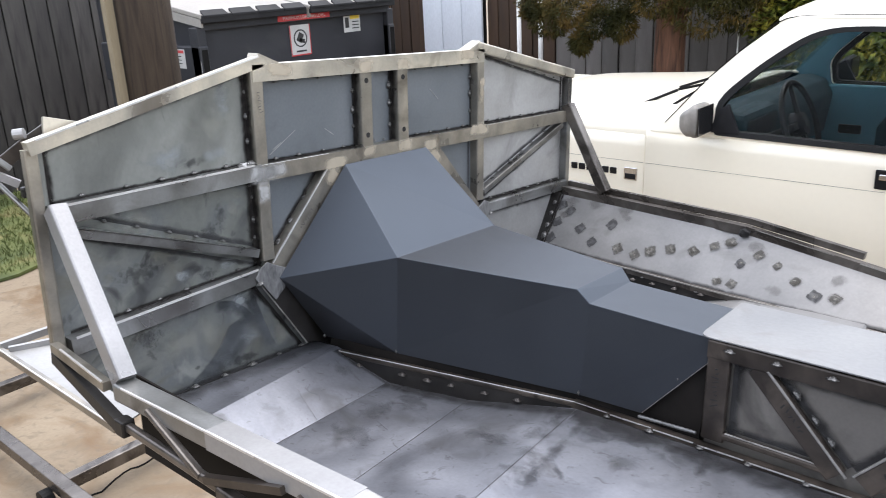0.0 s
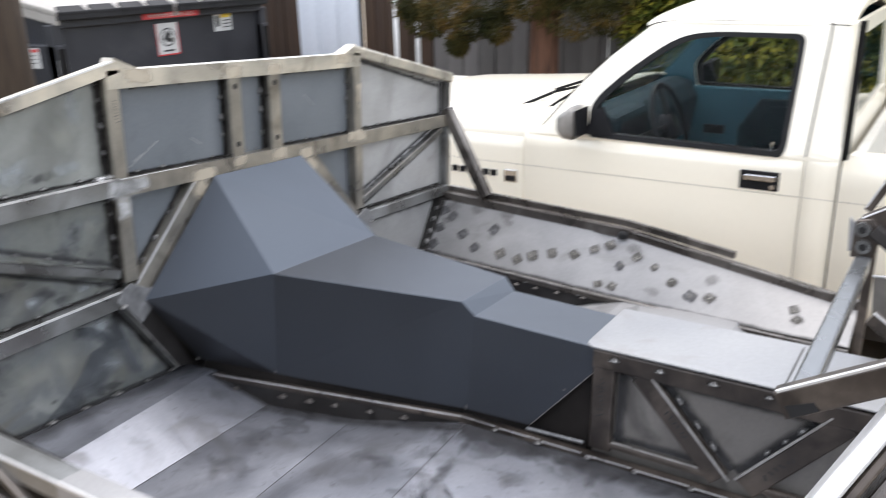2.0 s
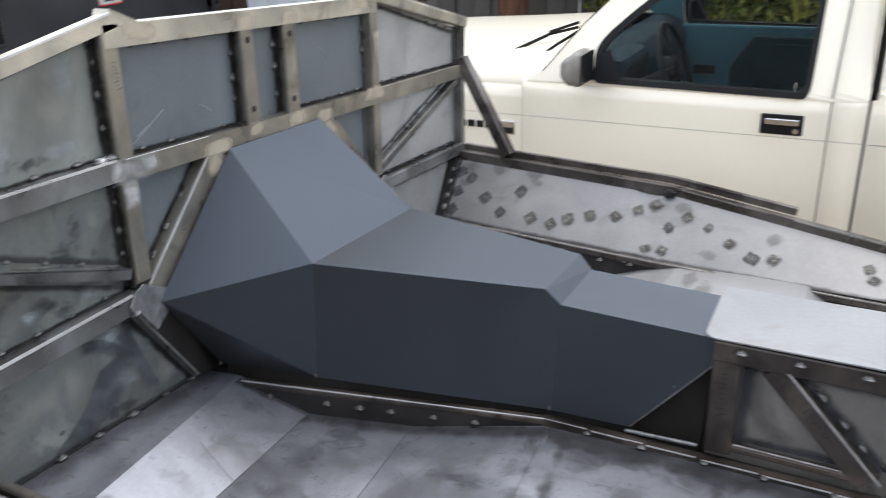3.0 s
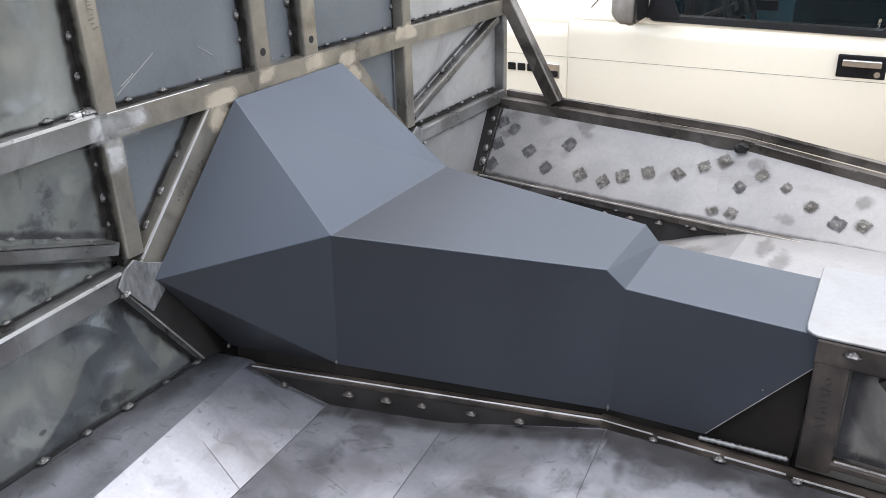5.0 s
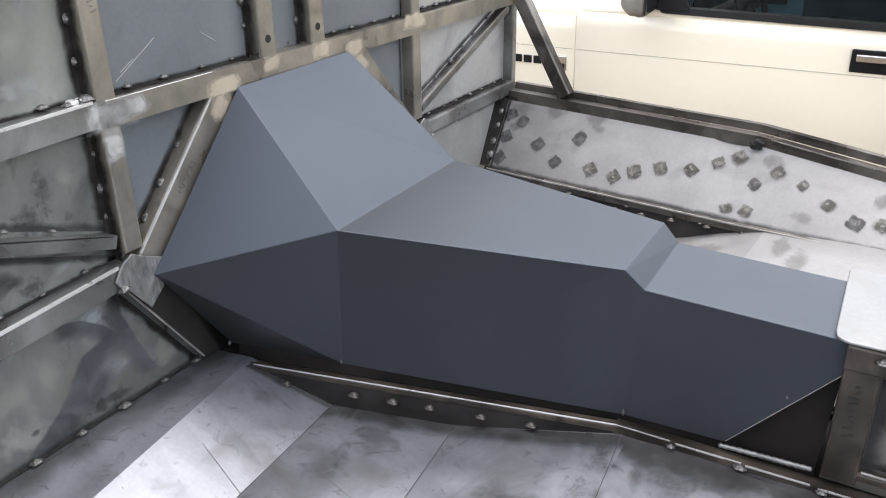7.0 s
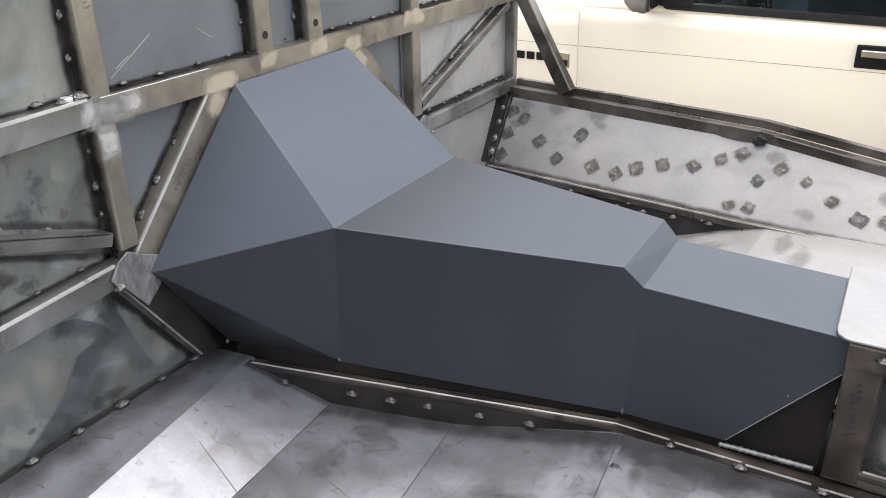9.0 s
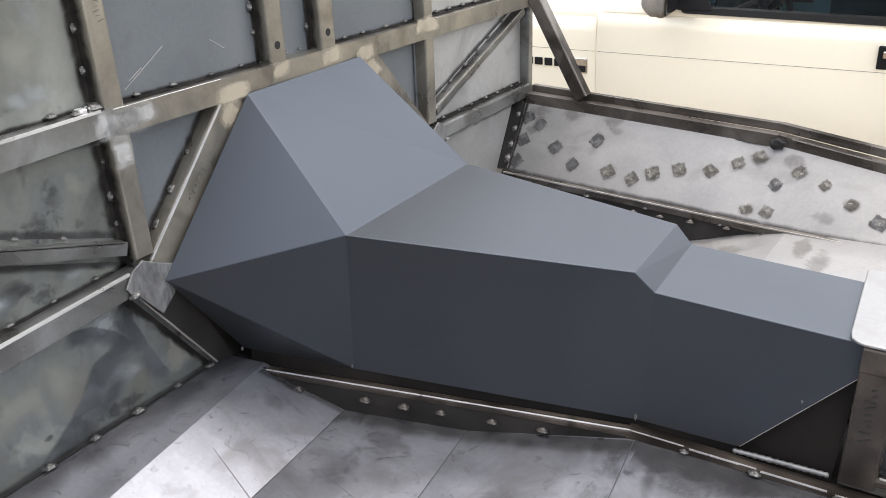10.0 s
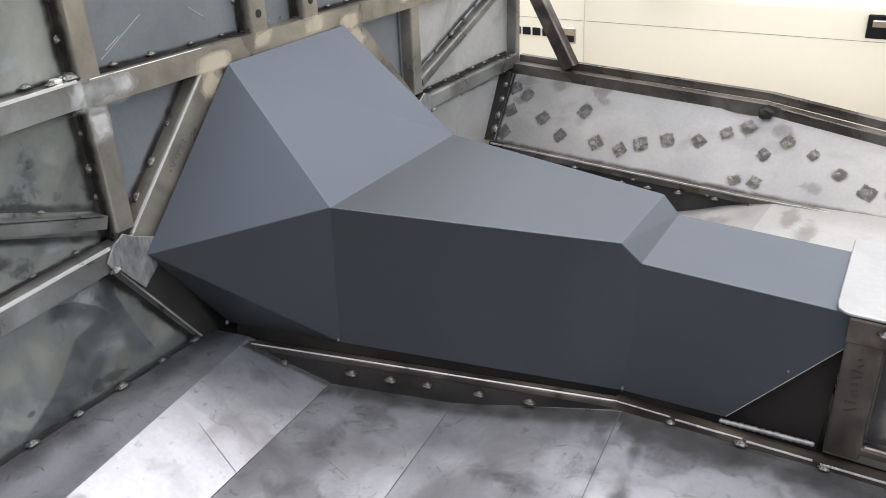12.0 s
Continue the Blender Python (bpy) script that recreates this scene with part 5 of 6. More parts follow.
    bm.faces.new(rings[-1][::-1])
    part("cover_strip", bm, M_BRUSHED, chassis, "lumpy bright weld strip at the tunnel's foot", smooth=True)
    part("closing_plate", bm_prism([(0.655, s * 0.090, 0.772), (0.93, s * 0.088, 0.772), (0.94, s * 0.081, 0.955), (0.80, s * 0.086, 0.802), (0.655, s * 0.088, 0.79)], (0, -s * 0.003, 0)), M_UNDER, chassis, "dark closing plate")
    edge_highlight(chassis, (0.813, s * 0.1018, 0.798), (0.939, s * 0.0915, 0.944), 0.0010, M_EDGE_DULL)
part("box_top", bm_prism([(0.938, -0.106, 0.997), (1.46, -0.106, 1.000), (1.46, 0.115, 1.000), (0.922, 0.118, 0.997), (0.915, 0.112, 0.997), (0.920, -0.080, 0.997), (0.923, -0.096, 0.997), (0.930, -0.103, 0.997)], (0, 0, 0.004), 0.0015), M_BOX_TOP, chassis, "pale sanded steel top plate")

# Added dark fillers close the gaps where bright ground showed through
part("foot_floor", bm_box((-0.06, -0.29, 0.758), (0.10, 0.29, 0.762)), M_DARK, chassis, "added dark filler under the tunnel's foot")
part("under_plate", bm_box((-0.02, -0.088, 0.752), (1.5, 0.088, 0.757)), M_DARK, chassis, "added dark filler under the tunnel and box")
for s in (-1, 1):
    part("under_strip", bm_box((0.66, min(s * 0.086, s * 0.108), 0.7575), (1.5, max(s * 0.086, s * 0.108), 0.7605)), M_DARK, chassis)

# ---- rear cross tube and seat-back frame ----
frame_bar((1.337, -0.44, 1.142), (1.334, 0.232, 1.142), 0.028, 0.030, (0, 0, 1), M_CROSS, "flat-topped grey cross tube")
arm = frame_bar((1.322, -0.462, 1.148), (1.62, -0.462, 1.321), 0.038, 0.026, (0, 1, 0), M_BOX, "open-ended tube")
edge_highlight(arm, (1.316, -0.472, 1.165), (1.61, -0.472, 1.336), 0.0050)
# Flat black plate paints the shade inside the tube's open end
part("tube_mouth", bm_prism([(1.327, -0.4765, 1.150), (1.336, -0.4765, 1.137), (1.366, -0.4765, 1.155), (1.358, -0.4765, 1.163)], (0, 0.002, 0)), M_HOLE, arm, "dark plate for the open tube end")
up1 = frame_bar((1.332, 0.262, 1.207), (1.80, 0.262, 1.500), 0.048, 0.030, (0, 1, 0), M_BOX, "raking dark seat-back tube")
edge_highlight(up1, (1.322, 0.249, 1.226), (1.79, 0.249, 1.519), 0.004)
for p, q in (((1.326, 0.285, 1.235), (1.366, 0.285, 1.318)), ((1.364, 0.285, 1.316), (1.425, 0.285, 1.344)), ((1.423, 0.285, 1.343), (1.80, 0.285, 1.50))):
    thin = frame_bar(p, q, 0.015, 0.018, (0, 1, 0), M_BOX)
    edge_highlight(thin, (p[0] - 0.003, p[1] - 0.008, p[2] + 0.007), (q[0] - 0.003, q[1] - 0.008, q[2] + 0.007), 0.003)
frame_bar((1.345, 0.235, 1.210), (1.80, 0.235, 0.86), 0.026, 0.026, (0, 1, 0), M_DARK, "dark raking tube")
sp = part("side_plate", bm_prism([(1.358, 0.20, 1.131), (1.413, 0.20, 1.136), (1.424, 0.20, 1.043), (1.367, 0.20, 1.042)], (0, 0.004, 0), 0.001), M_BOX_SHEET, chassis, "pale sheet gusset plate")
edge_highlight(sp, (1.358, 0.198, 1.131), (1.413, 0.198, 1.136), 0.005)
lowb = frame_bar((1.368, 0.15, 1.068), (1.80, 0.15, 0.79), 0.026, 0.024, (0, 1, 0), M_BOX)
edge_highlight(lowb, (1.372, 0.139, 1.080), (1.80, 0.139, 0.802), 0.004)
hinge = part("hinge_bracket", bm_prism([(1.310, 0.240, 1.150), (1.352, 0.240, 1.150), (1.356, 0.240, 1.212), (1.338, 0.240, 1.228), (1.312, 0.240, 1.222)], (0, 0.022, 0), 0.003), M_BOX, chassis, "hinge bracket with two round eyes")
for x, z in ((1.331, 1.175), (1.326, 1.208)):
    eye = part("hinge_eye", bm_rod((x, 0.228, z), (x, 0.242, z), 0.0135, segs=18), M_TUBE, hinge, "round welded eye")
    part("bolt", bm_rod((x, 0.224, z), (x, 0.2285, z), 0.007, segs=6), M_HOLE, eye)
part("bracket_tab", bm_prism([(1.305, 0.245, 1.160), (1.311, 0.245, 1.160), (1.311, 0.245, 1.215), (1.300, 0.245, 1.225)], (0, 0.012, 0)), M_TUBE_BRIGHT, chassis, "bright bracket tab")
# The sky's glare on this tube is put into its pale metal
frame_bar((1.223, -0.724, 0.79), (1.511, -0.388, 1.295), 0.022, 0.040, (0, 1, 0), M_EDGE, "raking tube, its sky glare painted bright")
frame_bar((1.243, -0.714, 0.785), (1.531, -0.378, 1.290), 0.012, 0.040, (0, 1, 0), M_BOX, "dark strip beside the bright tube")
frame_bar((1.272, -0.700, 0.775), (1.560, -0.364, 1.280), 0.030, 0.036, (0, 1, 0), M_TUBE_BROWN, "dull raking tube")
part("plate_seam", bm_bar((1.272, -0.104, 1.0045), (1.271, 0.094, 1.0045), 0.0016, 0.002, (0, 0, 1), 0), M_DARK, chassis, "thin dark seam across the top plate")

# ---- outer truss on the near side, front corner parts ----
frame_bar((0.258, -0.912, 0.914), (0.55, -0.912, 0.906), 0.014, 0.016, (0, 0, 1), M_TUBE_BROWN)
frame_bar((0.54, -0.914, 0.905), (1.25, -0.905, 0.862), 0.020, 0.020, (0, 0, 1), M_BOX)
for a, b, mat in ((0.338, 0.488, M_TUBE_BROWN), (0.69, 0.502, M_BOX), (0.72, 0.98, M_BOX)):
    frame_bar((a, -0.910, 0.968), (b, -0.914, 0.910 if b < 0.6 else 0.885), 0.012, 0.014, (0, 1, 0), mat)
frame_bar((-0.01, -0.902, 0.962), (0.25, -0.914, 0.909), 0.018, 0.024, (0, 0, 1), M_DARK)
part("block", bm_box((0.242, -0.925, 0.896), (0.270, -0.900, 0.926), 0.003), M_DARK, chassis, "dark end block")
part("front_wing_plate", bm_prism([(-0.735, -0.755, 0.718), (-0.09, -0.765, 0.722), (-0.12, -0.69, 0.722), (-0.70, -0.63, 0.720)], (0, 0, -0.004)), M_SHEET_LIGHT, chassis, "bright triangular plate")
wing = frame_bar((-0.740, -0.757, 0.722), (-0.085, -0.769, 0.724), 0.014, 0.018, (0, 0, 1), M_TUBE_SANDED)
edge_highlight(wing, (-0.735, -0.763, 0.731), (-0.09, -0.775, 0.733), 0.0040)
frame_bar((-0.742, -0.752, 0.728), (-0.760, -0.50, 0.735), 0.014, 0.02, (0, 0, 1), M_TUBE_BRIGHT)
frame_bar((-0.715, -0.740, 0.722), (-0.62, -0.50, 0.730), 0.014, 0.02, (0, 0, 1), M_TUBE_BRIGHT)
part("corner_bracket", bm_prism([(-0.050, -0.844, 1.410), (-0.046, -0.772, 1.392), (-0.046, -0.850, 1.366)], (-0.012, 0.002, -0.002), 0.001), M_TUBE_CREAM, chassis, "sanded corner plate")
part("corner_bracket", bm_prism([(-0.060, -0.832, 1.400), (-0.066, -0.876, 1.374), (-0.080, -0.924, 1.338), (-0.080, -0.920, 1.308), (-0.062, -0.862, 1.356)], (-0.006, -0.003, -0.002), 0.001), M_BOX, chassis, "dark corner bracket plate")
part("corner_bracket", bm_prism([(-0.050, -0.885, 1.352), (-0.050, -0.862, 1.350), (-0.050, -0.868, 1.260), (-0.050, -0.890, 1.256)], (-0.005, -0.002, 0.0), 0.001), M_TUBE_SANDED, chassis, "worn corner bracket plate")
part("corner_clip", bm_box((-0.068, -0.898, 1.264), (-0.052, -0.884, 1.284), 0.003), M_DARK, chassis, "black clip")
frame_bar((-0.075, -0.934, 1.313), (-0.058, -0.900, 1.291), 0.013, 0.014, (0, 0, 1), M_TUBE_BRIGHT)
frame_bar((-0.085, -0.926, 1.292), (-0.052, -0.886, 1.226), 0.008, 0.010, (0, 1, 0), M_TUBE)
frame_bar((-0.085, -0.935, 1.350), (-0.075, -0.905, 1.318), 0.010, 0.012, (0, 1, 0), M_TUBE)
part("bolt", bm_rod((-0.058, -0.878, 1.382), (-0.070, -0.892, 1.380), 0.010, segs=12), M_TUBE_BRIGHT, chassis, "round bolt head")
for y in (-0.42, 0.42):
    frame_bar((-0.25, y, 0.62), (1.5, y, 0.62), 0.06, 0.05, (0, 0, 1), M_TUBE, "main frame rail")
for x in (-0.2, 0.1, 1.0, 1.45):
    frame_bar((x, -0.45, 0.60), (x, 0.45, 0.60), 0.05, 0.05, (0, 0, 1), M_TUBE)

# ---- dolly under the car ----
dolly = thing("chassis_dolly", "low steel tube dolly on casters under the chassis", "dolly")
for y in (-0.52, 0.55):
    part("side_rail", bm_bar((-2.25, y, 0.10), (1.7, y, 0.10), 0.05, 0.05, (0, 0, 1)), M_TUBE_BROWN, dolly)
for x in (-2.2, -1.24, 0.3, 1.6):
    part("cross_bar", bm_bar((x, -0.50, 0.10), (x, 0.53, 0.10), 0.048, 0.048, (0, 0, 1)), M_TUBE_BROWN, dolly)
for x in (0.3, 1.4):
    for y in (-0.40, 0.40):
        part("post", bm_bar((x, y, 0.12), (x, y, 0.68), 0.05, 0.05, (1, 0, 0)), M_TUBE_BROWN, dolly)
for x in (-1.30, 1.6):
    for y in (-0.56, 0.58):
        part("caster", bm_rod((x, y - 0.02, 0.038), (x, y + 0.02, 0.038), 0.038, segs=16), M_RUBBER, dolly, "black rubber caster wheel")

# ---- pickup truck ----
truck = thing("pickup_truck", "parked cream-white pickup truck with teal interior", "truck")
Y0, YM = 1.90, 2.74


def ty(z):
    """The side's lean: how far in it stands at a height."""
    return Y0 + max(0.0, z - 1.06) * 0.30 + max(0.0, 0.70 - z) * 0.10


def side_pts(pts, dy=0.0, far=False):
    return [(x, (2 * YM - ty(z) - dy) if far else ty(z) + dy, z) for x, z in pts]


def side_sheet(x0, x1, z0, z1, dy=0.0, far=False, steps=10, turn_in=0.035):
    """A body side with a soft shoulder, from z0 to z1."""
    zs = smooth_steps(z0, z1, steps)
    def place(x, z):
        bulge = turn_in * max(0.0, (z - (z1 - 0.07)) / 0.07) ** 2
        y = ty(z) + dy + bulge + 0.012 * math.cos((z - 0.75) * 4) * -1 + 0.012
        return (x, 2 * YM - y if far else y, z)
    return thicken(bm_grid([x0, x1], zs, place), (0, -0.02 if far else 0.02, 0))


def rounded(pts, r, times=2):
    """Cuts the corners of a loop: each corner becomes two points."""
    for _ in range(times):
        k = len(pts)
        pts = [q for i in range(k) for q in ((pts[i][0] + (pts[i - 1][0] - pts[i][0]) * r, pts[i][1] + (pts[i - 1][1] - pts[i][1]) * r), (pts[i][0] + (pts[(i + 1) % k][0] - pts[i][0]) * r, pts[i][1] + (pts[(i + 1) % k][1] - pts[i][1]) * r))]
    return pts


for far in (False, True):
    part("fender", side_sheet(-1.70, -0.239, 0.42, 1.032, 0, far, 10, 0.006), M_WHITE, truck, smooth=True)
    door = part("door", side_sheet(-0.235, 0.964, 0.40, 1.058, 0, far, 10, 0.006), M_WHITE, truck, smooth=True)
    part("cab_corner", side_sheet(0.968, 1.085, 0.40, 1.10, 0, far, 10, 0.006), M_WHITE, truck, smooth=True)
    drip = [(-0.15, 1.094), (0.008, 1.283), (0.156, 1.426), (0.255, 1.512), (0.30, 1.533), (0.348, 1.542), (0.577, 1.549), (0.951, 1.541), (1.045, 1.536)]
    outer = rounded([(-0.22, 1.05), (0.1, 1.047), (0.45, 1.045), (0.84, 1.045), (1.0, 1.045), (1.085, 1.05), (1.075, 1.2), (1.062, 1.46), (1.056, 1.50), (1.045, 1.540), (0.83, 1.544), (0.577, 1.551), (0.300, 1.535), (0.10, 1.374), (-0.05, 1.212), (-0.15, 1.096)], 0.03)
    seal = rounded([(0.083, 1.060), (0.13, 1.0595), (0.45, 1.055), (0.84, 1.049), (0.874, 1.048), (0.889, 1.080), (0.891, 1.13), (0.898, 1.44), (0.898, 1.485), (0.880, 1.503), (0.83, 1.504), (0.52, 1.506), (0.395, 1.475), (0.231, 1.358), (0.070, 1.208), (0.077, 1.10)], 0.22)
    inner = rounded([(0.106, 1.081), (0.15, 1.0805), (0.45, 1.076), (0.82, 1.070), (0.853, 1.069), (0.868, 1.095), (0.870, 1.14), (0.876, 1.43), (0.876, 1.468), (0.862, 1.484), (0.81, 1.485), (0.54, 1.487), (0.424, 1.461), (0.258, 1.347), (0.098, 1.194), (0.100, 1.12)], 0.22)
    cab = part("cab_side", bm_ring(side_pts(outer, 0.011, far), side_pts(seal, 0.011, far), (0, -0.045 if far else 0.045, 0)), M_WHITE, truck)
    part("window_seal", bm_ring(side_pts(seal, 0.004, far), side_pts(inner, 0.006, far), (0, -0.035 if far else 0.035, 0)), M_RUBBER, cab, "black rubber window seal")
    if far:
        part("pillar_trim", bm_ring(side_pts(outer, 0.062, True), side_pts(seal, 0.062, True), (0, -0.004, 0)), M_TEAL, cab, "teal pillar lining")
    if not far:
        bm = bmesh.new()
        for p, q in zip(drip, drip[1:]):
            (pa, pb) = side_pts([p, q], 0.010)
            bm_bar(pa, pb, 0.0035, 0.004, (0, 1, 0), 0, bm)
        part("drip_line", bm, M_GAP, cab, "dark seam along the roof gutter")
    pane = part("window_pane", bm_prism(side_pts(inner, 0.024, far), (0, 0.003, 0)), M_GLASS, cab, "clear side window glass")
    pane.visible_shadow = False
    if not far:
        part("door_gap", bm_bar((0.966, ty(1.06) + 0.005, 1.06), (0.985, ty(1.57) + 0.005, 1.57), 0.0035, 0.01, (0, 1, 0), 0), M_CREASE, cab)
        bez = part("door_handle", bm_box((0.733, Y0 - 0.002, 0.912), (0.882, Y0 + 0.022, 0.988), 0.004), M_TRIM_BLACK, door, "black recessed door handle")
        part("pull", bm_box((0.748, Y0 - 0.010, 0.950), (0.868, Y0 + 0.0, 0.974), 0.004), M_CHROME, bez, "chrome pull bar")
        part("lock", bm_rod((0.858, Y0 + 0.004, 0.929), (0.858, Y0 - 0.006, 0.929), 0.010, segs=14), M_CHROME, bez, "round key lock")
        part("lock_pin", bm_rod((0.835, Y0 + 0.045, 1.06), (0.835, Y0 + 0.045, 1.10), 0.006, segs=8), M_CHROME, door)
    for z in (0.9015,):
        for x0, x1 in ((-1.70, -0.24), (-0.23, 0.963), (0.972, 1.085)):
            yy = Y0 + 0.012 * (1 - math.cos((z - 0.75) * 4)) + 0.0022
            part("body_crease", bm_box((x0, (2 * YM - yy - 0.001) if far else yy - 0.003, z - 0.0005), (x1, (2 * YM - yy + 0.003) if far else yy + 0.001, z + 0.0005)), M_CREASE, truck)
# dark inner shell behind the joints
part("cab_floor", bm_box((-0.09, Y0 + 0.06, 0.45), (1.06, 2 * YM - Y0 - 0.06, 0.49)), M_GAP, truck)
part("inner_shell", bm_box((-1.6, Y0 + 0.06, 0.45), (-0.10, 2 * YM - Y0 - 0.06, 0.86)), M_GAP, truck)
# bonnet
BONNET = ((1.9125, 1.03), (1.917, 1.06), (1.935, 1.078), (1.98, 1.094), (2.08, 1.107), (2.30, 1.117), (2.55, 1.121), (2.74, 1.122))
BONNET += tuple((2 * YM - y, z) for y, z in BONNET[-2::-1])
def bonnet(x, k):
    y, z = BONNET[k]
    rise = (z - 1.03) / 0.13
    nose = 0.12 * max(0, (-x - 1.25) / 0.45) ** 2
    return (x, y, z + rise * (0.09 * (x + 0.72) / 0.85 - nose))
part("bonnet", thicken(bm_grid(smooth_steps(-1.70, -0.10, 16), list(range(len(BONNET))), bonnet), (0, 0, -0.01)), M_WHITE, truck, "cream-white bonnet", smooth=True)
for a, b in (((-0.47, 2.07, 1.085), (-0.265, 2.28, 1.180)), ((-0.265, 2.30, 1.190), (-0.128, 2.31, 1.236)), ((-0.264, 2.10, 1.098), (-0.165, 2.12, 1.166)), ((-0.165, 2.12, 1.166), (-0.06, 2.14, 1.232)), ((-0.275, 2.31, 1.178), (-0.135, 2.33, 1.212)), ((-0.20, 2.85, 1.170), (-0.05, 3.30, 1.200))):
    part("wiper", bm_bar(a, b, 0.011, 0.012, (0, 0, 1), 0.002), M_TRIM_BLACK, truck, "black wiper arm")
# roof, screens
def roof(x, f):
    y = 2.052 + (2 * YM - 2 * 2.052) * f
    k = 1 - abs(2 * f - 1) ** 4
    q = (x - 0.27) / 0.78
    return (x, y, 1.546 + 0.088 * k - (0.012 + 0.05 * k) * max(0, 1 - q * 3.2) ** 2 - 0.02 * max(0, q * 5 - 4) ** 2)
part("roof", thicken(bm_grid(smooth_steps(0.27, 1.05, 16), smooth_steps(0, 1, 24), roof), (0, 0, -0.03)), M_WHITE, truck, "cream-white cab roof", smooth=True)
ws = part("windscreen", bm_prism([(-0.14, 1.975, 1.10), (0.285, 2.085, 1.525), (0.285, 3.395, 1.525), (-0.14, 3.505, 1.10)], (0.004, 0, 0.004)), M_GLASS, truck, "clear windscreen")
ws.visible_shadow = False
part("sticker", bm_prism([(0.155, 2.10, 1.325), (0.185, 2.10, 1.355), (0.185, 2.17, 1.355), (0.155, 2.17, 1.325)], (0.002, 0, 0.002)), M_STICKER, ws, "white service sticker")
back_out = [(1.07, 2.04, 1.06), (1.07, 3.44, 1.06), (1.05, 3.42, 1.545), (1.05, 2.06, 1.545)]
back_in = [(1.07, 2.20, 1.16), (1.07, 3.28, 1.16), (1.055, 3.25, 1.49), (1.055, 2.23, 1.49)]
part("cab_back", bm_ring(back_out, back_in, (0.02, 0, 0)), M_WHITE, truck)
part("cab_back_lower", bm_box((1.065, 1.93, 0.45), (1.085, 3.55, 1.06)), M_WHITE, truck)
bp = part("rear_window", bm_prism(back_in, (0.004, 0, 0)), M_GLASS, truck, "cab rear window")
bp.visible_shadow = False
part("cab_gap", bm_box((1.086, 1.935, 0.45), (1.108, 1.97, 1.56)), M_GAP, truck)
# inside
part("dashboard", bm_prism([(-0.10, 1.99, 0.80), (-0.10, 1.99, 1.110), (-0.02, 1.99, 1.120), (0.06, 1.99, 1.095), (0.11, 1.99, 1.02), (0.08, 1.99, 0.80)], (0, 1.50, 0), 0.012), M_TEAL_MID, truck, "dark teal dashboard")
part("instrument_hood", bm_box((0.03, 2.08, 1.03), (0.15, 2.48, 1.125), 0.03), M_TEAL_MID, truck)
bm = bmesh.new()
R, r = 0.190, 0.014
ring = [[bm.verts.new(((R + r * math.cos(b)) * math.cos(a), (R + r * math.cos(b)) * math.sin(a), r * math.sin(b))) for b in [2 * math.pi * j / 8 for j in range(8)]] for a in [2 * math.pi * i / 36 for i in range(36)]]
for i in range(36):
    for j in range(8):
        bm.faces.new((ring[i][j], ring[(i + 1) % 36][j], ring[(i + 1) % 36][(j + 1) % 8], ring[i][(j + 1) % 8]))
bm_bar((-R, 0, 0), (R, 0, 0), 0.03, 0.015, (0, 0, 1), 0, bm)
bm_bar((0, 0, 0), (0, -R, 0), 0.03, 0.015, (0, 0, 1), 0, bm)
bm_rod((0, 0, -0.03), (0, 0, 0.02), 0.06, 0.05, 16, bm)
part("instrument_face", bm_box((0.148, 2.11, 0.90), (0.153, 2.46, 1.085)), M_CABIN_BLACK, truck, "black instrument face")
wheel = part("steering_wheel", bm, M_CABIN_BLACK, truck, "black steering wheel", smooth=True)
wheel.matrix_basis = pose(0.315, 2.30, 1.06, 0, 70, 0)
part("steering_column", bm_rod((0.34, 2.30, 1.05), (0.12, 2.30, 0.94), 0.035, segs=12), M_CABIN_BLACK, truck)
part("far_door_trim", bm_box((-0.15, 3.46, 0.55), (1.0, 3.50, 1.068), 0.01), M_TEAL, truck, "teal moulded inner door panel")
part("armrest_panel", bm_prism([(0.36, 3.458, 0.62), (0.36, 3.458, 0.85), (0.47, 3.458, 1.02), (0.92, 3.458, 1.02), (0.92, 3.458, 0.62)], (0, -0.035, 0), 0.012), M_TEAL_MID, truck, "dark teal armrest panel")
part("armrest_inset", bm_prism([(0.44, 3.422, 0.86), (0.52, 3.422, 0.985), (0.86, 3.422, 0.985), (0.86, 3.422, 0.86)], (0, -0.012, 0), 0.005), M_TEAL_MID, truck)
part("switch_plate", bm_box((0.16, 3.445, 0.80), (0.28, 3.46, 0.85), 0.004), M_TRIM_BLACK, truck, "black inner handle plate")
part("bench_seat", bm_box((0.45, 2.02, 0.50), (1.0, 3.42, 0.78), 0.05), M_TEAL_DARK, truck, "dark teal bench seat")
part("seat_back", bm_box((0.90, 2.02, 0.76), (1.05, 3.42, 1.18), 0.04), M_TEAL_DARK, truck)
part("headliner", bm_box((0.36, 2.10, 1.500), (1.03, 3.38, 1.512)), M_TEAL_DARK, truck)
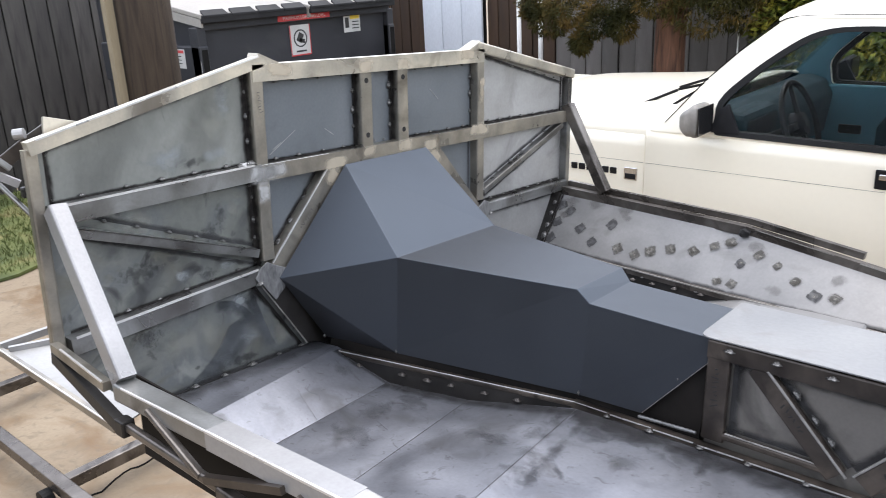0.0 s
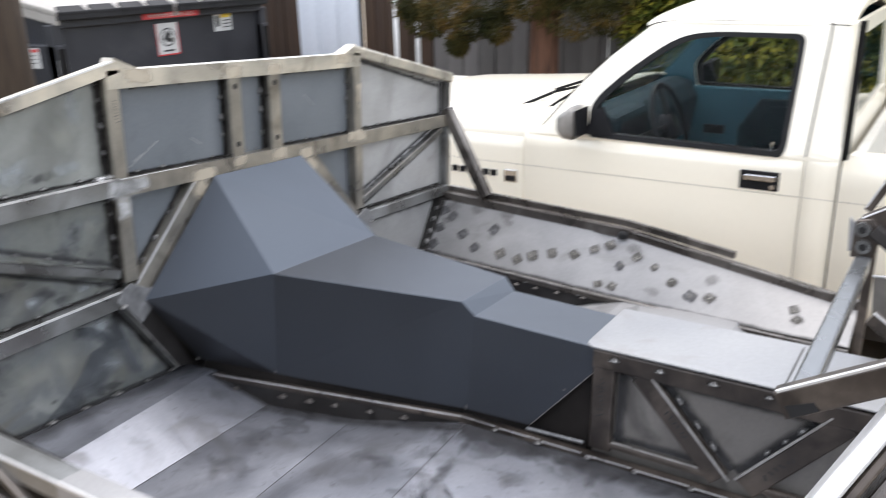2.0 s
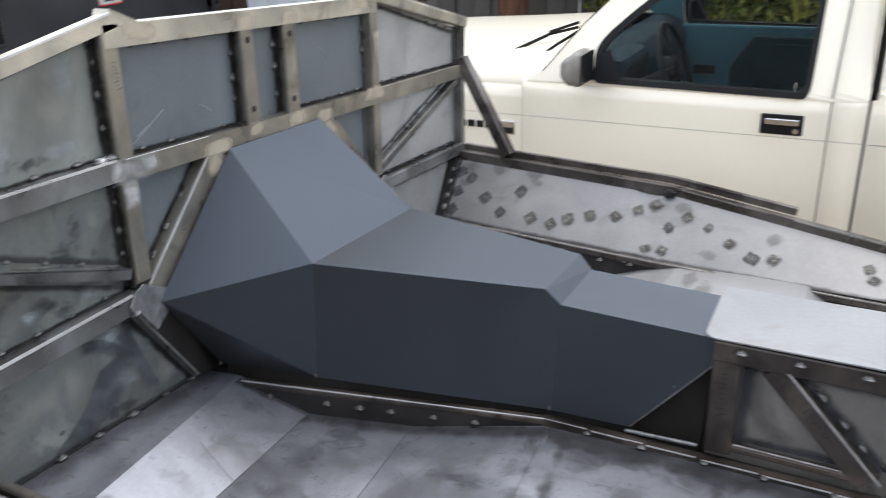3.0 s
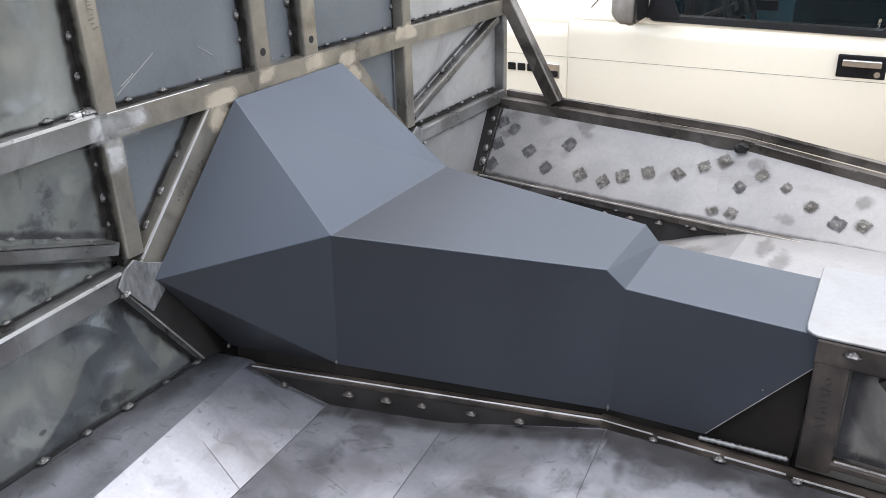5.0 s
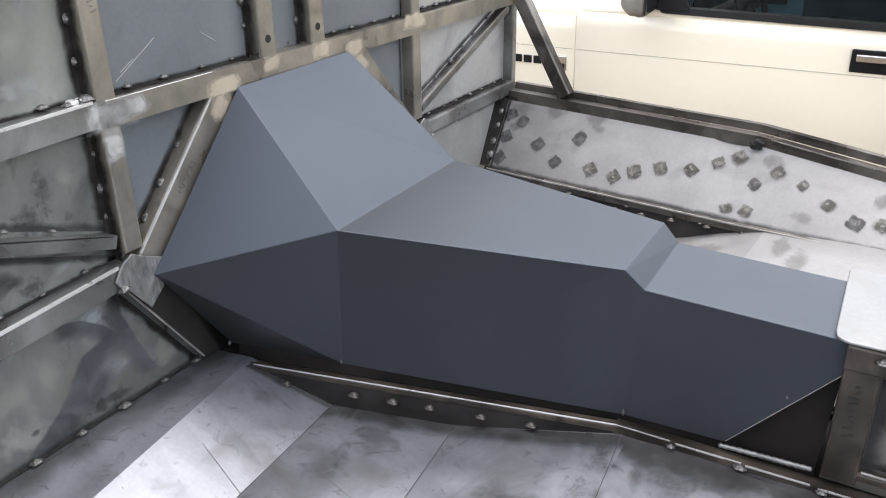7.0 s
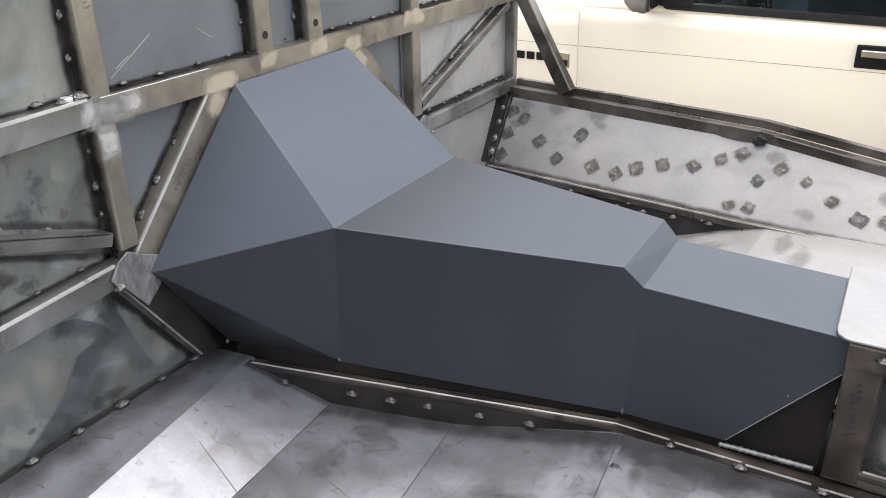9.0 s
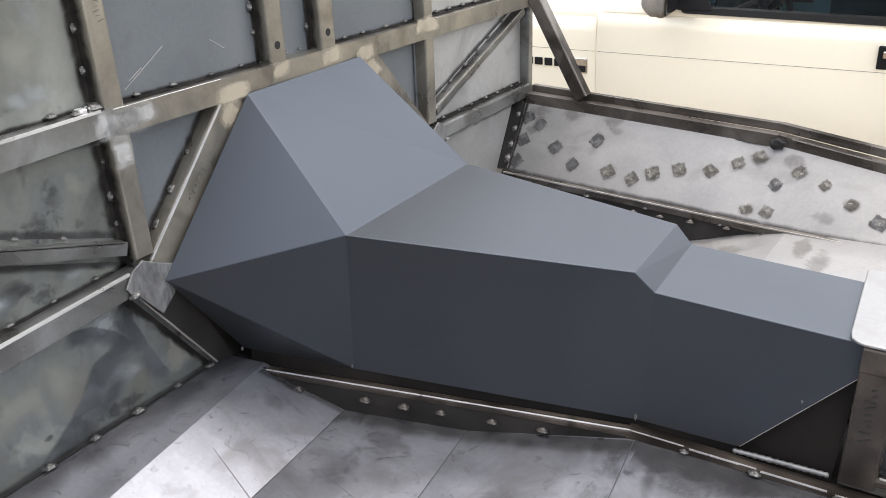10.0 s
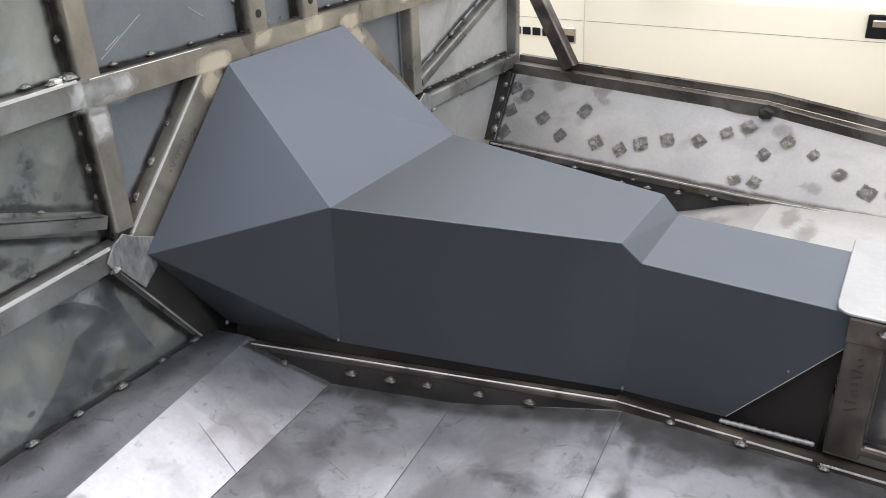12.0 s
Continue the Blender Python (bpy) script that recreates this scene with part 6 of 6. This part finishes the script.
# mirrors
for far in (False, True):
    bm = bm_box((-0.045, -0.17, -0.078), (0.060, 0.0, 0.073), 0.042, 5)
    for v in bm.verts:  # the shell narrows to the front
        k = 0.55 + 0.45 * min(1.0, (v.co.x + 0.045) / 0.085)
        v.co.y, v.co.z = -0.085 + (v.co.y + 0.085) * k, v.co.z * k - (0.01 if v.co.x < 0 else 0)
    mo = part("door_mirror", bm, M_MIRROR_SHELL if not far else M_TRIM_BLACK, truck, "weathered dark mirror housing", smooth=True)
    part("mirror_face", bm_box((0.054, -0.158, -0.060), (0.0625, -0.012, 0.060), 0.004), M_MIRROR, mo, "dark mirror glass")
    mo.matrix_basis = pose(0.013, 1.925, 1.135, 0, 0, 0) if not far else pose(0.10, 3.74, 1.14)
    part("mirror_foot", bm_prism([(0.07, 1.905 if not far else 3.58, 1.07), (0.19, 1.905 if not far else 3.58, 1.075), (0.13, 1.925 if not far else 3.56, 1.19), (0.08, 1.925 if not far else 3.56, 1.16)], (0, 0.02, 0)), M_TRIM_BLACK, truck)
# load bed
for far in (False, True):
    bed = part("bed_side", side_sheet(1.094, 2.75, 0.42, 1.075, 0.0, far), M_WHITE, truck, smooth=True)
    y = 2 * YM - (Y0 + 0.045) if far else Y0 + 0.045
    part("bed_rail", bm_box((1.112, min(y, y + (-0.07 if far else 0.07)), 1.045), (2.75, max(y, y + (-0.07 if far else 0.07)), 1.078), 0.010), M_WHITE, bed)
    yi = y + (-0.075 if far else 0.075)
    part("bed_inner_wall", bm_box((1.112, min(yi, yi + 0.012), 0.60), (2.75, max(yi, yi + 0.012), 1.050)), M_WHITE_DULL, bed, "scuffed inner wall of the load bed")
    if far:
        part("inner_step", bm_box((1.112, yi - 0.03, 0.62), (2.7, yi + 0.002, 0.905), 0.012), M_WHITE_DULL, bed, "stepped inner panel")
        part("inner_rib", bm_box((1.33, yi - 0.016, 0.90), (1.47, yi + 0.002, 1.03), 0.010), M_WHITE_DULL, bed)
        for x, z in ((1.375, 0.985), (1.425, 0.990), (1.44, 0.965), (1.405, 1.055)):
            part("rust_hole", bm_rod((x, yi - 0.012, z), (x, yi - 0.019, z), 0.008, segs=8), M_RUST, bed)
    for x in (2.2, 2.6):
        part("stake_rib", bm_box((x, yi - 0.03 if far else yi, 0.62), (x + 0.09, yi if far else yi + 0.03, 1.03), 0.008), M_WHITE_DULL, bed)
    if not far:
        part("stake_hole", bm_box((1.235, 1.950, 1.0785), (1.305, 1.990, 1.0800)), M_RUST, bed, "rusty stake pocket")
        for x, w in ((1.335, 0.03), (1.42, 0.018), (1.47, 0.02)):
            part("rust_fleck", bm_prism([(x, 1.948, 1.0785), (x + w, 1.950, 1.0785), (x + w * 0.6, 1.957, 1.0785)], (0, 0, 0.001)), M_RUST, bed)
        for z in (0.9015,):
            part("body_crease", bm_box((1.104, Y0 + 0.012 * (1 - math.cos((z - 0.75) * 4)) - 0.0008, z - 0.0005), (2.74, Y0 + 0.006, z + 0.0005)), M_CREASE, bed)
        bm = bmesh.new()
        for a0, a1 in ((30, 65), (75, 105), (115, 150), (-20, 20), (160, 200)):
            for k in range(3):
                a, b = radians(a0 + (a1 - a0) * k / 3), radians(a0 + (a1 - a0) * (k + 1) / 3)
                bm_bar((1.272 + 0.030 * math.cos(a), Y0 - 0.002, 0.846 + 0.030 * math.sin(a)), (1.272 + 0.030 * math.cos(b), Y0 - 0.002, 0.846 + 0.030 * math.sin(b)), 0.012, 0.010, (0, 1, 0), 0, bm)
        bm_bar((1.272, Y0 - 0.002, 0.863), (1.272, Y0 - 0.002, 0.836), 0.014, 0.010, (0, 1, 0), 0, bm)
        part("bed_emblem", bm, M_EMBLEM, bed, "small arched chrome emblem")
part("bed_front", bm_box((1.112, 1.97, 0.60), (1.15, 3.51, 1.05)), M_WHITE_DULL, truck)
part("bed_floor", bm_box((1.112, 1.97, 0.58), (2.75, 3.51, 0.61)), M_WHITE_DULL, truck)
part("tailgate", bm_box((2.72, 1.97, 0.60), (2.76, 3.51, 1.06), 0.008), M_WHITE, truck)
# badge on the wing: bars for its letters, and a square emblem
for k in range(6):
    x0 = -0.625 + 0.043 * k
    part("badge_letter", bm_box((x0, Y0 - 0.005, 0.832), (x0 + 0.034, Y0 + 0.006, 0.862), 0.003), M_TRIM_BLACK, truck, "dark raised badge letter as a plain bar")
eb = part("square_emblem", bm_box((-0.335, Y0 - 0.005, 0.812), (-0.268, Y0 + 0.006, 0.872), 0.003), M_CHROME, truck, "small square emblem")
part("emblem_face", bm_box((-0.328, Y0 - 0.0065, 0.818), (-0.275, Y0 - 0.004, 0.843)), M_TRIM_BLACK, eb)
part("grille", bm_box((-1.74, 2.05, 0.60), (-1.69, 3.43, 1.00), 0.01), M_TRIM_BLACK, truck)
part("bumper", bm_box((-1.82, 1.92, 0.42), (-1.72, 3.56, 0.58), 0.02), M_CHROME, truck)
for x in (-1.02, 2.02):
    for y in (1.93, 3.33):
        ty_ = part("wheel", bm_rod((x, y, 0.33), (x, y + 0.22, 0.33), 0.33, segs=32), M_TYRE, truck, "black tyre")
        part("rim", bm_rod((x, y - 0.004, 0.33), (x, y + 0.10, 0.33), 0.19, segs=24), M_RIM, ty_, "steel rim")
    part("axle", bm_rod((x, 2.0, 0.33), (x, 3.48, 0.33), 0.04, segs=10), M_DARK, truck)
part("underbody", bm_box((-1.5, 2.05, 0.30), (2.6, 3.43, 0.46)), M_DARK, truck)

# ---- rubbish bin ----
skip = thing("rubbish_bin", "large dark grey steel rubbish bin with pale lids", "dumpster", m=Matrix.Translation((0, 0, 0.11)))
BX, BY0, BY1 = -3.58, 1.84, 3.62
part("body", bm_prism([(BX, BY0, -0.11), (BX, BY0, 1.36), (-5.0, BY0, 1.62), (-5.0, BY0, -0.11)], (0, BY1 - BY0, 0), 0.01), M_BIN, skip, "dark grey steel body")
part("front_rim", bm_bar((BX + 0.02, BY0 - 0.03, 1.375), (BX + 0.02, BY1 + 0.03, 1.375), 0.05, 0.06, (0, 0, 1)), M_BIN, skip)
for y in (BY0 - 0.07, BY1):
    sleeve = part("side_pocket", bm_box((-4.9, y, 0.95), (BX + 0.06, y + 0.07, 1.245), 0.01), M_BIN, skip, "lifting sleeve")
    # Thin dark plate paints the shade inside the hollow sleeve
    part("sleeve_mouth", bm_box((BX + 0.0585, y + 0.012, 0.975), (BX + 0.0615, y + 0.060, 1.22)), M_GAP, sleeve, "dark plate for the sleeve's open end")
    part("side_gusset", bm_prism([(BX - 0.02, y + 0.06, 1.245), (BX - 0.02, y + 0.06, 1.36), (BX - 0.22, y + 0.06, 1.245)], (0, 0.008, 0)), M_BIN, skip)
    if y < BY0:
        tag = part("notice_label", bm_box((-3.925, y - 0.003, 1.09), (-3.715, y - 0.0005, 1.222)), M_STICKER, sleeve, "white notice label")
        part("label_band", bm_box((-3.80, y - 0.0045, 1.195), (-3.725, y - 0.003, 1.215)), M_RED, tag)
        for z in (1.17, 1.145, 1.12):
            part("label_line", bm_box((-3.90, y - 0.0045, z), (-3.76, y - 0.003, z + 0.006)), M_INK, tag)
    part("corner_post", bm_box((BX - 0.05, y, 0.15), (BX + 0.05, y + 0.07, 1.37), 0.008), M_BIN, skip)
for a, b in ((BY0 - 0.05, 2.715), (2.745, BY1 + 0.05)):
    lid = part("lid", bm_prism([(BX + 0.09, a, 1.425), (BX + 0.09, a, 1.455), (-5.05, a, 1.71), (-5.05, a, 1.67)], (0, b - a, 0), 0.006), M_LID, skip, "pale weathered plastic lid")
    part("lid_skirt", bm_prism([(BX + 0.075, a + 0.004, 1.365), (BX + 0.075, a + 0.004, 1.424), (-5.05, a + 0.004, 1.669), (-5.05, a + 0.004, 1.60)], (0, 0.02, 0), 0.004), M_LID, lid, "pale lid skirt")
    part("lid_lip", bm_box((BX + 0.075, a + 0.005, 1.395), (BX + 0.105, b - 0.005, 1.450), 0.006), M_LID_EDGE, lid, "black lid lip")
    k = 4
    for i in range(k):
        w = (b - a) / k
        part("lid_rib", bm_prism([(BX + 0.110, a + w * i + 0.012, 1.430), (BX + 0.110, a + w * (i + 1) - 0.012, 1.430), (BX + 0.055, a + w * (i + 1) - 0.022, 1.466), (BX + 0.055, a + w * i + 0.022, 1.466)], (0, 0, 0.018), 0.004), M_LID_EDGE, lid)
fx = BX + 0.004
part("red_warning_strip", bm_box((fx + 0.041, 2.47, 1.352), (fx + 0.0445, 2.98, 1.392)), M_RED, skip, "red warning strip")
cu = bpy.data.curves.new("strip_text", "FONT")
cu.body, cu.size, cu.align_x, cu.align_y = "MAXIMUM LOADING LEVEL", 0.034, "CENTER", "CENTER"
txt = new("strip_text", cu)
dg = bpy.context.evaluated_depsgraph_get()
tm = bpy.data.meshes.new_from_object(txt.evaluated_get(dg))
bpy.data.objects.remove(txt)
tm.materials.clear()
tm.materials.append(M_STICKER)
lettering = new("strip_text", tm)
lettering.parent = skip
lettering.matrix_basis = Matrix.Translation((fx + 0.046, 2.725, 1.372)) @ Matrix(((0, 0, 1, 0), (1, 0, 0, 0), (0, 1, 0, 0), (0, 0, 0, 1)))
st = part("round_logo_sticker", bm_box((fx, 2.60, 1.085), (fx + 0.003, 2.80, 1.315)), M_STICKER, skip, "white sticker with a dark round mark and red edge")
for lo, hi in (((2.60, 1.085), (2.80, 1.095)), ((2.60, 1.085), (2.607, 1.315)), ((2.793, 1.085), (2.80, 1.315))):
    part("sticker_edge", bm_box((fx + 0.003, *lo), (fx + 0.0045, *hi)), M_RED, st)
bm = bmesh.new()
for i in range(14):
    a0, a1 = 2 * math.pi * i / 14, 2 * math.pi * (i + 1) / 14
    bm_bar((fx + 0.004, 2.70 + 0.062 * math.cos(a0), 1.215 + 0.062 * math.sin(a0)), (fx + 0.004, 2.70 + 0.062 * math.cos(a1), 1.215 + 0.062 * math.sin(a1)), 0.010, 0.002, (1, 0, 0), 0, bm)
bm_bar((fx + 0.004, 2.68, 1.19), (fx + 0.004, 2.715, 1.25), 0.05, 0.002, (1, 0, 0), 0, bm)
bm_bar((fx + 0.004, 2.69, 1.20), (fx + 0.004, 2.74, 1.19), 0.03, 0.002, (1, 0, 0), 0, bm)
part("round_mark", bm, M_INK, st)
part("mark_bar", bm_box((fx + 0.003, 2.65, 1.112), (fx + 0.0045, 2.75, 1.125)), M_INK, st)
wl = part("notice_label", bm_box((fx, 3.16, 1.215), (fx + 0.003, 3.34, 1.355)), M_STICKER, skip, "white notice label")
part("label_band", bm_box((fx + 0.003, 3.23, 1.315), (fx + 0.0045, 3.33, 1.345)), M_YELLOW, wl)
for z in (1.29, 1.265, 1.24):
    part("label_bar", bm_box((fx + 0.003, 3.25, z), (fx + 0.0045, 3.325, z + 0.008)), M_INK, wl)
part("label_picture", bm_box((fx + 0.003, 3.175, 1.25), (fx + 0.0045, 3.215, 1.33)), M_INK, wl)
sl = part("side_notice", bm_box((BX + 0.05, BY0 - 0.07, 1.03), (BX + 0.053, BY0 + 0.0, 1.15)), M_STICKER, skip, "white notice label")
for z in (1.12, 1.09, 1.06):
    part("label_bar", bm_box((BX + 0.053, BY0 - 0.06, z), (BX + 0.0545, BY0 - 0.01, z + 0.007)), M_RED, sl)

# ---- utility pole ----
pole = thing("utility_pole", "thick weathered brown wooden pole with a pale strip", "pole")
part("shaft", bm_rod((-2.70, 0.92, 0), (-2.66, 0.93, 5.0), 0.150, 0.135, 28), M_POLE, pole, smooth=True)
part("pale_strip", bm_bar((-2.745, 0.742, 0.0), (-2.705, 0.762, 5.0), 0.045, 0.045, (1, 0, 0)), M_PALE, pole, "pale wooden strip")


# ---- fences and walls ----
def boards(name, label, p0, p1, z0, z1, n, mat, gap=0.012, depth=0.02, jitter=0.01):
    root = thing(name, label, "fence", kind="structure")
    p0, p1 = Vector(p0), Vector(p1)
    L = (p1 - p0).length
    w = L / n
    bm = bm_box((-w / 2 + gap / 2, -depth / 2, z0), (w / 2 - gap / 2, depth / 2, z1), 0.004, 1)
    me = bpy.data.meshes.new("board")
    bm.to_mesh(me)
    bm.free()
    me.materials.append(mat)
    ax = (p1 - p0).normalized()
    q = ax.to_track_quat("X", "Z").to_matrix().to_4x4()
    for i in range(n):
        o = new("board", me)
        o.parent = root
        c = p0 + ax * (w * (i + 0.5)) + Vector((-ax.y, ax.x, 0)) * random.uniform(-jitter, jitter)
        o.matrix_basis = Matrix.Translation(c + Vector((0, 0, random.uniform(-0.02, 0.01)))) @ q
    # Added dark sheet keeps light from showing between the boards
    back = Vector((-ax.y, ax.x, 0)) * (0.062)
    part("light_block", bm_bar(p0 + back + Vector((0, 0, (z0 + z1) / 2)), p1 + back + Vector((0, 0, (z0 + z1) / 2)), z1 - z0 - 0.05, 0.006, (-ax.y, ax.x, 0), 0), M_GAP, root)
    off = Vector((-ax.y, ax.x, 0)) * 0.04
    for z in (z0 + 0.35, z1 - 0.3):
        part("fence_rail", bm_bar(p0 + off + Vector((0, 0, z)), p1 + off + Vector((0, 0, z)), 0.08, 0.035, (-ax.y, ax.x, 0)), mat, root)
    return root


boards("fence_dark", "tall dark weathered board fence", (-6.3, -5.0, 0), (-6.3, 5.45, 0), 0.02, 2.1, 52, M_FENCE)
boards("fence_brown", "dark brown board fence", (-6.3, 5.5, 0), (-4.75, 5.5, 0), 0.02, 2.1, 11, M_FENCE_BROWN)
boards("fence_brown", "dark brown board fence", (-3.93, 5.5, 0), (-3.08, 5.5, 0), 0.02, 2.1, 6, M_FENCE_BROWN)
boards("fence_grey", "pale grey sunlit board fence", (-3.08, 5.5, 0), (7.0, 5.5, 0), 0.02, 1.52, 58, M_FENCE_GREY, 0.006)
boards("siding_wall", "pale blue-grey sheet siding", (-4.75, 5.42, 0), (-3.93, 5.42, 0), 0.02, 2.3, 3, M_SIDING, 0.006, 0.03, 0.0)
part("fence_cap", bm_box((-3.08, 5.44, 1.53), (7.0, 5.56, 1.57), 0.005), M_FENCE_GREY, bpy.data.objects["fence_grey"])
# Unseen wall, added to bounce light onto the truck and chassis
boards("near_bounce_wall", "unseen pale wall added to bounce light", (-6.3, -5.0, 0), (7.0, -5.0, 0), 0.02, 2.3, 30, M_BOUNCE_WALL, 0.006, 0.03, 0.0)
boards("fence_side", "tall dark weathered board fence", (7.0, -5.0, 0), (7.0, 5.5, 0), 0.02, 1.9, 48, M_FENCE)
for x, z in ((-3.31, 1.50), (-3.06, 1.54)):
    tagged(mesh_ob("white_pipe", bm_rod((x, 5.2, 0), (x, 5.2, z), 0.022, segs=12), M_PVC, smooth=True), "upright white plastic pipe by the fence", "pipe", "white pipes")
tagged(mesh_ob("thin_cable", bm_rod((-0.98, 4.75, 0.0), (-0.95, 4.75, 2.2), 0.007, segs=6), M_PVC), "thin upright cable beside the tree", "cable")


# ---- planting ----
def leaf_cloud(name, centres, count, size, mat, parent, label, flat=0.4, aspect=0.45, fold=True, droop=0.0):
    """Many small pointed leaves spread through ellipsoids (centre, radii, weight)."""
    rng = np.random.default_rng(7)
    wts = np.array([c[2] for c in centres], float)
    pick = rng.choice(len(centres), count, p=wts / wts.sum())
    cen = np.array([c[0] for c in centres])[pick]
    rad = np.array([c[1] for c in centres])[pick]
    d = rng.normal(size=(count, 3))
    d /= np.linalg.norm(d, axis=1)[:, None]
    pos = cen + d * rad * rng.uniform(0.55, 1.05, (count, 1)) ** 0.6
    ax = rng.normal(size=(count, 3)) + d * 0.8 + np.array([0, 0, -droop])
    ax /= np.linalg.norm(ax, axis=1)[:, None]
    up = rng.normal(size=(count, 3)) * 0.5 + d * 0.5 + np.array([0, -0.2, 0.7])
    side = np.cross(ax, up)
    side /= np.linalg.norm(side, axis=1)[:, None] + 1e-9
    nrm = np.cross(side, ax)
    s = size * rng.uniform(0.6, 1.3, (count, 1))
    tip, root_, lw = pos + ax * s, pos, aspect * s * 0.5
    mid = pos + ax * s * 0.45
    vs = np.stack([root_, mid + side * lw + nrm * lw * 0.35, tip, mid - side * lw + nrm * lw * 0.35], 1).reshape(-1, 3)
    base = np.arange(count)[:, None] * 4
    fs = np.concatenate([base + [0, 1, 2], base + [0, 2, 3]])
    me = bpy.data.meshes.new(name)
    me.from_pydata(vs.tolist(), [], fs.tolist())
    me.materials.append(mat)
    ob = new(name, me)
    ob.parent = parent
    return tagged(ob, label, kind="stuff")


tree = thing("conifer_tree", "conifer with a reddish shaggy trunk and drooping olive foliage", "tree")
bm = bmesh.new()
rings = []
for k in range(12):
    z = 3.6 * k / 11
    rr = 0.128 - 0.035 * k / 11 + (0.05 if k == 0 else 0)
    rings.append([bm.verts.new((-1.505 + 0.03 * math.sin(z) + rr * (1 + 0.13 * math.sin(3 * a + k)) * math.cos(a), 4.70 + rr * math.sin(a), z)) for a in [2 * math.pi * j / 16 for j in range(16)]])
for k in range(11):
    for j in range(16):
        bm.faces.new((rings[k][j], rings[k][(j + 1) % 16], rings[k + 1][(j + 1) % 16], rings[k + 1][j]))
part("trunk", bm, M_BARK, tree, "reddish-brown fibrous trunk", smooth=True)
clumps = []
rng = random.Random(4)
for k in range(26):
    a = rng.uniform(0, 2 * math.pi)
    L = rng.uniform(0.5, 1.5)
    z0 = rng.uniform(1.5, 2.9)
    tip = Vector((-1.505 + L * math.cos(a), 4.70 + 0.75 * L * math.sin(a), z0 + rng.uniform(-0.15, 0.3)))
    part("limb", bm_rod((-1.505, 4.70, z0 - 0.2), tip, 0.035, 0.008, 7), M_BARK, tree)
    for f in (0.5, 0.75, 1.0):
        c = Vector((-1.505, 4.70, z0)) + (tip - Vector((-1.505, 4.70, z0))) * f
        clumps.append((tuple(c), (0.22, 0.2, 0.13), 1.0))
for c, rd in (((-2.55, 4.55, 1.50), (0.28, 0.2, 0.12)), ((-2.25, 4.5, 1.42), (0.25, 0.2, 0.14)), ((-2.05, 4.5, 1.30), (0.18, 0.16, 0.11)), ((-1.9, 4.5, 1.50), (0.3, 0.2, 0.14)), ((-2.7, 4.6, 1.40), (0.14, 0.12, 0.07)),
              ((-1.15, 4.5, 1.42), (0.30, 0.2, 0.20)), ((-0.85, 4.6, 1.42), (0.26, 0.15, 0.18)), ((-1.78, 4.45, 1.30), (0.12, 0.09, 0.12)), ((-2.15, 4.45, 1.16), (0.08, 0.08, 0.09)), ((-2.45, 4.45, 1.32), (0.20, 0.1, 0.12)), ((-1.50, 4.42, 1.50), (0.22, 0.12, 0.14)), ((-0.62, 4.6, 1.38), (0.12, 0.1, 0.12)), ((-0.75, 4.6, 1.55), (0.25, 0.2, 0.12))):
    clumps.append((c, rd, 2.2))
leaf_cloud("crown", clumps, 60000, 0.052, M_JUNIPER, tree, "drooping olive and rust scale foliage", aspect=0.20, droop=0.7)

hedge = thing("hedge", "dense broad-leaved hedge with yellow-green leaves", "hedge")
# Solid dark box stands in for the shade deep inside the hedge
part("hedge_core", bm_box((-0.75, 4.75, 0.2), (4.6, 5.3, 2.2), 0.12, 3), M_HEDGE_DEEP, hedge, "dark core painted for the shade between leaves")
blobs = []
for k in range(260):
    blobs.append(((rng.uniform(-0.75, 4.7), rng.uniform(4.55, 4.8), rng.uniform(0.9, 2.4)), (0.22, 0.16, 0.2), 1.0))
leaf_cloud("leaves", blobs, 62000, 0.078, M_LEAF, hedge, "glossy yellow-green pointed leaves", aspect=0.42, droop=0.5)

# grass strip along the fence
lawn = mesh_ob("lawn", bm_prism([(-6.28, -4.9, 0.004), (-4.0, -4.9, 0.004), (-3.95, 0.45, 0.004), (-4.4, 1.5, 0.004), (-6.28, 1.6, 0.004)], (0, 0, 0.02)), M_GRASS)
tagged(lawn, "patchy green lawn beside the driveway", "lawn", kind="structure")
rg = np.random.default_rng(3)
n = 9000
gx, gy = rg.uniform(-6.2, -4.0, n), rg.uniform(-1.2, 1.5, n)
h, a = rg.uniform(0.02, 0.06, n), rg.uniform(0, 6.28, n)
gv = np.stack([np.stack([gx - 0.006 * np.cos(a), gy - 0.006 * np.sin(a), gx * 0 + 0.02], 1), np.stack([gx + 0.006 * np.cos(a), gy + 0.006 * np.sin(a), gx * 0 + 0.02], 1), np.stack([gx + rg.normal(0, 0.02, n), gy + rg.normal(0, 0.02, n), 0.024 + h], 1)], 1).reshape(-1, 3)
gm = bpy.data.meshes.new("grass")
gm.from_pydata(gv.tolist(), [], np.arange(3 * n).reshape(-1, 3).tolist())
gm.materials.append(M_GRASS)
tagged(new("grass", gm), "short green grass blades on the lawn", "grass", kind="stuff")

# crack across the driveway
pts, x, y = [], -1.235, -0.47
for k in range(14):
    pts.append((x, y))
    x += -0.004 + random.uniform(-0.018, 0.018)
    y += 0.024 + random.uniform(-0.010, 0.010)
bm = bmesh.new()
for a, b in zip(pts, pts[1:]):
    bm_bar((*a, 0.002), (*b, 0.002), 0.006, 0.004, (0, 0, 1), 0, bm)
tagged(mesh_ob("crack", bm, M_GAP), "dark crack in the concrete", "crack", kind="structure")
